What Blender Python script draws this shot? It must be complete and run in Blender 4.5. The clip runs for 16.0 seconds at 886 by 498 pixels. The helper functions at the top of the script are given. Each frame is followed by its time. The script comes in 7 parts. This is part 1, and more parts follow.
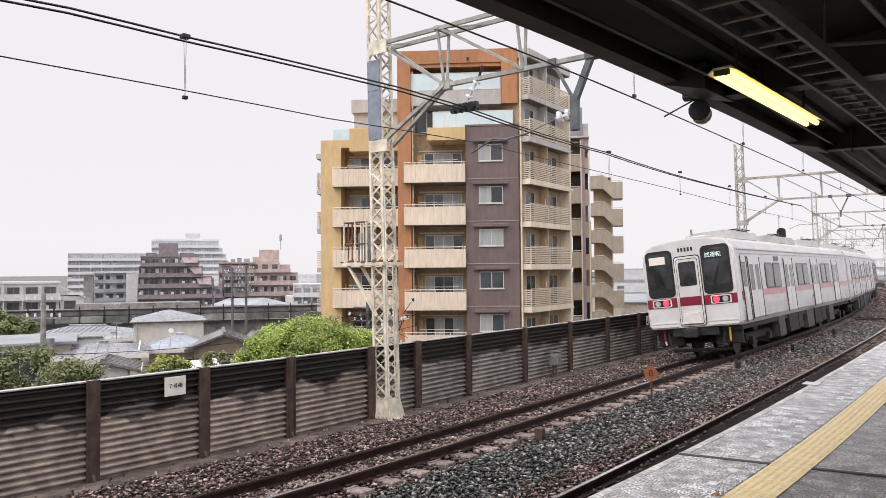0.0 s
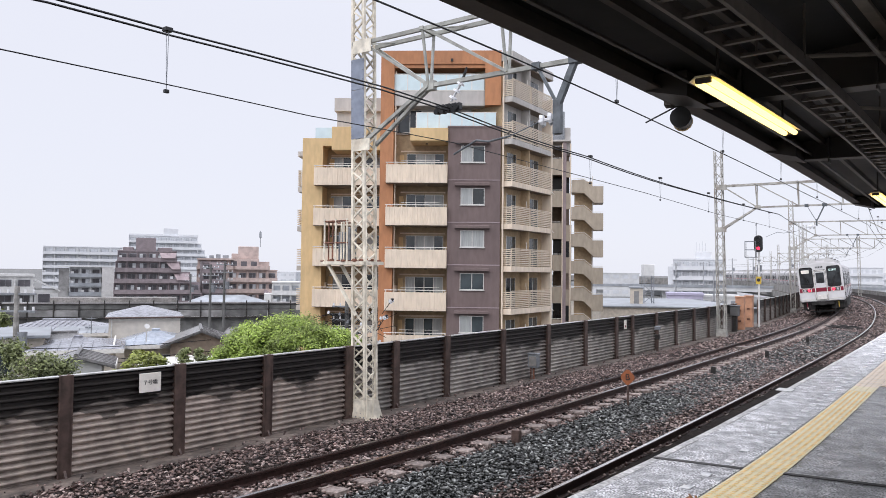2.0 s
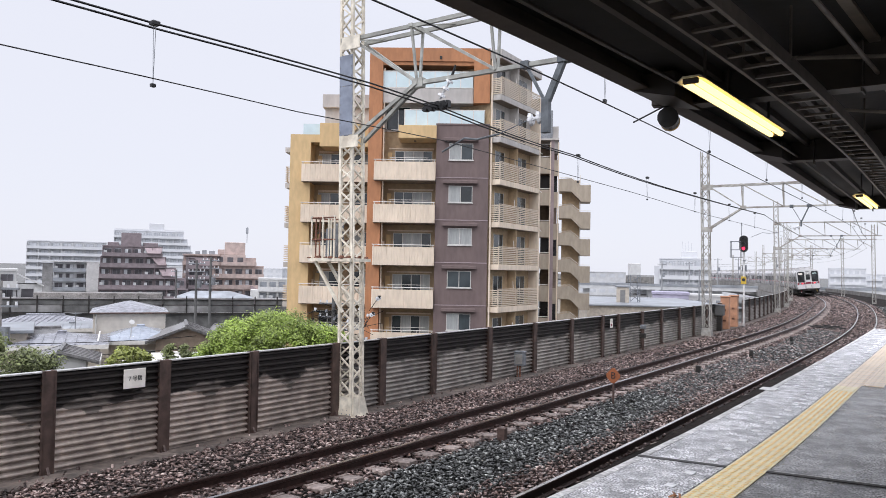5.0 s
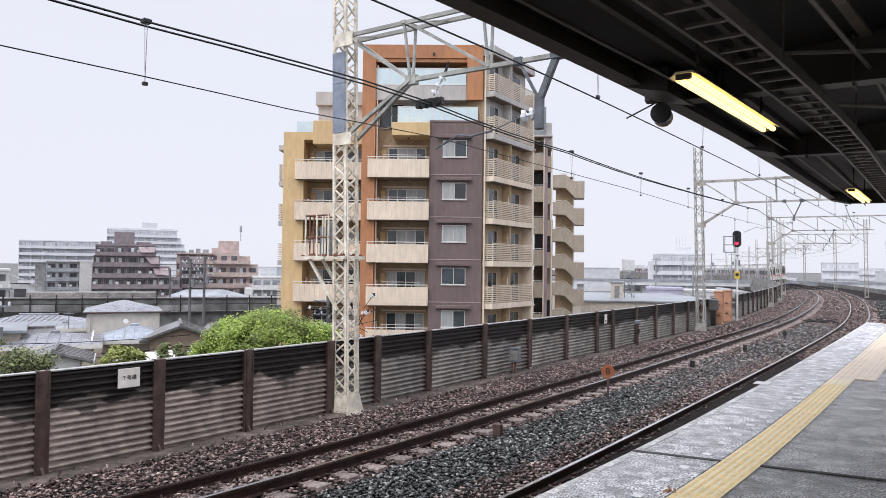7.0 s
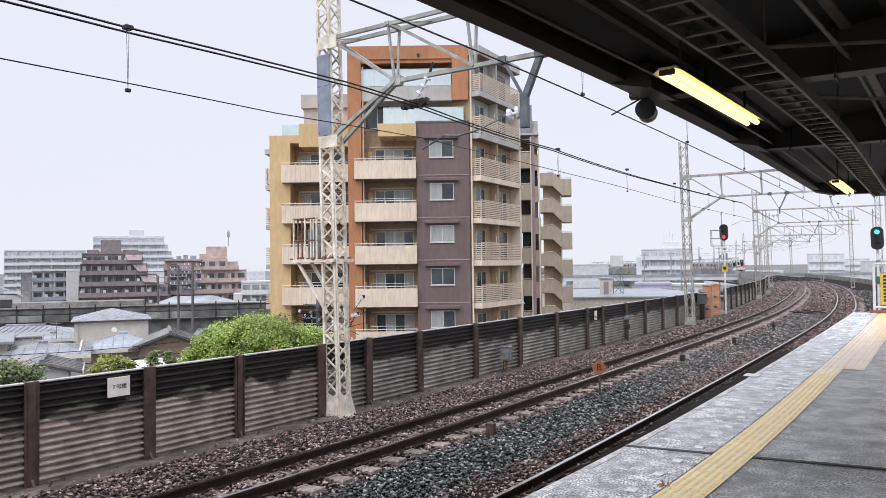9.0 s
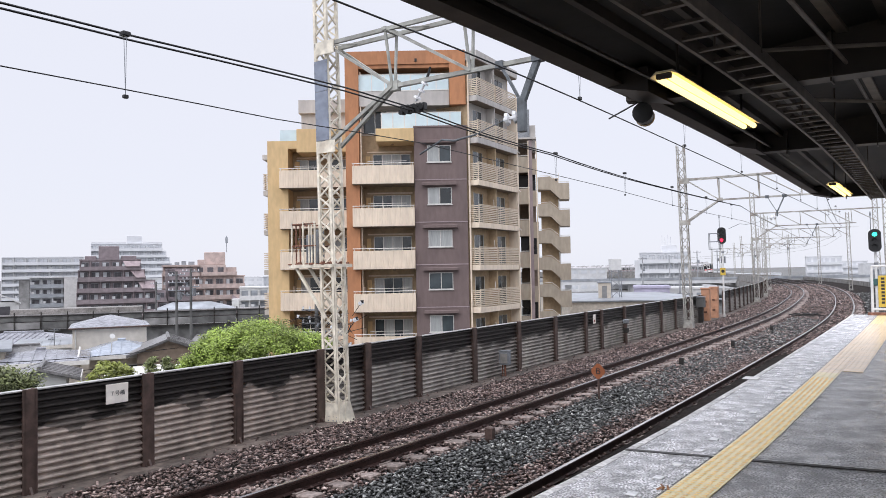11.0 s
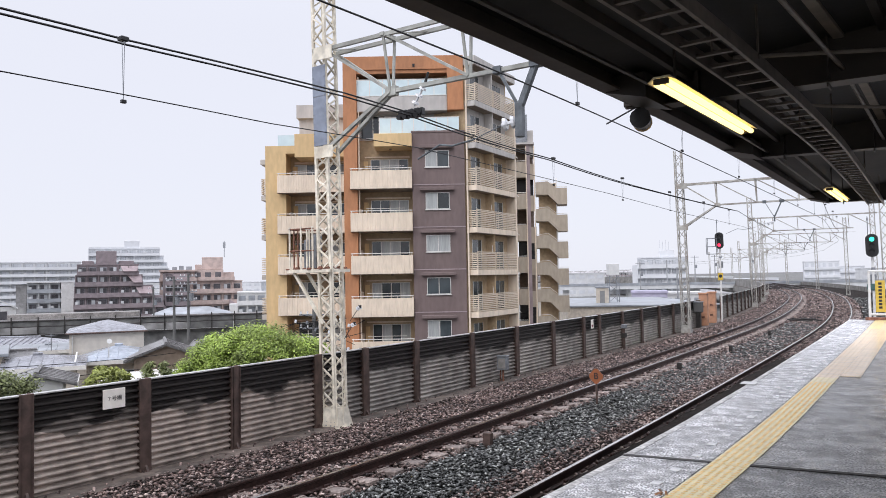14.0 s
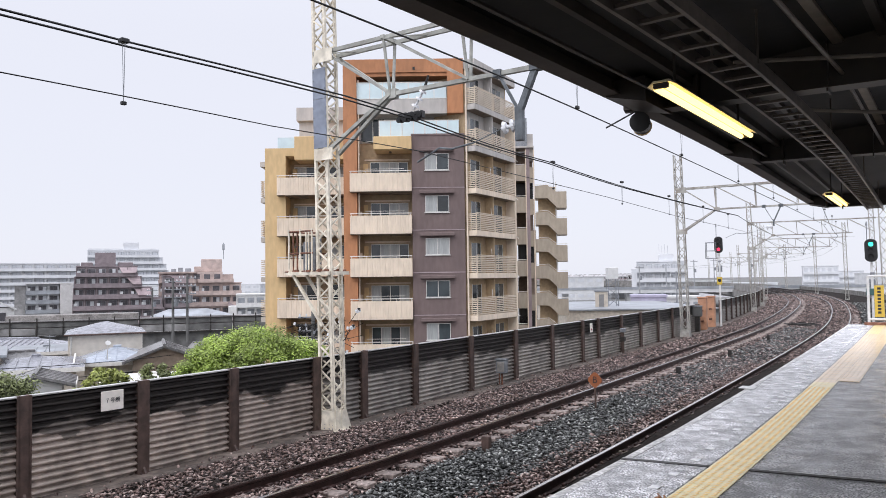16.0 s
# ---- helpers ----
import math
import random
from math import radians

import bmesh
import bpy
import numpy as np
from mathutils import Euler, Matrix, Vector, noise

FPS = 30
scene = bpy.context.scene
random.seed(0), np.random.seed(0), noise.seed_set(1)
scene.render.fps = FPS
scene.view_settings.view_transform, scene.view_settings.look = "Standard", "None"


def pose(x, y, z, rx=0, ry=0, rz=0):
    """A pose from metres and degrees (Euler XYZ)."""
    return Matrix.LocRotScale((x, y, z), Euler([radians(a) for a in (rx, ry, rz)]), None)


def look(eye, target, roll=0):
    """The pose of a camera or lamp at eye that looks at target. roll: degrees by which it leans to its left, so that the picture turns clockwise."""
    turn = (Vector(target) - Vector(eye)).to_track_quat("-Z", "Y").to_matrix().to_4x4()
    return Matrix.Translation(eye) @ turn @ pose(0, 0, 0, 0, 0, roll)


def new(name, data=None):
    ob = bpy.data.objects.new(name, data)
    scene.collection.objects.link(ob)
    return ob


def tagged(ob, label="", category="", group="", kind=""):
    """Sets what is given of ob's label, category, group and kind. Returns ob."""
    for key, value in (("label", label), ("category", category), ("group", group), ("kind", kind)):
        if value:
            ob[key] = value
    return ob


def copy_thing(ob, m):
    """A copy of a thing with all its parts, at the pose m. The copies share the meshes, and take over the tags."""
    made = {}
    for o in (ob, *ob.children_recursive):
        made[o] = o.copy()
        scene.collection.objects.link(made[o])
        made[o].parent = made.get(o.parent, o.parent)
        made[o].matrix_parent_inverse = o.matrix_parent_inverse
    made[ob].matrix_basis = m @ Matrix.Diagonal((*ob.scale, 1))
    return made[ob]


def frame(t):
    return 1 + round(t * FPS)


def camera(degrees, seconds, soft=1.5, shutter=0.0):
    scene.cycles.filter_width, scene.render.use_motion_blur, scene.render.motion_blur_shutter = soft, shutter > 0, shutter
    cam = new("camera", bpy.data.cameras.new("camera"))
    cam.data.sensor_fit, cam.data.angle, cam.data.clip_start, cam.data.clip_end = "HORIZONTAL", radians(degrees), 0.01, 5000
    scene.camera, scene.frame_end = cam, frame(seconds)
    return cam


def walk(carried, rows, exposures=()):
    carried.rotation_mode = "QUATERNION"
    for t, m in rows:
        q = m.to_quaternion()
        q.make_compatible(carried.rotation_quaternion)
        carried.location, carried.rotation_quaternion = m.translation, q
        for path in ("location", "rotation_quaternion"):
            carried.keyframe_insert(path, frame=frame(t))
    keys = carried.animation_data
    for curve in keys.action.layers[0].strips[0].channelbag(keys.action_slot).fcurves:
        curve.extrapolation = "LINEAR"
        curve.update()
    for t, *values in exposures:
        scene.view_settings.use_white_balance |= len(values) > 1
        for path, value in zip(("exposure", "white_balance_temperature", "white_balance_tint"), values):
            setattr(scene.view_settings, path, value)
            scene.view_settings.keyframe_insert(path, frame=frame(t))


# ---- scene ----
cam = camera(62.19, 16.0, soft=0.75)
EYE = Vector((0.0, 0.0, 2.861))
# seconds, heading clockwise from +y, tilt upwards, lean to the right (degrees)
VIEW = [
    (0, -4.188, 1.675, 0.487),
    (0.5, -3.544, 1.707, 0.061),
    (1, -3.162, 1.710, -0.250),
    (1.5, -2.919, 1.711, -0.491),
    (2, -2.675, 1.732, -0.640),
    (2.5, -2.450, 1.763, -0.802),
    (3, -2.244, 1.781, -0.935),
    (3.5, -2.041, 1.791, -0.993),
    (4, -1.851, 1.758, -1.035),
    (6.5, -1.481, 1.324, -0.913),
    (7, -1.244, 1.331, -0.678),
    (7.5, -0.959, 1.381, -0.279),
    (8, -0.693, 1.415, 0.097),
    (8.5, -0.486, 1.381, 0.467),
    (9, -0.370, 1.356, 0.702),
    (11.5, -0.182, 1.795, 1.064),
    (12, -0.091, 1.838, 1.103),
    (12.5, -0.050, 1.889, 1.104),
    (13, -0.043, 1.953, 1.117),
    (13.5, -0.045, 2.015, 1.057),
    (14, -0.057, 2.093, 1.008),
    (14.5, -0.053, 2.196, 0.936),
    (15, -0.045, 2.286, 0.862),
    (15.5, -0.028, 2.341, 0.836),
    (16, 0.000, 2.328, 0.755),
]


def view_pose(az, el, lean):
    a, e = radians(az), radians(el)
    way = Vector((math.sin(a) * math.cos(e), math.cos(a) * math.cos(e), math.sin(e)))
    return look(EYE, EYE + way * 10, -lean)


walk(cam, [(t, view_pose(a, e, l)) for t, a, e, l in VIEW],
     exposures=[(0.0, 0.10, 6850, 15), (0.5, 0.10, 6750, 15), (1.0, 0.08, 6450, 14), (1.5, 0.06, 6320, 14), (16.0, 0.06, 6320, 14)])

# ---- light: a rainy, evenly overcast sky ----
world = bpy.data.worlds.new("overcast")
scene.world = world
world.use_nodes = True
wn, wl = world.node_tree.nodes, world.node_tree.links
sky = wn.new("ShaderNodeTexSky")
sky.sky_type, sky.sun_disc, sky.sun_elevation, sky.sun_rotation = "NISHITA", False, radians(48), radians(200)
cloud = wn.new("ShaderNodeMix")
cloud.data_type = "RGBA"
cloud.inputs["Factor"].default_value = 0.93
cloud.inputs["B"].default_value = (7.9, 8.1, 8.6, 1)
wl.new(sky.outputs["Color"], cloud.inputs["A"])
# an overcast sky is about twice as bright overhead as low down
way = wn.new("ShaderNodeSeparateXYZ")
wl.new(wn.new("ShaderNodeTexCoord").outputs["Generated"], way.inputs["Vector"])
lift = wn.new("ShaderNodeMapRange")
lift.interpolation_type = "SMOOTHSTEP"
lift.inputs["From Min"].default_value, lift.inputs["From Max"].default_value = 0.30, 1.0
lift.inputs["To Min"].default_value, lift.inputs["To Max"].default_value = 1.0, 2.1
wl.new(way.outputs["Z"], lift.inputs["Value"])
over = wn.new("ShaderNodeVectorMath")
over.operation = "SCALE"
wl.new(cloud.outputs["Result"], over.inputs[0])
wl.new(lift.outputs["Result"], over.inputs["Scale"])
wl.new(over.outputs["Vector"], wn["Background"].inputs["Color"])
wn["Background"].inputs["Strength"].default_value = 0.105
sun = new("sun", bpy.data.lights.new("sun", "SUN"))
sun.data.energy, sun.data.angle, sun.data.color = 1.55, radians(60), (1.0, 0.98, 0.95)
sun.matrix_world = look((0, 0, 0), (0.36, 0.60, -0.72))


# ---- materials ----
def material(name, base, rough=0.7, metal=0.0, vary=0.25, grain=8.0, bump=0.25, stain=0.0, stain_col=(0.05, 0.045, 0.04),
             stain_scale=0.7, rand=0.0, island=False, spec=0.5, stretch=None, bump_scale=None, wet=0.0, patchy=False):
    """Base colour broken up at two scales, with grain, stains, gloss variation and relief."""
    m = bpy.data.materials.new(name)
    m.use_nodes = True
    n, l = m.node_tree.nodes, m.node_tree.links
    b = n["Principled BSDF"]
    b.inputs["Metallic"].default_value, b.inputs["Specular IOR Level"].default_value = metal, spec
    co = n.new("ShaderNodeTexCoord").outputs["Object"]
    if stretch:
        mp = n.new("ShaderNodeMapping")
        mp.inputs["Scale"].default_value = stretch
        l.new(co, mp.inputs["Vector"])
        co = mp.outputs["Vector"]

    def noise_tex(scale, detail=4):
        t = n.new("ShaderNodeTexNoise")
        t.inputs["Scale"].default_value, t.inputs["Detail"].default_value = scale, detail
        l.new(co, t.inputs["Vector"])
        return t.outputs["Fac"]

    def ramp(fac, a, c, x=0.35, y=0.65):
        r = n.new("ShaderNodeValToRGB")
        r.color_ramp.elements[0].color, r.color_ramp.elements[1].color = (*a, 1), (*c, 1)
        r.color_ramp.elements[0].position, r.color_ramp.elements[1].position = x, y
        l.new(fac, r.inputs["Fac"])
        return r.outputs["Color"]

    def mix(fac, a, c, mode="MIX"):
        x = n.new("ShaderNodeMix")
        x.data_type, x.blend_type = "RGBA", mode
        for src, dst in ((fac, x.inputs["Factor"]), (a, x.inputs["A"]), (c, x.inputs["B"])):
            if hasattr(src, "links"):
                l.new(src, dst)
            else:
                dst.default_value = src
        return x.outputs["Result"]

    lo, hi = 1 - vary, 1 + vary
    fine, broad = noise_tex(grain, 6), noise_tex(grain * 0.11, 3)
    col = mix(1.0, (*base, 1), ramp(fine, (lo,) * 3, (hi,) * 3, *((0.42, 0.58) if patchy else (0.35, 0.65))), "MULTIPLY")
    col = mix(1.0, col, ramp(broad, (1 - vary * 0.7,) * 3, (1 + vary * 0.7,) * 3), "MULTIPLY")
    if rand:
        src = n.new("ShaderNodeNewGeometry").outputs["Random Per Island"] if island else n.new("ShaderNodeObjectInfo").outputs["Random"]
        col = mix(1.0, col, ramp(src, (1 - rand,) * 3, (1 + rand,) * 3, 0, 1), "MULTIPLY")
    if stain:
        st = ramp(noise_tex(stain_scale, 7), (0, 0, 0), (stain,) * 3, 0.48, 0.68)
        col = mix(st, col, (*stain_col, 1))
    b.inputs["Coat Weight"].default_value, b.inputs["Coat Roughness"].default_value = wet, 0.13
    if patchy:
        film = ramp(noise_tex(2.6, 9), (0.3,) * 3, (wet,) * 3, 0.40, 0.60)
        l.new(film, b.inputs["Coat Weight"])
        fleck = n.new("ShaderNodeBump")
        fleck.inputs["Strength"].default_value, fleck.inputs["Distance"].default_value = 1.0, 0.016
        l.new(noise_tex(55, 4), fleck.inputs["Height"])
        l.new(fleck.outputs["Normal"], b.inputs["Coat Normal"])
    l.new(col, b.inputs["Base Color"])
    rr = n.new("ShaderNodeMapRange")
    rr.inputs["To Min"].default_value, rr.inputs["To Max"].default_value = max(0.02, rough - 0.14), min(1, rough + 0.14)
    l.new(broad, rr.inputs["Value"])
    l.new(rr.outputs["Result"], b.inputs["Roughness"])
    if bump:
        bp = n.new("ShaderNodeBump")
        bp.inputs["Strength"].default_value, bp.inputs["Distance"].default_value = bump, 0.02
        l.new(noise_tex(bump_scale or grain * 2.5, 5), bp.inputs["Height"])
        l.new(bp.outputs["Normal"], b.inputs["Normal"])
    return m


def glass_like(name, base, rough=0.06):
    m = material(name, base, rough, vary=0.5, grain=0.7, bump=0.0, spec=0.8)
    return m


def glow(name, col, strength):
    m = bpy.data.materials.new(name)
    m.use_nodes = True
    b = m.node_tree.nodes["Principled BSDF"]
    b.inputs["Base Color"].default_value = (*col, 1)
    b.inputs["Emission Color"].default_value, b.inputs["Emission Strength"].default_value = (*col, 1), strength
    return m


def crushed_stone(name, shades, wet):
    """Crushed stone: each piece takes its own shade from dark to pale, with grain, chipped relief and a thin wet film."""
    m = material(name, (1, 1, 1), 0.45, vary=0.3, grain=14, bump=0.7, wet=wet)
    n, l = m.node_tree.nodes, m.node_tree.links
    b = n["Principled BSDF"]
    grain = b.inputs["Base Color"].links[0].from_socket
    r = n.new("ShaderNodeValToRGB")
    r.color_ramp.elements[0].color, r.color_ramp.elements[1].color = (*shades[0], 1), (*shades[-1], 1)
    for k, c in enumerate(shades[1:-1]):
        e = r.color_ramp.elements.new((0.40, 0.78)[k])
        e.color = (*c, 1)
    l.new(n.new("ShaderNodeNewGeometry").outputs["Random Per Island"], r.inputs["Fac"])
    x = n.new("ShaderNodeMix")
    x.data_type, x.blend_type = "RGBA", "MULTIPLY"
    x.inputs["Factor"].default_value = 1.0
    l.new(grain, x.inputs["A"])
    l.new(r.outputs["Color"], x.inputs["B"])
    l.new(x.outputs["Result"], b.inputs["Base Color"])
    return m


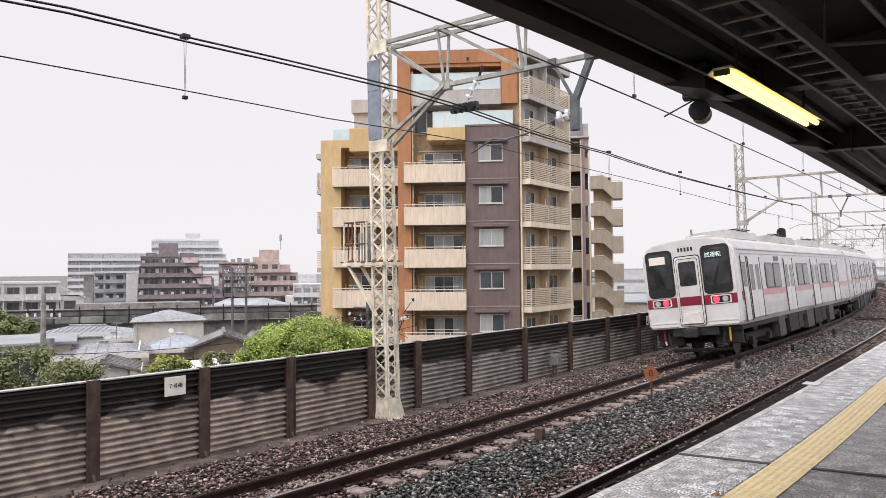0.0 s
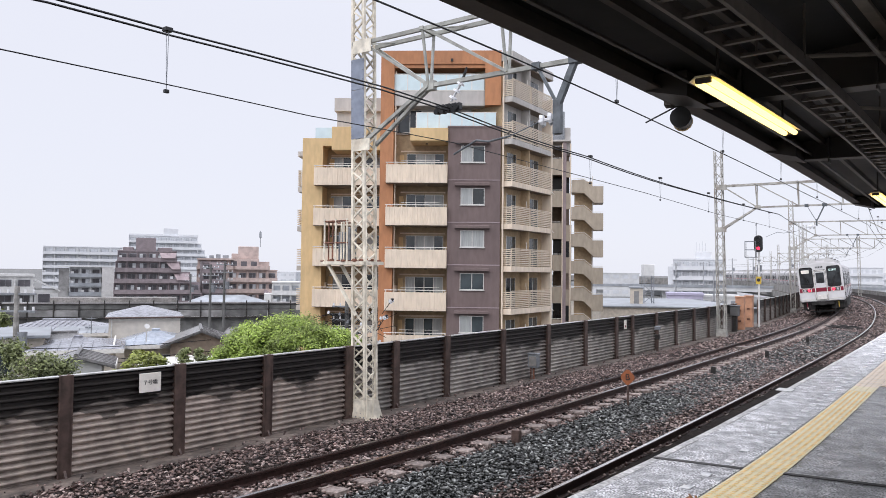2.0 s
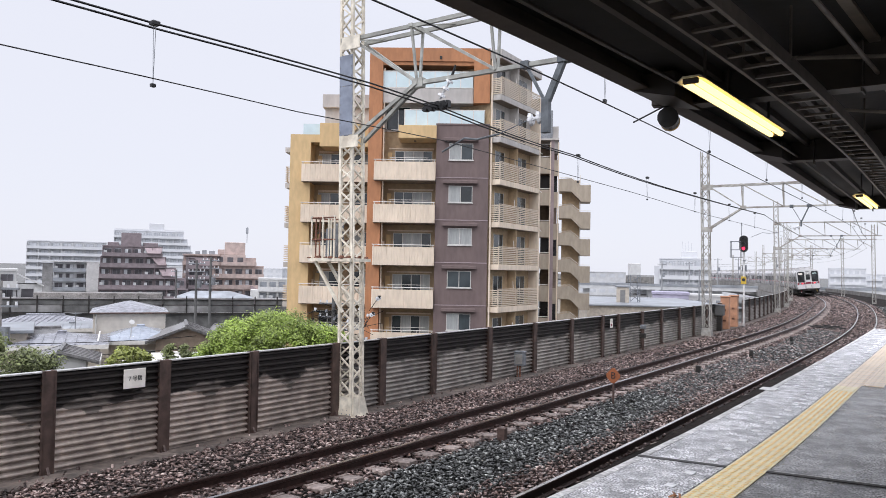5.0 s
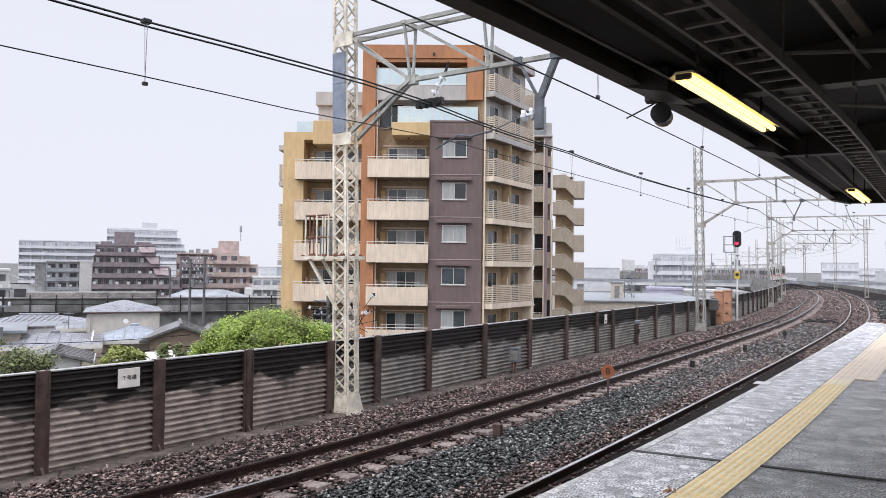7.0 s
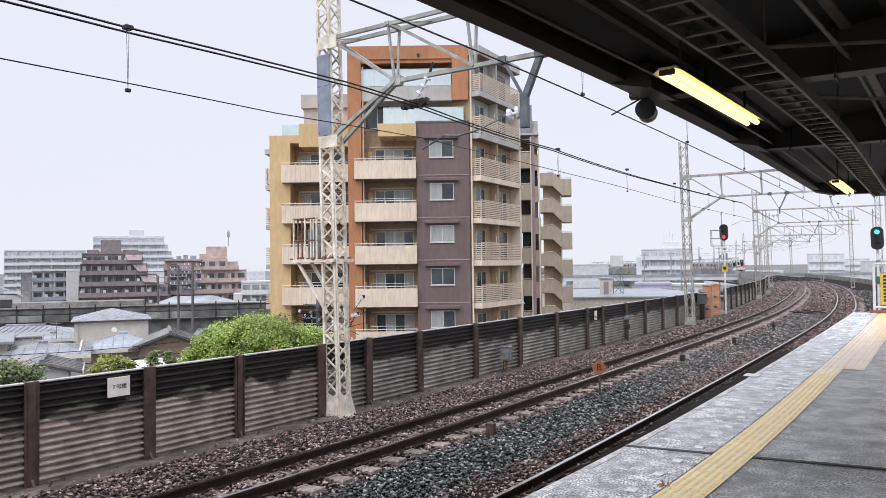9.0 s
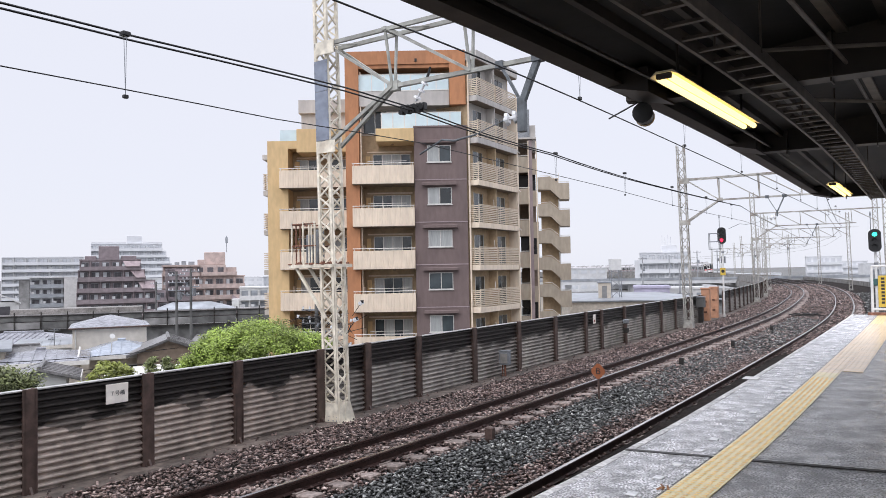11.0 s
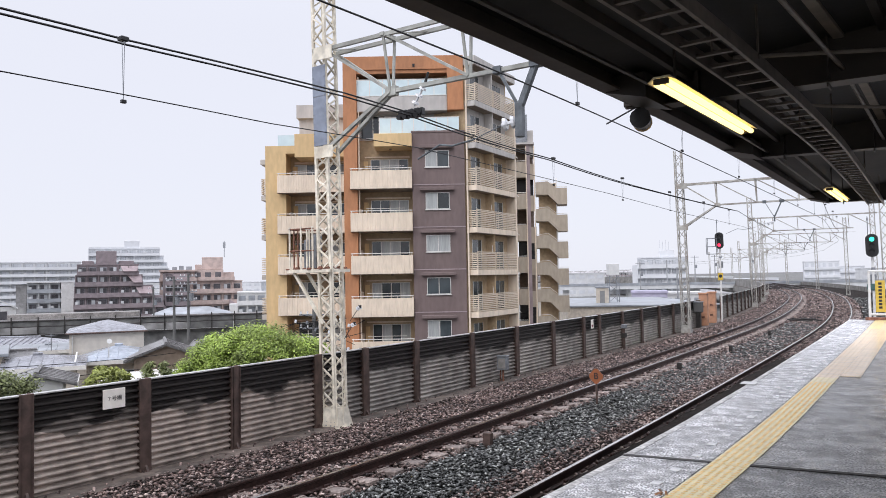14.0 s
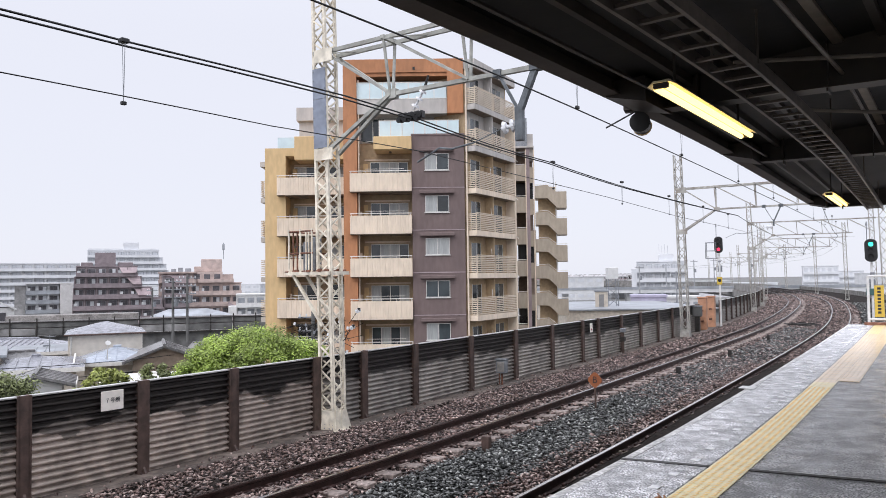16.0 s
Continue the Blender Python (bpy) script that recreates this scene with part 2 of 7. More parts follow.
M = {
    "ballast": crushed_stone("ballast", [(0.014, 0.008, 0.007), (0.085, 0.052, 0.045), (0.27, 0.185, 0.162), (0.56, 0.45, 0.41)], 0.22),
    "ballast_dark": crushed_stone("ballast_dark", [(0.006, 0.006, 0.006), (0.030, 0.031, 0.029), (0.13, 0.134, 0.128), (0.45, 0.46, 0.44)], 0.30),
    # far darker than the stones: shade in the gaps is put into the colour
    "ballast_bed": material("ballast_bed", (0.018, 0.014, 0.012), 0.85, vary=0.6, grain=14, bump=1.0, spec=0.1),
    "rail_steel": material("rail_steel", (0.036, 0.017, 0.014), 0.5, 0.2, 0.35, 20, 0.2),
    "rail_head": material("rail_head", (0.055, 0.038, 0.033), 0.16, 0.0, 0.2, 20, 0.03, spec=1.0, wet=0.6),
    "rail_shine": material("rail_shine", (0.62, 0.60, 0.58), 0.22, 0.9, 0.12, 20, 0.03),
    "sleeper": material("sleeper", (0.24, 0.195, 0.175), 0.6, vary=0.3, grain=12, bump=0.4, rand=0.25),
    "concrete": material("concrete", (0.27, 0.26, 0.245), 0.7, vary=0.25, grain=5, bump=0.3, stain=0.6, stain_scale=0.8),
    "kerb": material("kerb", (0.135, 0.108, 0.092), 0.75, vary=0.4, grain=6, bump=0.5, stain=0.6, stain_scale=1.6),
    "asphalt": material("asphalt", (0.26, 0.257, 0.264), 0.40, vary=0.9, grain=55, bump=0.7, stain=0.5,
                        stain_col=(0.22, 0.22, 0.23), stain_scale=1.4, bump_scale=45, wet=1.0, patchy=True),
    # paler copy of the asphalt: daylight past the canopy edge put into the colour
    "lit_strip": material("lit_strip", (0.60, 0.595, 0.61), 0.40, vary=0.8, grain=55, bump=0.7, stain=0.5,
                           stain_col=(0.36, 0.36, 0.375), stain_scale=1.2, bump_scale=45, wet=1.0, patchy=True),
    "edge_stone": material("edge_stone", (0.66, 0.65, 0.64), 0.4, vary=0.35, grain=20, bump=0.5, stain=0.5, stain_col=(0.25, 0.245, 0.25), stain_scale=2.6),
    "tactile": material("tactile", (1.0, 0.83, 0.40), 0.35, vary=0.06, grain=9, bump=0.1, stain=0.3, stain_col=(0.62, 0.42, 0.17), stain_scale=3.0, rand=0.06, wet=0.5),
    "tactile_dome": material("tactile_dome", (0.97, 0.66, 0.22), 0.35, vary=0.15, grain=9, bump=0.1, wet=0.5),
    "tactile_new": material("tactile_new", (0.95, 0.74, 0.50), 0.4, vary=0.12, grain=9, bump=0.1, stain=0.3, stain_col=(0.6, 0.45, 0.26), stain_scale=3.0, rand=0.06, wet=0.5),
    "scrap": material("scrap", (0.42, 0.20, 0.09), 0.6, vary=0.4, grain=30, bump=0.2),
    "plate": material("plate", (0.9, 0.9, 0.91), 0.4, vary=0.2, grain=9, bump=0.1),
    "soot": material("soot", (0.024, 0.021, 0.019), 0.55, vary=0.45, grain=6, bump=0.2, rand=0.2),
    "post": material("post", (0.090, 0.058, 0.048), 0.55, 0.1, 0.35, 7, 0.2, stain=0.5, stain_col=(0.03, 0.025, 0.022), stain_scale=2),
    "cap": material("cap", (0.62, 0.62, 0.60), 0.4, 0.5, 0.2, 8, 0.1),
    "mast": material("mast", (0.77, 0.715, 0.60), 0.5, 0.0, 0.2, 6, 0.15, stain=0.5, stain_col=(0.36, 0.28, 0.19), stain_scale=2.2),
    "beam": material("beam", (0.36, 0.365, 0.335), 0.5, 0.0, 0.2, 6, 0.15, stain=0.5, stain_col=(0.20, 0.19, 0.165), stain_scale=2.0),
    "mast_far": material("mast_far", (0.40, 0.39, 0.36), 0.5, 0.0, 0.25, 6, 0.15, stain=0.6, stain_col=(0.20, 0.15, 0.115), stain_scale=2.2),
    "galv": material("galv", (0.25, 0.265, 0.285), 0.45, 0.4, 0.2, 8, 0.1),
    "bracket_steel": material("bracket_steel", (0.115, 0.128, 0.14), 0.45, 0.3, 0.25, 8, 0.1),
    "shield": material("shield", (0.24, 0.27, 0.335), 0.45, 0.2, 0.15, 5, 0.1, stain=0.3, stain_col=(0.35, 0.38, 0.42), stain_scale=1.5),
    "rust": material("rust", (0.19, 0.085, 0.055), 0.8, 0.0, 0.5, 20, 0.5),
    "wire": material("wire", (0.012, 0.012, 0.013), 0.5, 0.4, 0.2, 10, 0.0),
    "insul": material("insul", (0.75, 0.76, 0.78), 0.15, vary=0.1, grain=10, bump=0.0),
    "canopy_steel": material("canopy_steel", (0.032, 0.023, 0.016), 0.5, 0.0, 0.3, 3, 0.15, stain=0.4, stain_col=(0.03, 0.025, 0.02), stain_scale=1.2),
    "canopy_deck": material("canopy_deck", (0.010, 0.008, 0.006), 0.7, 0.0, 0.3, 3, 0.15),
    "canopy_pale": material("canopy_pale", (0.14, 0.113, 0.085), 0.5, 0.0, 0.25, 5, 0.1),
    "rack": material("rack", (0.11, 0.09, 0.072), 0.45, 0.3, 0.25, 6, 0.1),
    "black": material("black", (0.012, 0.012, 0.013), 0.4, vary=0.3, grain=9, bump=0.1),
    "tube": glow("tube", (1.0, 0.76, 0.27), 2.1),
    "lamp_tray": material("lamp_tray", (0.62, 0.56, 0.40), 0.4, vary=0.1, grain=9, bump=0.0),
    "train_white": material("train_white", (0.66, 0.655, 0.66), 0.32, 0.0, 0.07, 2.5, 0.03, stain=0.15, stain_col=(0.45, 0.44, 0.43), stain_scale=1.2),
    "train_steel": material("train_steel", (0.62, 0.60, 0.61), 0.30, 0.25, 0.10, 2.0, 0.04, stain=0.2, stain_col=(0.42, 0.41, 0.41), stain_scale=1.0),
    "maroon": material("maroon", (0.23, 0.012, 0.035), 0.35, 0.0, 0.12, 4, 0.02),
    # maroon of the car sides with the reflected sky mixed into the colour
    "maroon_sheen": material("maroon_sheen", (0.55, 0.26, 0.28), 0.32, 0.1, 0.12, 4, 0.02),
    "train_glass": material("train_glass", (0.032, 0.035, 0.038), 0.08, vary=0.8, grain=1.6, bump=0.0, spec=0.45),
    "train_black": material("train_black", (0.014, 0.014, 0.015), 0.3, vary=0.2, grain=5, bump=0.02),
    "underframe": material("underframe", (0.022, 0.020, 0.019), 0.7, 0.1, 0.4, 6, 0.2),
    "roof_unit": material("roof_unit", (0.47, 0.465, 0.46), 0.45, 0.1, 0.15, 3, 0.05),
    "equipment": material("equipment", (0.06, 0.057, 0.054), 0.6, 0.1, 0.4, 6, 0.2),
    "blind": glow("blind", (0.72, 0.92, 0.90), 0.42),
    "tail_red": glow("tail_red", (1.0, 0.03, 0.06), 2.4),
    "lens_dim": material("lens_dim", (0.45, 0.46, 0.48), 0.15, vary=0.1, grain=9, bump=0.0),
    "sig_red": glow("sig_red", (1.0, 0.03, 0.08), 2.2),
    "sig_green": glow("sig_green", (0.05, 0.95, 0.62), 2.0),
    "tan": material("tan", (0.76, 0.645, 0.515), 0.75, vary=0.08, grain=3, bump=0.15, stain=0.18, stain_col=(0.45, 0.37, 0.28), stain_scale=0.5, stretch=(1, 1, 0.35)),
    "ochre": material("ochre", (0.63, 0.45, 0.235), 0.75, vary=0.07, grain=4, bump=0.2, stain=0.08, stain_col=(0.36, 0.24, 0.11), stain_scale=0.5, stretch=(1, 1, 0.35)),
    "orange": material("orange", (0.45, 0.205, 0.098), 0.75, vary=0.1, grain=4, bump=0.2, stain=0.2, stain_col=(0.30, 0.13, 0.06), stain_scale=0.5, stretch=(1, 1, 0.35)),
    "purple": material("purple", (0.168, 0.124, 0.118), 0.7, vary=0.1, grain=4, bump=0.2, stain=0.2, stain_col=(0.10, 0.07, 0.07), stain_scale=0.5, stretch=(1, 1, 0.35)),
    "grey_wall": material("grey_wall", (0.50, 0.475, 0.45), 0.75, vary=0.1, grain=3, bump=0.15, stain=0.2, stain_col=(0.35, 0.33, 0.31), stain_scale=0.5, stretch=(1, 1, 0.35)),
    "stair": material("stair", (0.42, 0.36, 0.285), 0.75, vary=0.1, grain=3, bump=0.15, stain=0.25, stain_col=(0.28, 0.24, 0.19), stain_scale=0.5, stretch=(1, 1, 0.35)),
    # undersides and recessed walls: the shade below balconies darkens these colours
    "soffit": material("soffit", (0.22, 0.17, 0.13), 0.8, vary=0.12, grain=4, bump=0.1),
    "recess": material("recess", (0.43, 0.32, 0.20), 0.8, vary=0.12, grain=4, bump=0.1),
    "rail_white": material("rail_white", (0.72, 0.70, 0.66), 0.4, vary=0.08, grain=6, bump=0.0),
    "rail_tan": material("rail_tan", (0.66, 0.56, 0.44), 0.5, vary=0.08, grain=6, bump=0.0),
    "frost": material("frost", (0.60, 0.72, 0.75), 0.4, vary=0.05, grain=2, bump=0.0),
    "win": glass_like("win", (0.035, 0.045, 0.05), 0.05),
    "curtain": material("curtain", (0.38, 0.395, 0.39), 0.25, vary=0.12, grain=6, bump=0.3, stretch=(6, 6, 0.3)),
    "alu": material("alu", (0.62, 0.61, 0.58), 0.4, 0.2, 0.1, 6, 0.0),
    # slate and tile are lightened: the sky mirrored by wet roofs is in the base
    "roof_slate": material("roof_slate", (0.27, 0.275, 0.305), 0.25, vary=0.25, grain=5, bump=0.4, stain=0.4, stain_col=(0.26, 0.27, 0.29), stain_scale=0.6),
    "roof_tile": material("roof_tile", (0.19, 0.185, 0.185), 0.32, vary=0.3, grain=8, bump=0.4, rand=0.2),
    "plaster": material("plaster", (0.57, 0.51, 0.43), 0.8, vary=0.12, grain=3, bump=0.2, stain=0.3, stain_col=(0.3, 0.27, 0.23), stain_scale=0.7),
    "siding": material("siding", (0.62, 0.575, 0.51), 0.6, vary=0.08, grain=3, bump=0.1, stain=0.3, stain_col=(0.38, 0.35, 0.31), stain_scale=0.6),
    "white_wall": material("white_wall", (0.64, 0.64, 0.63), 0.7, vary=0.08, grain=2, bump=0.1, stain=0.25, stain_col=(0.45, 0.45, 0.44), stain_scale=0.5),
    # far walls, windows, poles and road: mist is mixed into these base colours
    "mauve_wall": material("mauve_wall", (0.235, 0.198, 0.208), 0.75, vary=0.15, grain=1, bump=0.1),
    "mauve_roof": material("mauve_roof", (0.36, 0.29, 0.30), 0.75, vary=0.15, grain=1, bump=0.1),
    "brick_far": material("brick_far", (0.50, 0.40, 0.365), 0.75, vary=0.15, grain=1, bump=0.1),
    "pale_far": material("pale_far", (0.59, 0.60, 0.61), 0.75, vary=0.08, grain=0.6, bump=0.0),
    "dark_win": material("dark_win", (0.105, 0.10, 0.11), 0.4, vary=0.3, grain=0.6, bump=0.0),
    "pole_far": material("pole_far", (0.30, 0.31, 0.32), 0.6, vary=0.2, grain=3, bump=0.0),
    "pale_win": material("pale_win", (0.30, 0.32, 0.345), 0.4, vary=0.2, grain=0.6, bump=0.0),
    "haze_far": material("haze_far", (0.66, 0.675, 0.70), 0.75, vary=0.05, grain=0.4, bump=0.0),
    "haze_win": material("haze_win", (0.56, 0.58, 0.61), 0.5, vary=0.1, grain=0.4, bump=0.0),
    "road_wall": material("road_wall", (0.25, 0.247, 0.245), 0.75, vary=0.3, grain=0.8, bump=0.2, stain=0.5, stain_col=(0.09, 0.09, 0.085), stain_scale=0.3),
    "road_dark": material("road_dark", (0.115, 0.115, 0.113), 0.7, vary=0.35, grain=0.9, bump=0.2, stain=0.5, stain_col=(0.16, 0.165, 0.155), stain_scale=0.45),
    "roof_blue": material("roof_blue", (0.33, 0.37, 0.43), 0.22, vary=0.15, grain=4, bump=0.2, stain=0.3, stain_col=(0.42, 0.46, 0.52), stain_scale=0.8),
    "city_ground": material("city_ground", (0.16, 0.16, 0.155), 0.8, vary=0.3, grain=0.4, bump=0.2),
    "bark": material("bark", (0.09, 0.07, 0.055), 0.85, vary=0.3, grain=8, bump=0.5),
    "leaf": material("leaf", (0.265, 0.355, 0.068), 0.5, vary=0.5, grain=1.2, bump=0.0, rand=0.45, island=True),
    "leaf_dull": material("leaf_dull", (0.15, 0.175, 0.065), 0.55, vary=0.3, grain=1.2, bump=0.0, rand=0.5, island=True),
    "leaf_yellow": material("leaf_yellow", (0.24, 0.27, 0.06), 0.55, vary=0.3, grain=1.2, bump=0.0, rand=0.4, island=True),
    "case_orange": material("case_orange", (0.50, 0.26, 0.155), 0.6, vary=0.2, grain=4, bump=0.1, stain=0.4, stain_col=(0.22, 0.11, 0.07), stain_scale=2),
    "disc_orange": material("disc_orange", (0.32, 0.105, 0.04), 0.5, vary=0.1, grain=9, bump=0.0),
    "sign_white": material("sign_white", (0.86, 0.81, 0.74), 0.5, vary=0.08, grain=6, bump=0.0, stain=0.2, stain_col=(0.55, 0.5, 0.44), stain_scale=4),
    "sign_yellow": material("sign_yellow", (0.60, 0.42, 0.06), 0.5, vary=0.1, grain=8, bump=0.0),
    "white_paint": material("white_paint", (0.72, 0.72, 0.71), 0.4, vary=0.08, grain=8, bump=0.05),
    "ink": material("ink", (0.02, 0.02, 0.022), 0.5, vary=0.1, grain=9, bump=0.0),
    "violet_wall": material("violet_wall", (0.42, 0.40, 0.52), 0.7, vary=0.1, grain=1, bump=0.0),
    "teal_box": material("teal_box", (0.06, 0.14, 0.13), 0.5, vary=0.15, grain=6, bump=0.0),
}


def sooty_sheet(name, base, low, soft, ragged):
    """Weathered grey-brown sheet whose upper part is black with soot down to a ragged edge."""
    m = material(name, base, 0.5, vary=0.30, grain=5, bump=0.15, stain=0.5, stain_col=(0.13, 0.108, 0.092), stain_scale=1.3, rand=0.14, stretch=(1, 1, 0.6))
    n, l = m.node_tree.nodes, m.node_tree.links
    b = n["Principled BSDF"]
    old = b.inputs["Base Color"].links[0].from_socket
    co, info = n.new("ShaderNodeTexCoord"), n.new("ShaderNodeObjectInfo")
    shift = n.new("ShaderNodeVectorMath")
    shift.operation = "MULTIPLY_ADD"
    shift.inputs[1].default_value = (1, 1, 2.2)
    far = n.new("ShaderNodeVectorMath")
    far.operation = "SCALE"
    far.inputs[0].default_value = (0, 40, 7)
    l.new(info.outputs["Random"], far.inputs["Scale"])
    l.new(co.outputs["Object"], shift.inputs[0])
    l.new(far.outputs["Vector"], shift.inputs[2])
    tex = n.new("ShaderNodeTexNoise")
    tex.inputs["Scale"].default_value, tex.inputs["Detail"].default_value, tex.inputs["Roughness"].default_value = 1.15, 6, 0.48
    l.new(shift.outputs["Vector"], tex.inputs["Vector"])
    z = n.new("ShaderNodeSeparateXYZ")
    l.new(co.outputs["Object"], z.inputs["Vector"])
    add = n.new("ShaderNodeMath")
    add.operation = "MULTIPLY_ADD"
    add.inputs[1].default_value = ragged
    l.new(tex.outputs["Fac"], add.inputs[0])
    l.new(z.outputs["Z"], add.inputs[2])
    edge = n.new("ShaderNodeValToRGB")
    edge.color_ramp.elements[0].position, edge.color_ramp.elements[1].position = low, low + soft
    half = n.new("ShaderNodeMath")
    half.operation = "MULTIPLY"
    half.inputs[1].default_value = 0.5
    l.new(add.outputs["Value"], half.inputs[0])
    l.new(half.outputs["Value"], edge.inputs["Fac"])
    # a greyer smeared band below the black, with its own ragged edge
    tex2 = n.new("ShaderNodeTexNoise")
    tex2.inputs["Scale"].default_value, tex2.inputs["Detail"].default_value, tex2.inputs["Roughness"].default_value = 1.7, 6, 0.5
    l.new(shift.outputs["Vector"], tex2.inputs["Vector"])
    add2 = n.new("ShaderNodeMath")
    add2.operation = "MULTIPLY_ADD"
    add2.inputs[1].default_value = 1.3
    l.new(tex2.outputs["Fac"], add2.inputs[0])
    l.new(z.outputs["Z"], add2.inputs[2])
    band = n.new("ShaderNodeMapRange")
    band.inputs["From Min"].default_value, band.inputs["From Max"].default_value = 1.30, 1.30 + soft * 2
    band.inputs["To Max"].default_value = 0.8
    l.new(add2.outputs["Value"], band.inputs["Value"])
    smear = n.new("ShaderNodeMix")
    smear.data_type = "RGBA"
    smear.inputs["B"].default_value = (0.085, 0.075, 0.068, 1)
    l.new(band.outputs["Result"], smear.inputs["Factor"])
    l.new(old, smear.inputs["A"])
    old = smear.outputs["Result"]
    mx = n.new("ShaderNodeMix")
    mx.data_type = "RGBA"
    mx.inputs["B"].default_value = (0.026, 0.022, 0.020, 1)
    l.new(edge.outputs["Color"], mx.inputs["Factor"])
    l.new(old, mx.inputs["A"])
    l.new(mx.outputs["Result"], b.inputs["Base Color"])
    return m


M["panel"] = sooty_sheet("sooty_sheet", (0.42, 0.355, 0.312), 0.60, 0.018, 0.95)
M["panel_old"] = sooty_sheet("old_sooty_sheet", (0.325, 0.30, 0.275), 0.515, 0.045, 0.7)


# ---- mesh helpers ----
class MB:
    """Collects boxes, bars, prisms and sheets into one mesh."""

    def __init__(self):
        self.v, self.f, self.mi = [], [], []

    def add(self, verts, faces, mi=0):
        k = len(self.v)
        self.v += [tuple(p) for p in verts]
        self.f += [tuple(i + k for i in q) for q in faces]
        self.mi += [mi] * len(faces)
        return self

    def box(self, x0, x1, y0, y1, z0, z1, m=None, mi=0, c=0.0):
        if c:
            a, b, d = min(c, (x1 - x0) / 3), min(c, (y1 - y0) / 3), min(c, (z1 - z0) / 3)
            vs = [(x0 + a, y0 + b, z0), (x1 - a, y0 + b, z0), (x1 - a, y1 - b, z0), (x0 + a, y1 - b, z0),
                  (x0, y0, z0 + d), (x1, y0, z0 + d), (x1, y1, z0 + d), (x0, y1, z0 + d),
                  (x0, y0, z1 - d), (x1, y0, z1 - d), (x1, y1, z1 - d), (x0, y1, z1 - d),
                  (x0 + a, y0 + b, z1), (x1 - a, y0 + b, z1), (x1 - a, y1 - b, z1), (x0 + a, y1 - b, z1)]
            fs = [(3, 2, 1, 0), (12, 13, 14, 15)]
            for r in (0, 4, 8):
                fs += [(r + i, r + (i + 1) % 4, r + 4 + (i + 1) % 4, r + 4 + i) for i in range(4)]
        else:
            vs = [(x0, y0, z0), (x1, y0, z0), (x1, y1, z0), (x0, y1, z0), (x0, y0, z1), (x1, y0, z1), (x1, y1, z1), (x0, y1, z1)]
            fs = [(3, 2, 1, 0), (4, 5, 6, 7), (0, 1, 5, 4), (1, 2, 6, 5), (2, 3, 7, 6), (3, 0, 4, 7)]
        if m is not None:
            vs = [m @ Vector(p) for p in vs]
        return self.add(vs, fs, mi)

    def bar(self, p, q, r, n=6, mi=0, r2=None, turn=0.0):
        p, q = Vector(p), Vector(q)
        d = (q - p).normalized()
        u = d.orthogonal() if abs(d.z) < 0.99 else Vector((1, 0, 0))
        if abs(d.z) < 0.99:
            u = d.cross(Vector((0, 0, 1))).normalized()
        w = d.cross(u).normalized()
        r2 = r if r2 is None else r2
        vs = []
        for c, rr in ((p, r), (q, r2)):
            for i in range(n):
                a = 2 * math.pi * (i + 0.5) / n + turn
                vs.append(c + u * (math.cos(a) * rr) + w * (math.sin(a) * rr))
        fs = [(i, (i + 1) % n, n + (i + 1) % n, n + i) for i in range(n)] + [tuple(range(n))[::-1], tuple(range(n, 2 * n))]
        return self.add(vs, fs, mi)

    def prism(self, poly, y0, y1, m=None, mi=0, axis="y"):
        """poly in (x, z), pushed from y0 to y1."""
        n = len(poly)
        vs = [(x, y0, z) for x, z in poly] + [(x, y1, z) for x, z in poly]
        if axis == "x":
            vs = [(b, a, c) for a, b, c in vs]
        if axis == "z":
            vs = [(a, c, b) for a, b, c in vs]
        if m is not None:
            vs = [m @ Vector(p) for p in vs]
        fs = [(i, (i + 1) % n, n + (i + 1) % n, n + i) for i in range(n)] + [tuple(range(n))[::-1], tuple(range(n, 2 * n))]
        return self.add(vs, fs, mi)

    def mesh(self, name, mats):
        me = bpy.data.meshes.new(name)
        me.from_pydata(self.v, [], self.f)
        for a in mats if isinstance(mats, (list, tuple)) else [mats]:
            me.materials.append(a)
        if any(self.mi):
            me.polygons.foreach_set("material_index", self.mi)
        bm = bmesh.new()
        bm.from_mesh(me)
        bmesh.ops.recalc_face_normals(bm, faces=bm.faces)
        bm.to_mesh(me)
        bm.free()
        return me


def part(name, mb, mat, parent=None, label="", m=None):
    ob = new(name, mb if isinstance(mb, bpy.types.Mesh) else mb.mesh(name, mat))
    if parent is not None:
        ob.parent = parent
    if m is not None:
        ob.matrix_basis = m
    if label:
        ob["label"] = label
    return ob


def thing(name, m, label, category, group="", kind=""):
    ob = new(name)
    ob.empty_display_size = 0.1
    ob.matrix_basis = m
    return tagged(ob, label, category, group, kind)


def rounded(x0, x1, z0, z1, r, n=3):
    pts = []
    for cx, cz, a0 in ((x1 - r, z0 + r, -90), (x1 - r, z1 - r, 0), (x0 + r, z1 - r, 90), (x0 + r, z0 + r, 180)):
        for i in range(n + 1):
            a = radians(a0 + 90 * i / n)
            pts.append((cx + r * math.cos(a), cz + r * math.sin(a)))
    return pts


# ---- the line of the railway: distance along it, and offset to its left, from the platform's edge ----
KS = [-40, -8, -5, 12, 28, 45, 60, 80, 110, 760]
KV = [0, 0, -0.0332, -0.0010, -0.0007, -0.0045, -0.0012, -0.0028, -0.0020, -0.0020]
DS = 0.25
SS = np.arange(-40, 760, DS)
ANG = np.cumsum(np.interp(SS, KS, KV)) * DS
I0 = int(round(40 / DS))
ANG = ANG - ANG[I0] + radians(42.31)
LX, LY = np.cumsum(np.sin(ANG)) * DS, np.cumsum(np.cos(ANG)) * DS
LX, LY = LX - LX[I0] - 2.336, LY - LY[I0] + 2.126
CANT = 0.12
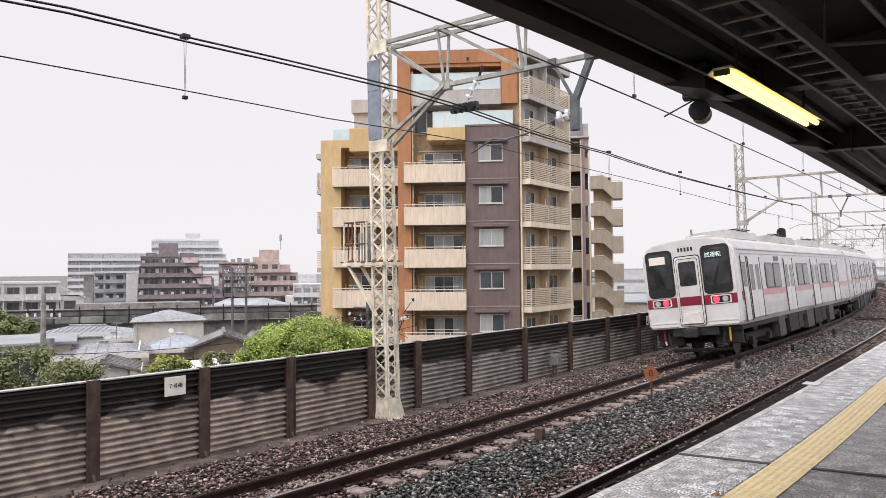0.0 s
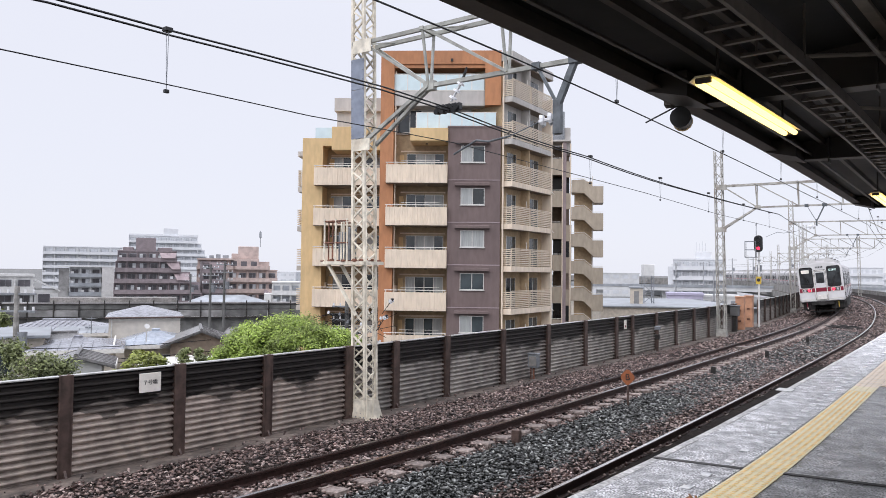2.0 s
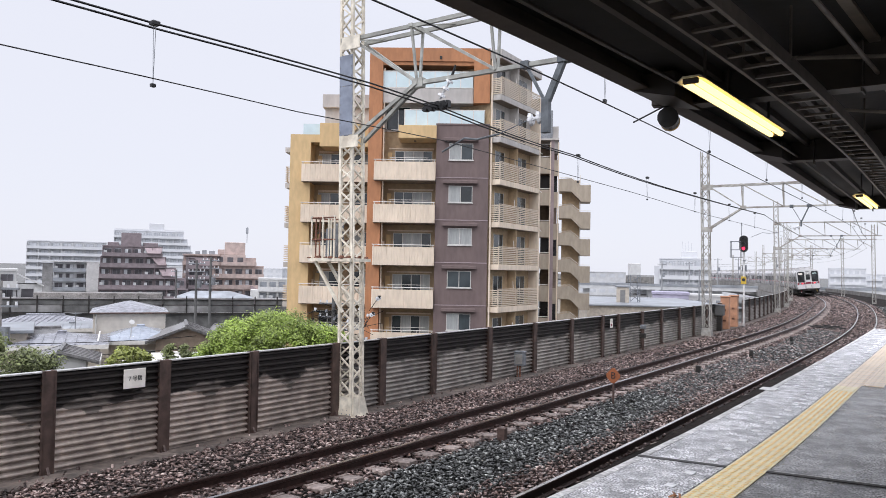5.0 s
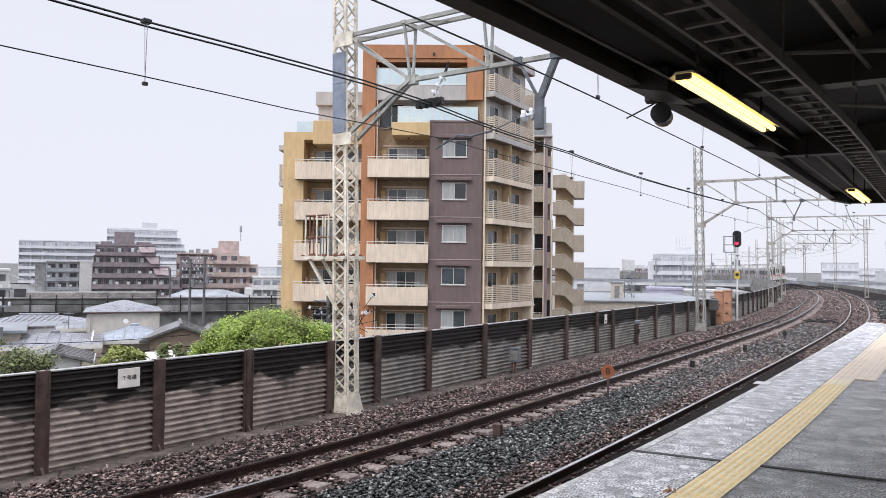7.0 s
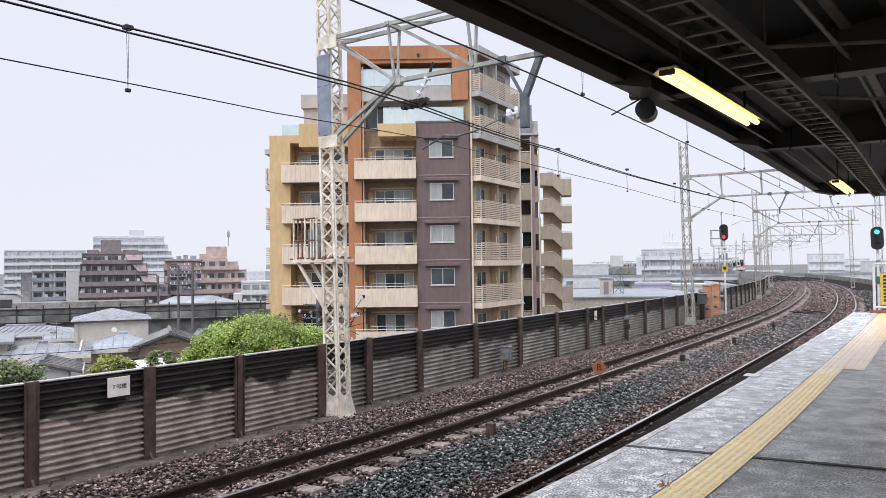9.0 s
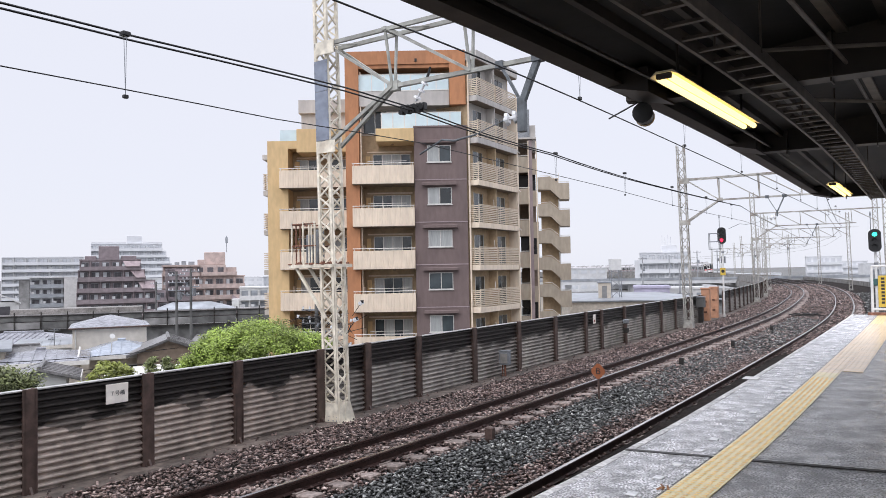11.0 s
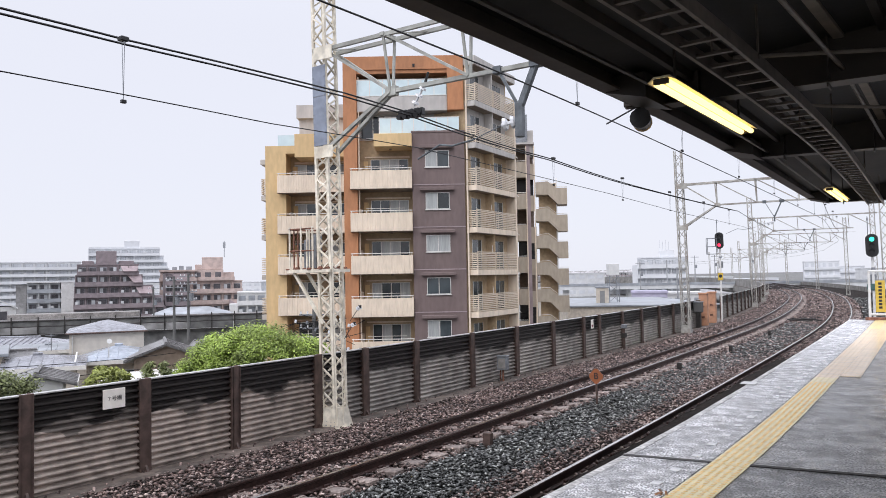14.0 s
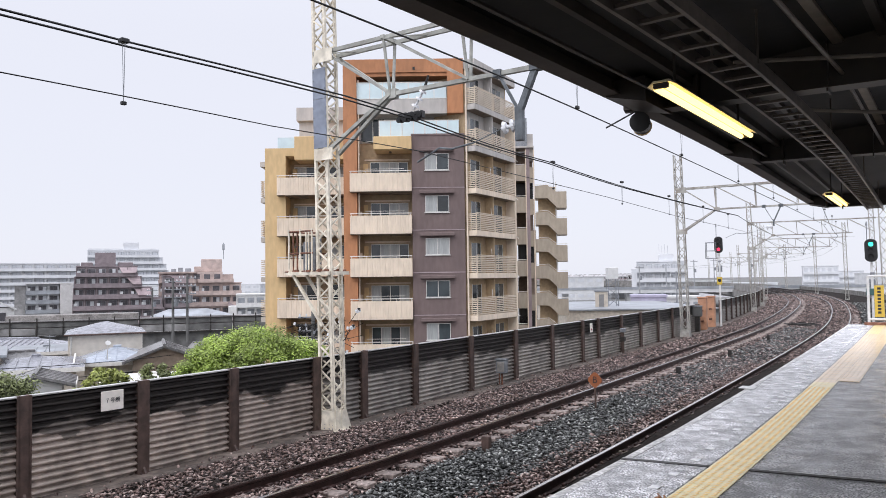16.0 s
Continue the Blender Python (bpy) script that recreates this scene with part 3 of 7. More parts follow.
TRACK_A, TRACK_B = 5.16, 1.53


def head(s):
    return float(np.interp(s, SS, ANG))


def P(s, o, z=0.0):
    a = head(s)
    return Vector((float(np.interp(s, SS, LX)) - o * math.cos(a), float(np.interp(s, SS, LY)) + o * math.sin(a), z))


def at(s, o, z=0.0, rx=0, ry=0, rz=0):
    """A pose on the line: local +y runs along it, +x to its right."""
    p = P(s, o, z)
    return pose(p.x, p.y, p.z, 0, 0, -math.degrees(head(s))) @ pose(0, 0, 0, rx, ry, rz)


def straight(s):
    """How far the straight canopy moves out over the curving platform edge."""
    return 0.010 * max(0.0, s - 9)


def sweep(mb, prof, s0, s1, step=1.0, mi=0, closed=True, shift=None):
    """prof: (offset, z) points carried along the line from s0 to s1."""
    ss = np.arange(s0, s1 + 1e-6, step)
    n, k = len(prof), len(mb.v)
    for s in ss:
        d = shift(s) if shift else 0.0
        mb.v += [tuple(P(s, o + d, z)) for o, z in prof]
    e = n if closed else n - 1
    for i in range(len(ss) - 1):
        for j in range(e):
            mb.f.append((k + i * n + j, k + i * n + (j + 1) % n, k + (i + 1) * n + (j + 1) % n, k + (i + 1) * n + j))
            mb.mi.append(mi)
    if closed:
        mb.f += [tuple(k + j for j in range(n)), tuple(k + (len(ss) - 1) * n + j for j in range(n))]
        mb.mi += [mi, mi]
    return mb


GROUND = -7.0

# ---- ground, viaduct, ballast, rails ----
gm = MB()
gm.add([(-3000, -3000, GROUND), (3000, -3000, GROUND), (3000, 3000, GROUND), (-3000, 3000, GROUND)], [(0, 1, 2, 3)])
tagged(part("ground", gm, M["city_ground"]), "grey built-up ground of the town below", "ground", kind="structure")
tagged(part("viaduct", sweep(MB(), [(8.75, -0.34), (8.75, -1.5), (6.5, -2.3), (-9, -2.3), (-9, -0.7), (0.2, -0.7), (0.2, -0.5)], -30, 600, 2.0), M["concrete"]),
       "grey concrete railway viaduct deck", "viaduct", kind="structure")
tagged(part("kerb", sweep(MB(), [(7.86, -0.29), (7.92, -0.22), (8.55, -0.27), (8.55, -0.45), (7.86, -0.45)], -10, 300, 1.0), M["kerb"]),
       "dirty concrete ledge along the foot of the barrier", "kerb", kind="structure")


def bed_height(o):
    """Height of the ballast across the line: canted shoulders under each track, a heap between them."""
    pts = [(-0.2, -0.3), (0.3, -0.06), (0.96, -0.06), (1.5, -0.06), (2.0, -0.125), (2.05, -0.17), (2.2, -0.17), (2.7, -0.15), (3.5, -0.13), (4.1, -0.09), (4.6, -0.065), (5.73, -0.18), (6.5, -0.18), (7.4, -0.26), (7.95, -0.29)]
    return float(np.interp(o, [p[0] for p in pts], [p[1] for p in pts]))


def ballast_sheet(s0, s1, ds, do):
    mb = MB()
    oo = np.arange(-0.2, 8.05, do)
    ss = np.arange(s0, s1 + 1e-6, ds)
    for s in ss:
        for o in oo:
            p = P(s, o)
            mb.v.append((p.x, p.y, bed_height(o) + 0.05 * noise.noise(Vector((p.x * 1.1, p.y * 1.1, 3))) + 0.022 * noise.noise(Vector((p.x * 9, p.y * 9, 0)))))
    n = len(oo)
    for i in range(len(ss) - 1):
        for j in range(n - 1):
            mb.f.append((i * n + j, i * n + j + 1, (i + 1) * n + j + 1, (i + 1) * n + j))
            mb.mi.append(0)
    return mb


tagged(part("ballast_bed", ballast_sheet(-10, 60, 0.25, 0.12), M["ballast_bed"]), "wet crushed-stone ballast under the tracks, shade between stones in its dark colour", "ballast", kind="structure")
tagged(part("ballast_bed", ballast_sheet(60, 590, 3.0, 0.5), M["ballast_bed"]), "wet crushed-stone ballast far along the line, shade between stones in its dark colour", "ballast", kind="structure")


def stones(count, s0, s1, o0, o1, size, seed, mat):
    """Loose crushed stones: one mesh of many lumpy octahedra."""
    rng = np.random.default_rng(seed)
    s, o = rng.uniform(s0, s1, count), rng.uniform(o0, o1, count)
    a = np.interp(s, SS, ANG)
    x, y = np.interp(s, SS, LX) - o * np.cos(a), np.interp(s, SS, LY) + o * np.sin(a)
    bo = np.arange(-0.3, 8.6, 0.02)
    z = np.interp(o, bo, [bed_height(b) for b in bo]) + rng.uniform(-0.045, 0.05, count)
    z += 0.06 * np.exp(-((o - 3.6) / 0.45) ** 2) * (0.5 + 0.5 * np.sin(s * 0.9))
    base = np.array([(1.5, 0.3, 0.2), (-1.5, -0.2, 0.1), (0.3, 0.85, 0.3), (-0.3, -0.85, 0.25), (0.35, 0.1, 0.9), (0, 0, -1)], float)
    v = base[None] * rng.uniform(0.6, 1.2, (count, 6, 1)) + rng.normal(0, 0.28, (count, 6, 3))
    ang = rng.uniform(0, 6.283, count)
    c, d = np.cos(ang)[:, None], np.sin(ang)[:, None]
    v = np.stack([v[:, :, 0] * c - v[:, :, 1] * d, v[:, :, 0] * d + v[:, :, 1] * c, v[:, :, 2] * 0.75], 2)
    v *= (size * rng.uniform(0.6, 1.35, count))[:, None, None]
    v += np.stack([x, y, z], 1)[:, None]
    tri = np.array([(0, 2, 4), (2, 1, 4), (1, 3, 4), (3, 0, 4), (2, 0, 5), (1, 2, 5), (3, 1, 5), (0, 3, 5)])
    f = (tri[None] + (np.arange(count) * 6)[:, None, None]).reshape(-1)
    me = bpy.data.meshes.new("ballast_stones")
    me.vertices.add(count * 6)
    me.vertices.foreach_set("co", v.reshape(-1))
    me.loops.add(len(f))
    me.loops.foreach_set("vertex_index", f.astype(np.int32))
    me.polygons.add(len(f) // 3)
    me.polygons.foreach_set("loop_start", np.arange(0, len(f), 3, dtype=np.int32))
    me.update(calc_edges=True)
    me.materials.append(mat)
    return tagged(new("ballast_stones", me), "loose dark grey and brown crushed stones, wet", "ballast", kind="stuff")


stones(46000, 1.5, 26, 4.05, 7.5, 0.029, 1, M["ballast"])
stones(10000, 1.5, 30, 7.3, 7.98, 0.028, 17, M["ballast"])
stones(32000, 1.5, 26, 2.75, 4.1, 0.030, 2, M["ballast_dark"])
stones(15000, 1.5, 26, 2.05, 2.95, 0.028, 3, M["ballast"])
stones(8000, 1.5, 28, 0.05, 0.95, 0.028, 18, M["ballast"])
stones(5000, 17, 27, 2.4, 4.1, 0.036, 15, M["ballast"])
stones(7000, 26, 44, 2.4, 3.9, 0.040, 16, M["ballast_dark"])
stones(17000, 26, 62, 4.0, 7.9, 0.042, 4, M["ballast"])
stones(15000, 26, 62, 0.4, 4.1, 0.042, 5, M["ballast"])
stones(9000, 62, 125, 4.1, 7.8, 0.065, 6, M["ballast"])
stones(9000, 62, 125, 0.2, 4.1, 0.065, 7, M["ballast"])
tagged(part("ballast_bed", sweep(MB(), [(-0.1, -0.30), (-4.7, -0.30), (-4.7, -0.69), (-0.1, -0.69)], 29.2, 590, 3.0), M["ballast_bed"]), "dark ballast beyond the platform end", "ballast", kind="structure")
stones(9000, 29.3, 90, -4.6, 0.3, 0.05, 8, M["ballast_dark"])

def ledge_gravel():
    rnd = random.Random(21)
    mb = MB()
    for k in range(160):
        s, o = rnd.uniform(2, 34), 7.9 + abs(rnd.gauss(0, 0.2))
        p, r = P(s, min(o, 8.2), -0.235), rnd.uniform(0.012, 0.035)
        mb.bar((p.x, p.y, p.z - r), (p.x + rnd.uniform(-r, r), p.y, p.z + r * 1.3), r, 5, r2=r * 0.5)
    return tagged(part("ledge_gravel", mb, M["ballast"]), "stray ballast stones on the ledge by the barrier", "ballast", kind="stuff")


ledge_gravel()
RAIL_PROF = [(-0.032, 0.0), (-0.036, -0.012), (-0.034, -0.035), (-0.009, -0.05), (-0.009, -0.125), (-0.064, -0.142), (-0.064, -0.153),
             (0.064, -0.153), (0.064, -0.142), (0.009, -0.125), (0.009, -0.05), (0.034, -0.035), (0.036, -0.012), (0.032, 0.0)]


def railway(name, centre, s1, label, head_mat):
    tr = thing(name, Matrix(), label, "railway track", kind="structure")
    for o, z in ((centre - 0.565, CANT), (centre + 0.565, 0.0)):
        part("rail", sweep(MB(), [(o + a, z + b) for a, b in RAIL_PROF], -8, 590, 0.5), M["rail_steel"], tr, "rust-brown steel rail")
        part("rail_head", sweep(MB(), [(o - 0.028, z + 0.0005), (o + 0.028, z + 0.0005), (o + 0.028, z + 0.003), (o - 0.028, z + 0.003)], -8, 590, 0.5),
             head_mat, tr, "worn bright running surface")
    tilt = math.degrees(math.atan2(CANT, 1.13))
    me = MB().box(-1.0, 1.0, -0.11, 0.11, -0.2, 0, c=0.02)
    me.box(-0.72, -0.41, -0.10, 0.10, 0, 0.012).box(0.41, 0.72, -0.10, 0.10, 0, 0.012)
    me = me.mesh("sleeper", M["sleeper"])
    for i in range(int((s1 - 1) / 0.6)):
        ob = part("sleeper", me, None, tr)
        ob.matrix_basis = at(1 + i * 0.6, centre, CANT / 2 - 0.155 - 0.006 * (i % 3), ry=-tilt, rz=(i * 37 % 5 - 2) * 0.3)
    clip = MB().box(-0.09, -0.05, -0.05, 0.05, -0.15, -0.10, c=0.01).box(0.05, 0.09, -0.05, 0.05, -0.15, -0.10, c=0.01).mesh("rail_clip", M["rail_steel"])
    for i in range(1, min(75, int(s1 / 0.6))):
        for o, z in ((centre - 0.565, CANT), (centre + 0.565, 0.0)):
            part("rail_clip", clip, None, tr, m=at(1 + i * 0.6, o, z))
    return tr


railway("railway_track", TRACK_A, 100, "canted railway track with rusty rails on concrete sleepers", M["rail_head"])
railway("railway_track", TRACK_B, 60, "canted railway track beside the platform edge", M["rail_shine"])

# ---- the barrier of corrugated sheets along the far track ----
WALL_O, WALL_T, WALL_B = 8.36, 1.245, -0.30
POSTS = [0.4, 2.45, 4.52, 6.6, 8.59, 10.85, 12.4, 14.38, 17.05, 19.7, 22.35, 24.99, 26.55, 29.16, 31.68, 34.33, 36.82] + [39.4 + 2.6 * i for i in range(24)]
barrier = thing("noise_barrier", Matrix(), "weathered grey corrugated barrier with brown steel posts and sooty top", "barrier", kind="structure")


def corrugated(length, z0, z1, seed, pitch=0.105, depth=0.044):
    """A panel of horizontal ribs, 6 points a rib, with a slightly wavy face."""
    rnd = random.Random(seed)
    mb = MB()
    n = max(2, int(length / 0.13))
    zs, k = [], int((z1 - z0) / pitch * 6)
    for i in range(k + 1):
        zs.append(z0 + (z1 - z0) * i / k)
    ph = rnd.uniform(0, 9)
    for j in range(n + 1):
        y = -length / 2 + length * j / n
        for z in zs:
            w = math.sin(z / pitch * 2 * math.pi)
            mb.v.append((depth * max(-0.75, min(0.75, w * 1.3)) + 0.004 * noise.noise(Vector((y * 2, z * 2, ph))), y, z))
    m = len(zs)
    for j in range(n):
        for i in range(m - 1):
            mb.f.append((j * m + i, (j + 1) * m + i, (j + 1) * m + i + 1, j * m + i + 1))
            mb.mi.append(0)
    return mb


def wall_pose(a, b):
    """Mid pose and length of the panel between two posts, local +x to the tracks."""
    p, q = P(a, WALL_O), P(b, WALL_O)
    d = q - p
    return pose((p.x + q.x) / 2, (p.y + q.y) / 2, 0, 0, 0, math.degrees(math.atan2(d.y, d.x)) - 90), d.length


post_me = MB()
post_me.box(-0.04, 0.10, -0.075, -0.062, WALL_B, WALL_T + 0.02).box(-0.04, 0.10, 0.062, 0.075, WALL_B, WALL_T + 0.02).box(0.075, 0.10, -0.10, 0.10, WALL_B, WALL_T + 0.02, c=0.008)
post_me.box(-0.06, 0.16, -0.12, 0.12, WALL_B - 0.04, WALL_B + 0.02)
post_me.add([(0.10, -0.02, WALL_B), (0.22, -0.02, WALL_B), (0.10, -0.02, WALL_B + 0.16), (0.10, 0.02, WALL_B), (0.22, 0.02, WALL_B), (0.10, 0.02, WALL_B + 0.16)],
            [(0, 1, 2), (3, 5, 4), (1, 4, 5, 2), (0, 3, 4, 1)])
post_me = post_me.mesh("post", M["post"])
for i, s in enumerate(POSTS):
    part("post", post_me, None, barrier, m=at(s, WALL_O))
    if i + 1 < len(POSTS) and not 44.5 < s < 47.5:
        m, length = wall_pose(s, POSTS[i + 1])
        part("corrugated_panel", corrugated(length - 0.03, WALL_B + 0.02, WALL_T - 0.02, i), M["panel"] if s < 10.5 else M["panel_old"], barrier, m=m)
        part("coping", MB().box(-0.05, 0.045, -length / 2, length / 2, WALL_T - 0.02, WALL_T + 0.008, c=0.006), M["cap"], barrier, m=m)
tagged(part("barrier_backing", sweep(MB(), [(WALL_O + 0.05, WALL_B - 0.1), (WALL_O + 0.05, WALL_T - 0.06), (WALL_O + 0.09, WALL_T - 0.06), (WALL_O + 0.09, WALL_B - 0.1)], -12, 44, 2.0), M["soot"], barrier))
tagged(part("parapet", sweep(MB(), [(8.2, 1.1), (8.4, 1.1), (8.4, -0.5), (8.2, -0.5)], 101.5, 590, 3.0), M["concrete"]), "grey concrete parapet along the far curve", "parapet", kind="structure")
tagged(part("parapet", sweep(MB(), [(-4.9, 0.35), (-4.7, 0.35), (-4.7, -0.7), (-4.9, -0.7)], 40, 590, 3.0), M["concrete"]), "grey concrete parapet on the inner side of the line", "parapet", kind="structure")

# ---- platform ----
PZ, P_END = 1.107, 28.6
tagged(part("platform", sweep(MB(), [(-0.085, PZ), (-0.32, PZ - 0.21), (-0.32, -0.7), (-12, -0.7), (-12, PZ)], -14, P_END, 0.5), M["asphalt"]), "wet dark asphalt station platform", "platform", kind="structure")
kerbs = thing("platform_edge", Matrix(), "worn pale concrete platform edging", "platform edge", kind="structure")
edge_me = MB().prism([(-o, z) for o, z in [(-0.09, PZ + 0.002), (-0.09, PZ - 0.2), (-0.02, PZ - 0.2), (0, PZ - 0.17), (0, PZ - 0.02), (-0.02, PZ + 0.004)]], -0.5, 0.5)
edge_me = edge_me.mesh("edge_stone", M["edge_stone"])
for i in range(36):
    part("edge_stone", edge_me, None, kerbs, m=at(-7 + i * 1.0, 0, 0.002 * (i % 3 - 1)))
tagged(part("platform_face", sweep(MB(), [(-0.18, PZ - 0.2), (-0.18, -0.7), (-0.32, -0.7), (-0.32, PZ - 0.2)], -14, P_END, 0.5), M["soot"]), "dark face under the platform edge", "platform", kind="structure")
# strip outside the canopy, its extra daylight painted in
tagged(part("edge_strip", sweep(MB(), [(-0.10, PZ + 0.0035), (-0.785, PZ + 0.0035), (-0.785, PZ - 0.02), (-0.10, PZ - 0.02)], -12, P_END, 0.5), M["lit_strip"]), "wet asphalt strip beside the platform edge, painted paler for daylight", "platform", kind="structure")
tactile = thing("tactile_paving", Matrix(), "yellow raised tactile paving strip on the platform", "tactile paving", kind="structure")


def tactile_block(bars):
    mb = MB().box(-0.148, 0.148, -0.148, 0.148, 0, 0.008, c=0.003)
    if bars:
        for i in range(4):
            x = -0.108 + i * 0.072
            mb.box(x - 0.016, x + 0.016, -0.14, 0.14, 0.008, 0.013)
    else:
        for i in range(5):
            for j in range(5):
                x, y = -0.116 + i * 0.058, -0.116 + j * 0.058
                mb.add([(x - 0.016, y - 0.016, 0.008), (x + 0.016, y - 0.016, 0.008), (x + 0.016, y + 0.016, 0.008), (x - 0.016, y + 0.016, 0.008),
                        (x - 0.008, y - 0.008, 0.013), (x + 0.008, y - 0.008, 0.013), (x + 0.008, y + 0.008, 0.013), (x - 0.008, y + 0.008, 0.013)],
                       [(4, 5, 6, 7), (0, 1, 5, 4), (1, 2, 6, 5), (2, 3, 7, 6), (3, 0, 4, 7)], 1)
    return mb


dots, bars = tactile_block(False).mesh("tactile_block", [M["tactile"], M["tactile_dome"]]), tactile_block(True).mesh("tactile_block", M["tactile"])
bars_new = tactile_block(True).mesh("tactile_block", M["tactile_new"])
s = -2.0
while s < P_END - 0.3:
    for o in ((-0.968,) if s < 13.2 else (-0.968, -1.283)):
        part("tactile_block", dots if s < 12.2 else (bars if s < 13 or o > -1 and s > 24 else bars_new), None, tactile,
             m=at(s, o, PZ + 0.001) @ Matrix.Diagonal((1.10 if o > -1 else 1.0, 1, 1, 1)))
    s += 0.3
tape = thing("torn_strip", at(5.40, -0.785, PZ + 0.006), "torn curled orange-brown strip at the tactile paving", "debris")
rnd = random.Random(3)
for k in range(4):
    x, y = rnd.uniform(-0.035, 0.02), rnd.uniform(-0.03, 0.03)
    part("scrap", MB().box(-0.03, 0.03, -0.009, 0.009, 0, 0.005, m=pose(x, y, 0.004 + 0.004 * k, rnd.uniform(-25, 25), rnd.uniform(-25, 0), rnd.uniform(0, 180))), M["scrap"], tape)
plate_me = MB().box(-0.042, 0.042, -0.048, 0.048, 0, 0.006, c=0.002).mesh("marker_plate", M["plate"])
plates = thing("marker_plates", Matrix(), "small pale square marks set in the platform", "platform marking", kind="structure")
for i in range(44):
    part("marker_plate", plate_me, None, plates, m=at(2.96 + i * 0.54 + (0.02 if i % 3 else -0.03), -0.615 - 0.01 * (i % 2), PZ + 0.004, rz=i * 31 % 7 - 3))
part("white_mark", MB().box(-0.11, 0.11, -0.14, 0.14, 0, 0.006), M["white_paint"], plates, "white painted bar near the edge", m=at(11.72, -0.03, PZ + 0.006))
joint = thing("expansion_joint", Matrix(), "dark rubber-filled joint across the platform", "expansion joint", kind="structure")
ja, jb_ = P(6.43, -0.02, PZ + 0.004), P(7.95, -8.0, PZ + 0.004)
jd = jb_ - ja
part("joint_strip", MB().box(0, jd.length, -0.034, 0.034, -0.02, 0.004), M["soot"], joint, m=pose(*ja, 0, 0, math.degrees(math.atan2(jd.y, jd.x))))
part("joint_lip", MB().box(0, jd.length, 0.03, 0.05, -0.02, 0.003), M["edge_stone"], joint, m=pose(*ja, 0, 0, math.degrees(math.atan2(jd.y, jd.x))))

# ---- canopy over the platform ----
CAN_O, CAN_Z, CAN_END = -0.35, 4.43, 18.0
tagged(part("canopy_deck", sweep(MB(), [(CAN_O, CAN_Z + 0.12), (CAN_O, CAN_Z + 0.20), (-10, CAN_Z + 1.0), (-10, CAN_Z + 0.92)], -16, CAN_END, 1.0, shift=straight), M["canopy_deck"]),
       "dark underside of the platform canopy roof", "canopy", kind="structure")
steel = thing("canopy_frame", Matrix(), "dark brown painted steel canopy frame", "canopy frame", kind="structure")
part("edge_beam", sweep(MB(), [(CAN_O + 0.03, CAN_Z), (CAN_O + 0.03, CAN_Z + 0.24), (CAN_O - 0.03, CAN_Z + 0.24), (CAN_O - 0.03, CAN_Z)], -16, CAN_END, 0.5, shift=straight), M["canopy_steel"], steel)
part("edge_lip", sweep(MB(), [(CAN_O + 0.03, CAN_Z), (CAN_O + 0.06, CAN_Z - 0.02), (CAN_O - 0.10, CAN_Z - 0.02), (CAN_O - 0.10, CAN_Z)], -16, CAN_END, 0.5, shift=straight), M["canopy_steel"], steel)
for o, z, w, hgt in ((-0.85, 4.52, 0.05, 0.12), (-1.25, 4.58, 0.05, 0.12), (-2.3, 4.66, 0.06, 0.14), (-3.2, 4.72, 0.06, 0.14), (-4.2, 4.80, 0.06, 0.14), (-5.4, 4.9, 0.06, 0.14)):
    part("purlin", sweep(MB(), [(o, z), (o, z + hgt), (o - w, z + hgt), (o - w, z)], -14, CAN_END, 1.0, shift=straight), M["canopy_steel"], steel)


def cross_beam(s):
    """A cantilever beam that deepens away from the canopy edge: web, stiffeners and a paler bottom flange."""
    low = [(0.0, -0.02), (0.25, -0.08), (1.3, -0.10), (6.5, -0.20)]
    low = [(x, CAN_Z + z) for x, z in low]
    mb = MB().prism([(0.0, CAN_Z + 0.20)] + low + [(6.5, CAN_Z + 0.55)], -0.012, 0.012)
    for x in (0.6, 1.6, 2.6, 3.6):
        mb.box(x - 0.006, x + 0.006, -0.08, 0.08, CAN_Z - 0.15, CAN_Z + 0.25)
    m = at(s, CAN_O + straight(s), 0)
    beam = part("cross_beam", mb, M["canopy_steel"], steel, m=m)
    fl = MB()
    for (x0, z0), (x1, z1) in zip(low, low[1:]):
        fl.add([(x0, -0.10, z0), (x1, -0.10, z1), (x1, 0.10, z1), (x0, 0.10, z0), (x0, -0.10, z0 - 0.014), (x1, -0.10, z1 - 0.014), (x1, 0.10, z1 - 0.014), (x0, 0.10, z0 - 0.014)],
               [(0, 1, 2, 3), (7, 6, 5, 4), (0, 4, 5, 1), (3, 2, 6, 7), (0, 3, 7, 4), (1, 5, 6, 2)])
    part("flange", fl, M["canopy_steel"], beam)
    part("end_gusset", MB().prism([(-0.03, CAN_Z - 0.03), (0.32, CAN_Z - 0.115), (0.32, CAN_Z + 0.1), (-0.03, CAN_Z + 0.1)], -0.55, 0.10), M["canopy_steel"], beam)
    return beam


BEAMS = [-9, -4, 1.2, 6.1, 9.9, 17.8]
for s in BEAMS:
    cross_beam(s)
for a, b in zip(BEAMS[2:], BEAMS[3:]):
    brace = MB().bar(P(a, -2.03, 4.70), P(b, -2.03, 4.70), 0.055, 4)
    part("roof_brace", brace, M["canopy_pale"], steel, "paler steel brace under the roof")
    part("conduit", MB().bar(P(a, -2.05 + straight(a), 4.42), P(b, -2.05 + straight(b), 4.42), 0.016), M["canopy_pale"], steel, "thin pale conduit")
    part("conduit", MB().bar(P(a, -0.75 + straight(a), 4.40), P(b, -0.75 + straight(b), 4.40), 0.018), M["canopy_steel"], steel)
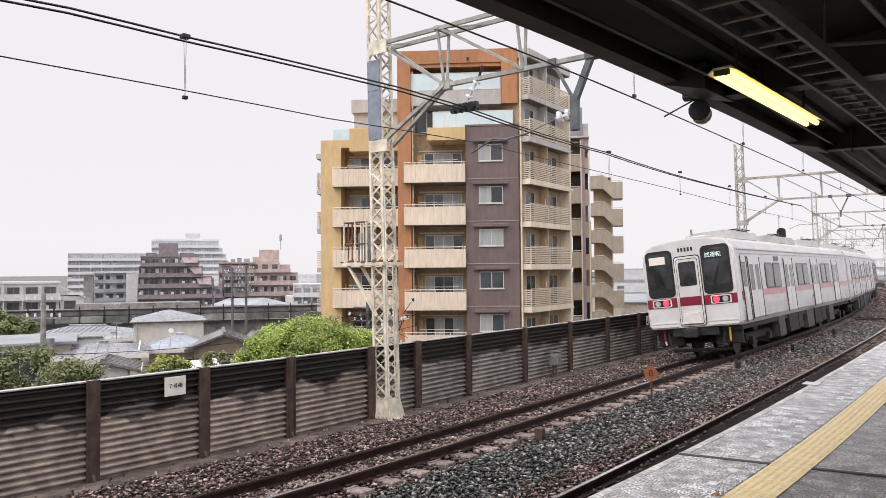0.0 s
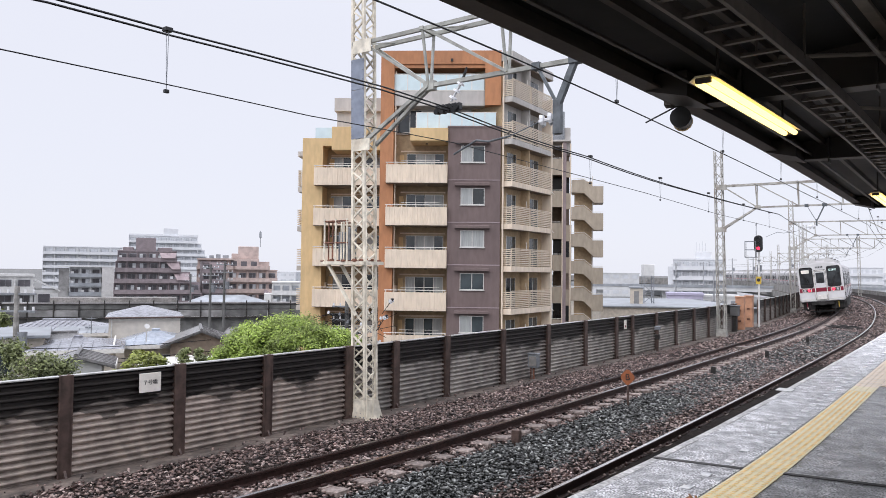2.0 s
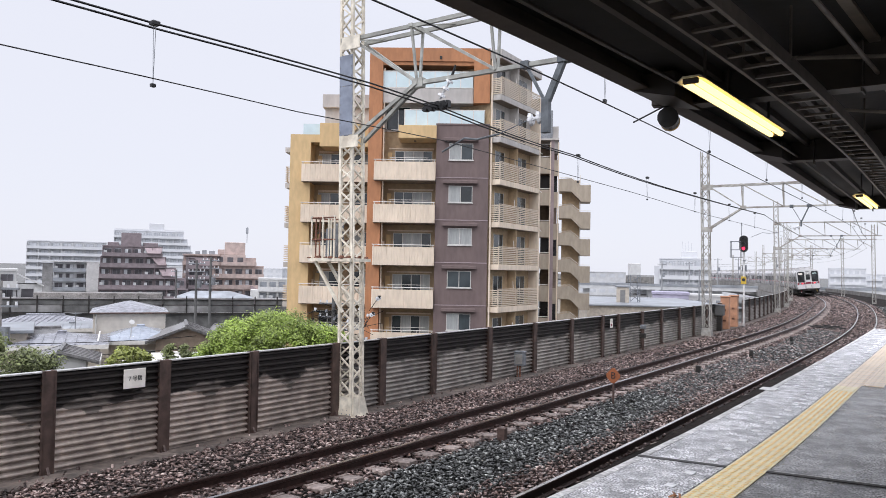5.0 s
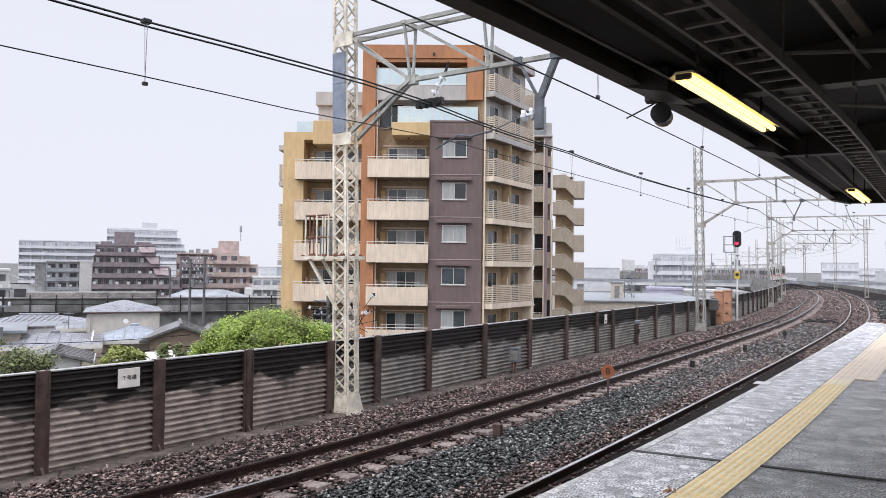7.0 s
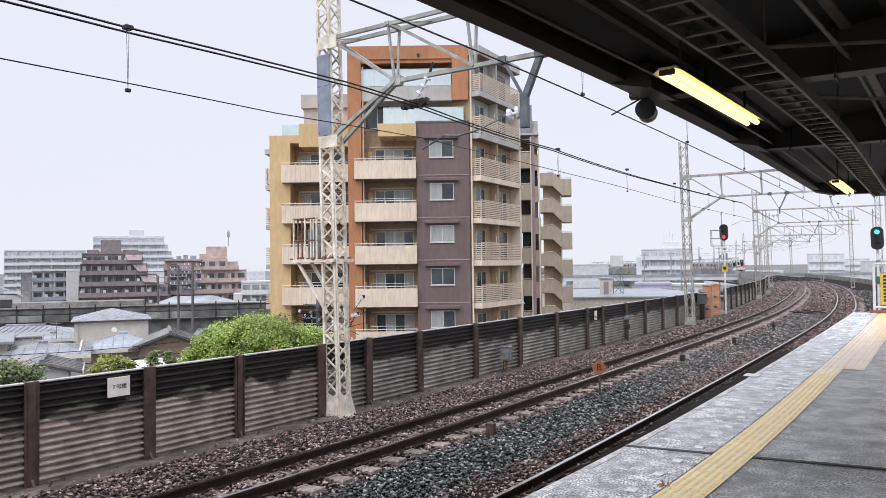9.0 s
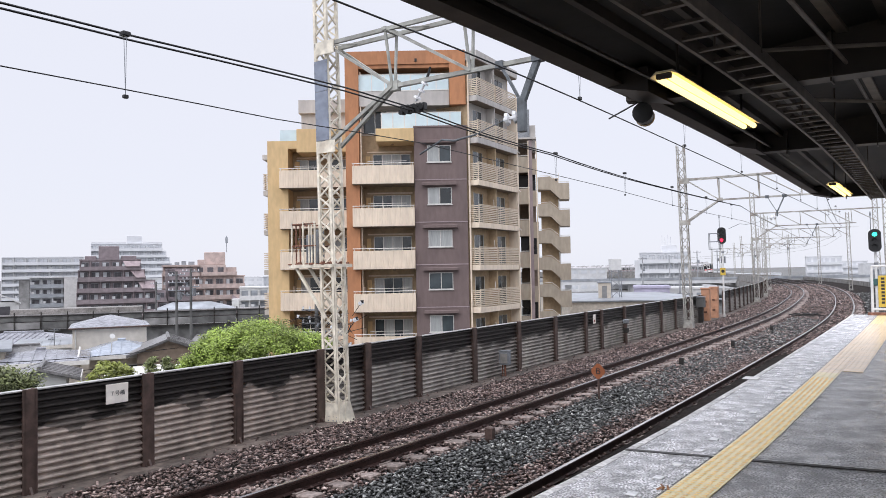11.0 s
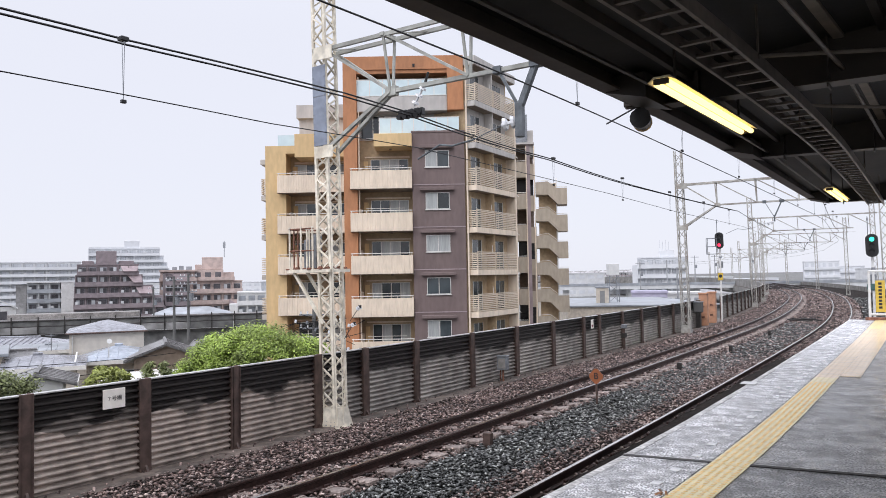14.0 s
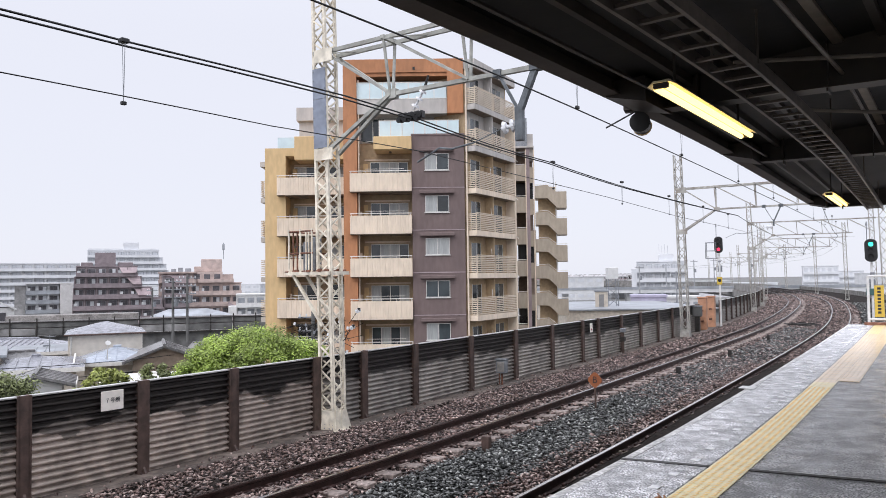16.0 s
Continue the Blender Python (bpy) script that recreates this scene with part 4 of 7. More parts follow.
for a, b, z in (((2.2, 5.46), (4.3, 5.20), 4.46), ((3.2, 6.52), (5.2, 6.86), 4.33)):
    part("conduit", MB().bar((*a, z), (*b, z), 0.016), M["canopy_pale"], steel, "thin pale conduit")
rack = thing("cable_rack", Matrix(), "dark steel ladder rack for cables under the canopy", "cable rack", kind="structure")
for o in (-1.42, -1.70):
    part("side_rail", sweep(MB(), [(o + 0.012, 4.23), (o + 0.012, 4.32), (o - 0.012, 4.32), (o - 0.012, 4.23)], -6, CAN_END, 0.5, shift=straight), M["rack"], rack)
rung = MB().box(-0.14, 0.14, -0.018, 0.018, -0.01, 0.01).mesh("rung", M["rack"])
for i in range(int((CAN_END + 6) / 0.3)):
    part("rung", rung, None, rack, m=at(-6 + i * 0.3, -1.56 + straight(-6 + i * 0.3), 4.255))
for s in (-1, 2.2, 4.9, 8.0, 12, 16):
    part("hanger_rod", MB().bar(P(s, -1.41 + straight(s), 4.28), P(s, -1.41 + straight(s), 4.62), 0.009), M["rack"], rack)
    part("hanger_rod", MB().bar(P(s, -1.71 + straight(s), 4.28), P(s, -1.71 + straight(s), 4.65), 0.009), M["rack"], rack)


def platform_lamp(s, o, z):
    lamp = thing("fluorescent_lamp", at(s, o, z), "long twin-tube fluorescent lamp glowing warm yellow under the canopy", "lamp", "lamps under the canopy")
    part("tray", MB().prism([(-0.105, 0.012), (-0.06, 0.05), (0.06, 0.05), (0.105, 0.012), (0.055, 0.035), (-0.055, 0.035)], -1.2, 1.2), M["lamp_tray"], lamp)
    for x in (-0.045, 0.045):
        part("tube", MB().bar((x, -1.17, 0.0), (x, 1.17, 0.0), 0.024, 10), M["tube"], lamp, "glowing fluorescent tube")
    part("housing", MB().box(-0.035, 0.035, -1.1, 1.1, 0.052, 0.085, c=0.01), M["canopy_steel"], lamp)
    for y in (-1.21, 1.19):
        part("end_cap", MB().box(-0.055, 0.055, y - 0.005, y + 0.02, -0.012, 0.03, c=0.005), M["canopy_steel"], lamp)
    for y in (-0.9, 0.9):
        part("suspension", MB().bar((0, y, 0.11), (0, y, 0.42), 0.012), M["canopy_steel"], lamp)
    return lamp


platform_lamp(6.05, -1.05, 4.225)
platform_lamp(14.7, -1.05, 4.20)
spk = thing("loudspeaker", at(6.3, -0.34, 4.31, rz=15), "black round loudspeaker with yellowed rim hung from the canopy edge", "loudspeaker")
part("horn", MB().bar((0, -0.10, -0.02), (0, 0.09, -0.02), 0.095, 14, r2=0.085), M["black"], spk)
part("rim", MB().bar((0, 0.092, -0.02), (0, 0.125, -0.02), 0.088, 14, r2=0.092), M["ochre"], spk, "yellowed rim")
part("bracket", MB().box(-0.15, 0.15, -0.06, 0.06, 0.10, 0.18, c=0.01).box(-0.02, 0.02, -0.02, 0.02, 0.16, 0.3), M["canopy_steel"], spk)
part("stay", MB().bar((-0.05, 0, 0.1), (-0.33, 0.05, -0.02), 0.008), M["black"], spk)


# ---- overhead line: lattice masts, portal beams, wires ----
def lattice(mb_legs, mb_lace, w0, w1, z0, z1, step, leg=0.035, lace=0.019):
    """Four corner angles and zig-zag lacing on the four faces."""
    def corner(i, z):
        f = (z - z0) / (z1 - z0)
        w = (w0 + (w1 - w0) * f) / 2
        return Vector(((-w, w, w, -w)[i], (-w, -w, w, w)[i], z))
    for i in range(4):
        mb_legs[i].bar(corner(i, z0), corner(i, z1), leg, 4)
        k, z = 0, z0
        while z + step < z1 + 0.01:
            a, b = (i, (i + 1) % 4) if k % 2 == 0 else ((i + 1) % 4, i)
            mb_lace[i].bar(corner(a, z), corner(b, z + step), lace, 4)
            z, k = z + step, k + 1


def mast(s, o, base, top, w, lean, label, mat, group="masts of the overhead line"):
    th = thing("catenary_mast", at(s, o, base, ry=lean), label, "lattice mast", group)
    legs, lace = [MB() for _ in range(4)], [MB() for _ in range(4)]
    lattice(legs, lace, w, w * 0.92, 0.3, top - base, *((0.25, 0.040, 0.023) if top > 10 else (0.45, 0.035, 0.019)))
    for a, b in zip(legs, lace):
        part("leg", a, mat, th)
        tagged(part("lacing", b, mat, th), kind="stuff")
    foot = MB()
    k = w / 2 + (0.11 if top > 10 else 0.06)
    foot.add([(-k, -k, 0), (k, -k, 0), (k, k, 0), (-k, k, 0), (-w / 2 - .03, -w / 2 - .03, 0.45), (w / 2 + .03, -w / 2 - .03, 0.45), (w / 2 + .03, w / 2 + .03, 0.45), (-w / 2 - .03, w / 2 + .03, 0.45)],
             [(0, 1, 5, 4), (1, 2, 6, 5), (2, 3, 7, 6), (3, 0, 4, 7), (4, 5, 6, 7)])
    foot.box(-k - 0.03, k + 0.03, -k - 0.03, k + 0.03, -0.12, 0.05)
    part("base", foot, mat, th, "flared riveted base plate")
    rv = MB()
    for i in range(6):
        for x in (-k + 0.04, k - 0.04, 0.0, -k / 2, k / 2):
            rv.box(x * (1 - i * 0.06) - 0.012, x * (1 - i * 0.06) + 0.012, -k + i * 0.022 - 0.012, -k + i * 0.022 + 0.012, 0.04 + i * 0.07 - 0.012, 0.04 + i * 0.07 + 0.012)
    tagged(part("rivets", rv, M["galv"], th), kind="stuff")
    return th


PORTALS = [(11.2, 8.15, M["mast"], 0.345)] + [(s, o, M["mast_far"], 0.36) for s, o in ((37.6, 7.85), (67, 7.95), (100, 7.9), (132, 7.9), (165, 7.9), (200, 7.9))]
INNER = -1.0
BEAM_TOP, BEAM_LOW = 7.72, 6.60


def portal_beam(s, o_mast, z_off, mat, o_end=-3.5, plate=None):
    """A trussed beam across the tracks: two parallel trusses with V members and knee braces."""
    bt, bl = BEAM_TOP + z_off, BEAM_LOW + z_off
    beam = thing("portal_beam", at(s, 0, 0), "pale painted trussed steel beam across the tracks", "overhead beam", "beams of the overhead line")
    X = lambda o: -o
    top_o = np.arange(o_mast + 0.25, o_end, -1.85)
    part("bottom_chord", MB().box(X(o_mast - 1.65), X(o_end + 1.65), -0.045, 0.045, bl - 0.04, bl + 0.04), mat, beam)
    for y in (-0.19, 0.19):
        part("top_chord", MB().box(X(o_mast + 0.3), X(o_end), y - 0.03, y + 0.03, bt - 0.04, bt + 0.04), mat, beam)
        part("knee_brace", MB().bar((X(o_mast), y, bl - 1.05), (X(o_mast - 1.65), y * 0.25, bl), 0.05, 4), mat, beam)
        part("knee_brace", MB().bar((X(o_mast), y, bt), (X(o_mast - 1.65), y * 0.25, bl), 0.034, 4), mat, beam)
        o = o_mast - 1.65
        while o - 0.2 > o_end + 1.6:
            part("truss_web", MB().bar((X(o), y * 0.25, bl), (X(o + 0.05), y, bt), 0.032, 4), mat, beam)
            part("truss_web", MB().bar((X(o), y, bt), (X(o - 1.85), y * 0.25, bl), 0.034, 4), mat, beam)
            o -= 1.85
    part("node_plate", MB().box(X(o_mast - 1.65) - 0.12, X(o_mast - 1.65) + 0.14, -0.06, 0.06, bl - 0.10, bl + 0.10, c=0.01), mat, beam)
    for o in top_o:
        part("cross_tie", MB().box(X(o) - 0.05, X(o) + 0.05, -0.24, 0.24, bt - 0.02, bt + 0.05), mat, beam)
        part("cross_tie", MB().bar((X(o), -0.19, bt), (X(o - 0.9), 0.19, bt), 0.016, 4), mat, beam)
    part("gusset", MB().box(X(o_mast) - 0.26, X(o_mast) + 0.26, -0.25, -0.235, bt - 0.22, bt + 0.06), plate or mat, beam)
    part("gusset", MB().box(X(o_mast) - 0.26, X(o_mast) + 0.26, -0.25, -0.235, bl - 1.2, bl - 0.95), plate or mat, beam)
    return beam


def insulator(mb, p, q, n, r):
    p, q = Vector(p), Vector(q)
    mb.bar(p, q, r * 0.3, 6)
    for i in range(n):
        c, d = p.lerp(q, (i + 0.5) / n), (q - p).normalized()
        mb.bar(c - d * r * 0.22, c + d * r * 0.22, r * 0.8, 10, r2=r)
    return mb


def drop_arm(s, o, z_off, mat, k=1.0):
    """A V-shaped drop post under the beam, with a pull-off arm to the wires on its left."""
    bl = BEAM_LOW + z_off
    arm = thing("pull_off_bracket", at(s, o, 0), "grey steel V-shaped drop bracket with white insulators", "overhead bracket", "brackets of the overhead line")
    part("v_leg", MB().bar((-0.40, 0, bl), (0, 0, bl - 0.72), 0.035 * k, 4), mat, arm)
    part("v_leg", MB().bar((0.36, 0, bl), (0.04, 0, bl - 0.72), 0.075 * k, 4), mat, arm)
    part("clamp", MB().box(-0.48, -0.32, -0.08, 0.08, bl - 0.07, bl + 0.07, c=0.01), M["bracket_steel"], arm)
    part("clamp", MB().box(0.26, 0.46, -0.08, 0.08, bl - 0.07, bl + 0.07, c=0.01), M["bracket_steel"], arm)
    part("drop_post", MB().box(0.02 - 0.07 * k, 0.02 + 0.07 * k, -0.06 * k, 0.06 * k, bl - 0.66 - 0.62 * k, bl - 0.66, c=0.01), M["bracket_steel"], arm)
    part("insulator", insulator(MB(), (-0.03, 0, bl - 0.98), (-0.33, -0.05, bl - 1.03), 2, 0.125), M["insul"], arm, "white porcelain insulator discs")
    part("pull_off_rod", MB().bar((-0.33, -0.05, bl - 1.03), (-0.9, -0.1, bl - 1.23), 0.010 * k).bar((-0.9, -0.1, bl - 1.23), (-1.38, -0.1, bl - 1.29), 0.020 * k).bar((-1.38, -0.1, bl - 1.29), (-1.66, -0.1, bl - 1.24), 0.020 * k).bar((-1.66, -0.1, bl - 1.24), (-2.18, -0.1, bl - 1.46), 0.020 * k), M["bracket_steel"], arm)
    return arm


for i, (s, o, mat, w) in enumerate(PORTALS):
    zo = 0.0 if i == 0 else -0.45
    mast(s, o, -0.32, 10.6 if i == 0 else 9.05, w, -1.25, "tall cream-painted steel lattice mast beside the barrier" if i == 0 else "pale steel lattice mast beside the far track", mat)
    if i:
        mast(s, INNER, -0.7, 9.05, w, -1.0, "pale steel lattice mast on the inner side of the line", mat)
    portal_beam(s, o, zo, M["beam"] if i == 0 else mat, -3.5 if i == 0 else INNER - 0.2, M["mast"] if i == 0 else None)
    drop_arm(s, 3.62, zo, M["bracket_steel"], 1.0 if i == 0 else 0.5)
    if i > 1:
        mast(s + 12, 8.0, -0.32, 8.0, 0.3, -1.0, "slim pale steel mast along the curve", mat)
# hung insulator above the far track at the first beam
ins = thing("suspension_insulator", at(11.2, 5.95, 0), "white insulator string holding the wires below the beam", "insulator")
part("string", insulator(MB(), (0.27, 0, 6.60), (0.0, 0, 6.22), 3, 0.085), M["insul"], ins)
part("hook", MB().bar((0.27, 0, 6.60), (0.36, 0, 6.84), 0.035, 6, r2=0.02), M["black"], ins)
clampmb = MB()
for k in range(8):
    clampmb.bar((-0.33 + k * 0.07, -0.08, 6.03 + 0.05 * (k % 2)), (-0.33 + k * 0.07, 0.06, 6.05 + 0.05 * (k % 2)), 0.055, 8)
    clampmb.box(-0.35 + k * 0.075, -0.30 + k * 0.075, -0.06 + 0.02 * (k % 2), 0.06, 6.05 - 0.03 * (k % 3), 6.17, c=0.01)
tagged(part("wire_clamp", clampmb, M["black"], ins, "black cluster of wire clamps"), kind="stuff")


def wire(name, rows, r, label, n=5):
    """A wire through (s, o, z) supports, sagging a little between them."""
    mb, pts = MB(), []
    for (s0, o0, z0, sag), (s1, o1, z1, _) in zip(rows, rows[1:]):
        k = max(2, int(abs(s1 - s0) / 1.2))
        for i in range(k):
            f = i / k
            q = P(s0 + (s1 - s0) * f, o0 + (o1 - o0) * f) if s0 < 37 else P(s0, o0).lerp(P(s1, o1), f)
            pts.append(Vector((q.x, q.y, z0 + (z1 - z0) * f - sag * 4 * f * (1 - f))))
    pts.append(P(*rows[-1][:3]))
    for k, p in enumerate(pts):
        d = (pts[min(k + 1, len(pts) - 1)] - pts[max(k - 1, 0)]).normalized()
        u = d.cross(Vector((0, 0, 1))).normalized()
        w = u.cross(d)
        mb.v += [tuple(p + u * (r * math.cos(6.2832 * i / n)) + w * (r * math.sin(6.2832 * i / n))) for i in range(n)]
        if k:
            mb.f += [((k - 1) * n + i, (k - 1) * n + (i + 1) % n, k * n + (i + 1) % n, k * n + i) for i in range(n)]
            mb.mi += [0] * n
    return tagged(part(name, mb, M["wire"]), label, "wire", "wires of the overhead line")


FAR = [(67, 5.2, 5.8, 0.3), (100, 5.2, 5.8, 0.2), (132, 5.2, 5.8, 0.2), (165, 5.2, 5.8, 0.2), (200, 5.2, 5.8, 0.2), (300, 5.2, 5.8, 0)]
wire("feeder_wire", [(-14, 5.0, 6.0, 0.3), (2.9, 5.5, 5.765, 0), (4.5, 5.6, 5.80, 0), (9.0, 5.9, 6.00, 0), (11.1, 6.0, 6.02, 0.05), (16.75, 5.7, 5.80, 0.04), (23.8, 5.4, 5.61, 0.03), (37.6, 5.2, 5.76, 0.2)] + FAR, 0.015, "black messenger cable over the far track")
wire("feeder_wire", [(-14, 4.95, 6.05, 0.3), (2.9, 5.44, 5.805, 0), (4.5, 5.54, 5.84, 0), (9.0, 5.84, 6.04, 0), (11.1, 5.94, 6.06, 0.05), (16.75, 5.66, 5.83, 0.04), (23.8, 5.38, 5.63, 0.03), (37.6, 5.2, 5.77, 0)], 0.015, "black messenger cable over the far track")
wire("contact_wire", [(-14, 5.1, 5.10, 0), (2.8, 5.16, 5.05, 0), (6.64, 5.2, 5.065, 0), (10.4, 5.3, 5.215, 0), (19.5, 5.16, 5.12, 0), (26, 5.0, 4.97, 0), (37.6, 5.0, 5.0, 0), (67, 5.3, 5.05, 0), (100, 5.0, 5.05, 0), (132, 5.3, 5.05, 0), (165, 5.0, 5.05, 0), (200, 5.2, 5.05, 0), (300, 5.2, 5.05, 0)], 0.008, "thin dark contact wire over the far track")
wire("contact_wire", [(-14, 1.5, 5.22, 0), (11.2, 1.6, 5.22, 0.02), (37.6, 1.5, 5.15, 0.02), (67, 1.5, 5.15, 0), (100, 1.5, 5.15, 0), (132, 1.5, 5.15, 0), (165, 1.5, 5.15, 0), (300, 1.5, 5.15, 0)], 0.010, "dark contact wire over the platform track")
wire("feeder_wire", [(-14, 1.5, 6.1, 0.1), (11.2, 1.6, 6.1, 0.25), (37.6, 1.5, 5.95, 0.25), (67, 1.5, 5.95, 0.3), (100, 1.5, 5.95, 0.2), (132, 1.5, 5.95, 0.2), (165, 1.5, 5.95, 0.2), (300, 1.5, 5.95, 0)], 0.014, "black messenger cable over the platform track")
for s0, ds, o, z1, z0, many in ((4.35, 6.0, 5.35, 5.765, 5.02, 1), (16.5, 5.0, 5.45, 5.77, 5.11, 5), (9.0, 5.0, 1.53, 5.95, 5.22, 9)):
    for k in range(many):
        s = s0 + ds * k
        dr = thing("dropper", at(s, o, 0), "thin pale dropper loop between two wires", "dropper", "droppers of the overhead line")
        part("loop", MB().bar((0, 0, z0), (-0.03, 0, z1), 0.004, 4).bar((0, 0, z0), (0.03, 0, z1), 0.004, 4), M["galv"], dr)
        part("clip", MB().box(-0.02, 0.02, -0.03, 0.03, z0 - 0.025, z0 + 0.02, c=0.006), M["black"], dr)
        part("clip", MB().box(-0.045, 0.045, -0.05, 0.05, z1 - 0.02, z1 + 0.04, c=0.01), M["black"], dr)

# ---- fittings on the first mast ----
sh = thing("mast_shield", at(11.2, 8.15, -0.32, ry=-1.25), "blue-grey riveted climbing guard plates on the mast", "guard plate")
for z0, z1 in ((6.0, 7.05), (7.06, 7.72)):
    part("plate", MB().box(-0.18, 0.19, -0.206, -0.196, z0, z1), M["shield"], sh)
    part("plate", MB().box(-0.206, -0.196, -0.18, 0.18, z0, z1), M["shield"], sh)
rv = MB()
for k in range(9):
    for x in (-0.155, 0.165):
        rv.box(x - 0.013, x + 0.013, -0.214, -0.204, 6.05 + k * 0.2, 6.076 + k * 0.2)
part("rivets", rv, M["galv"], sh)
pf = thing("mast_platform", at(11.2, 8.15, 0), "rusty switch platform with worn pipe cage on the mast", "work platform")
part("deck", MB().box(-1.05, 0.2, -0.32, 0.32, 2.98, 3.05), M["mast"], pf)
part("strut", MB().bar((-0.95, -0.2, 2.98), (-0.1, -0.2, 1.9), 0.04, 4), M["mast"], pf)
part("strut", MB().bar((-0.95, 0.2, 2.98), (-0.1, 0.2, 1.9), 0.04, 4), M["mast"], pf)
for x, y in ((-1.0, -0.28), (-0.66, -0.28), (-0.32, -0.28), (-1.0, 0.28), (-0.66, 0.28), (-0.32, 0.28)):
    part("pipe", MB().bar((x, y, 3.05), (x, y, 3.92 + (0.05 if y < 0 else 0)), 0.022), M["mast"], pf)
for x in (-0.88, -0.76, -0.5, -0.42):
    part("pipe", MB().bar((x, -0.27, 3.05), (x, -0.27, 3.93), 0.017), M["rust"] if x < -0.7 else M["mast"], pf)
for z in (3.45, 3.92):
    part("pipe", MB().bar((-1.02, -0.28, z), (-0.3, -0.28, z), 0.018), M["rust"], pf, "rust-stained pipe")
    part("pipe", MB().bar((-1.02, 0.28, z), (-0.3, 0.28, z), 0.018), M["rust"], pf, "rust-stained pipe")
    part("pipe", MB().bar((-1.0, -0.28, z), (-1.0, 0.28, z), 0.018), M["rust"], pf, "rust-stained pipe")
part("switch_gear", MB().box(-0.75, -0.6, -0.1, 0.1, 3.05, 3.7, c=0.02).box(-0.5, -0.4, -0.1, 0.1, 3.05, 3.8, c=0.02), M["galv"], pf)
crust = MB()
rnd = random.Random(5)
for k in range(60):
    x, y = rnd.uniform(-1.04, 0.1), rnd.uniform(-0.34, 0.3)
    crust.box(x - 0.04, x + 0.04, y - 0.03, y + 0.03, 3.04, 3.06 + rnd.random() * 0.05, c=0.01)
tagged(part("rust_scale", crust, M["rust"], pf, "flaking rust"), kind="stuff")
dp = thing("downpipe_conduit", at(11.2, 8.15, 0, ry=-1.25), "thin pale conduit running up the mast", "conduit")
part("pipe", MB().bar((0.28, -0.24, -0.2), (0.28, -0.24, 4.4), 0.016), M["mast"], dp)
part("pipe", MB().bar((0.33, -0.1, -0.2), (0.33, -0.1, 3.0), 0.012), M["mast"], dp)

for s_, z_, tip in ((11.5, 2.21, 0.28), (11.31, 1.87, 0.30)):
    arm = thing("insulator_arm", at(s_, 7.7, z_), "short dark arm with a small white insulator on the mast", "insulator", "insulator arms on the mast")
    part("rod", MB().bar((-0.25, 0, -tip), (0, 0, 0), 0.008), M["black"], arm)
    part("insulator", insulator(MB(), (-0.06, 0, -0.03), (0.06, 0, 0.03), 2, 0.05), M["insul"], arm, "white porcelain insulator")
    part("cap", MB().bar((0.03, 0, 0.0), (0.03, 0, 0.06), 0.035, 8), M["black"], arm)

# ---- signals, cases, signs along the track ----


def round_signal(name, m, post_h, colour, lit, label, cage=True):
    th = thing(name, m, label, "railway signal", "signals")
    part("post", MB().bar((0, 0, 0), (0, 0, post_h), 0.055, 8), M["white_paint"], th, "white painted post")
    part("mast_tip", MB().bar((-0.15, 0, post_h), (-0.15, 0, post_h + 1.2), 0.02).bar((-0.15, 0, post_h + 1.15), (-0.15, 0, post_h + 1.35), 0.05, 8, r2=0.01), M["galv"], th)
    poly = [(0.25 * math.cos(a), post_h + 0.05 + (0.28 if math.sin(a) > 0 else -0.28) + 0.22 * math.sin(a)) for a in [i * math.pi / 10 for i in range(20)]]
    part("backboard", MB().prism(poly, -0.20, -0.16), M["black"], th, "black oval backboard")
    for k in range(3):
        z = post_h + 0.05 + (0.27, 0.0, -0.27)[k]
        hood = MB()
        for i in range(10):
            a, b = math.pi * i / 10, math.pi * (i + 1) / 10
            q = [(0.12 * math.cos(a), -0.20, z + 0.12 * math.sin(a)), (0.12 * math.cos(b), -0.20, z + 0.12 * math.sin(b)),
                 (0.12 * math.cos(b), -0.36, z + 0.11 * math.sin(b)), (0.12 * math.cos(a), -0.36, z + 0.11 * math.sin(a))]
            hood.add(q, [(0, 1, 2, 3)])
        part("hood", hood, M["black"], th)
        part("lens", MB().bar((0, -0.205, z), (0, -0.225, z), 0.095, 14), colour if k == lit else M["train_black"], th)
    for y in (0.15, -0.2) if cage else ():
        for x in (-0.75, -0.15):
            part("cage_bar", MB().bar((x, y, post_h - 0.75), (x, y, post_h + 0.2), 0.02), M["galv"], th)
        for z in (-0.75, -0.3, 0.2):
            part("cage_bar", MB().bar((-0.75, y, post_h + z), (-0.15, y, post_h + z), 0.02), M["galv"], th)
    for z in (-0.75, -0.3, 0.2) if cage else ():
        part("cage_bar", MB().bar((-0.75, -0.2, post_h + z), (-0.75, 0.15, post_h + z), 0.02), M["galv"], th)
    part("case", MB().box(-0.12, 0.12, 0.08, 0.25, post_h - 1.6, post_h - 1.2, c=0.01).box(-0.06, 0.10, -0.12, 0.0, post_h - 1.0, post_h - 0.9), M["galv"], th)
    return th


sg = round_signal("signal", at(46.4, 7.75, -0.3), 4.95, M["sig_red"], 2, "three-light railway signal with a red light on a white post")
part("plate", MB().box(-0.15, 0.15, -0.10, -0.08, 2.6, 3.05, c=0.01), M["sign_yellow"], sg, "small yellow sign plate")
part("plate_mark", MB().bar((0, -0.102, 2.85), (0, -0.106, 2.85), 0.10, 12), M["ink"], sg)
gs = round_signal("signal", at(36.5, -0.42, -0.3), 4.1, M["sig_green"], 0, "three-light railway signal with a green light beyond the platform end", False)
part("teal_case", MB().box(-0.25, 0.25, -0.1, 0.2, 2.2, 2.5, c=0.02), M["teal_box"], gs, "dark green case")
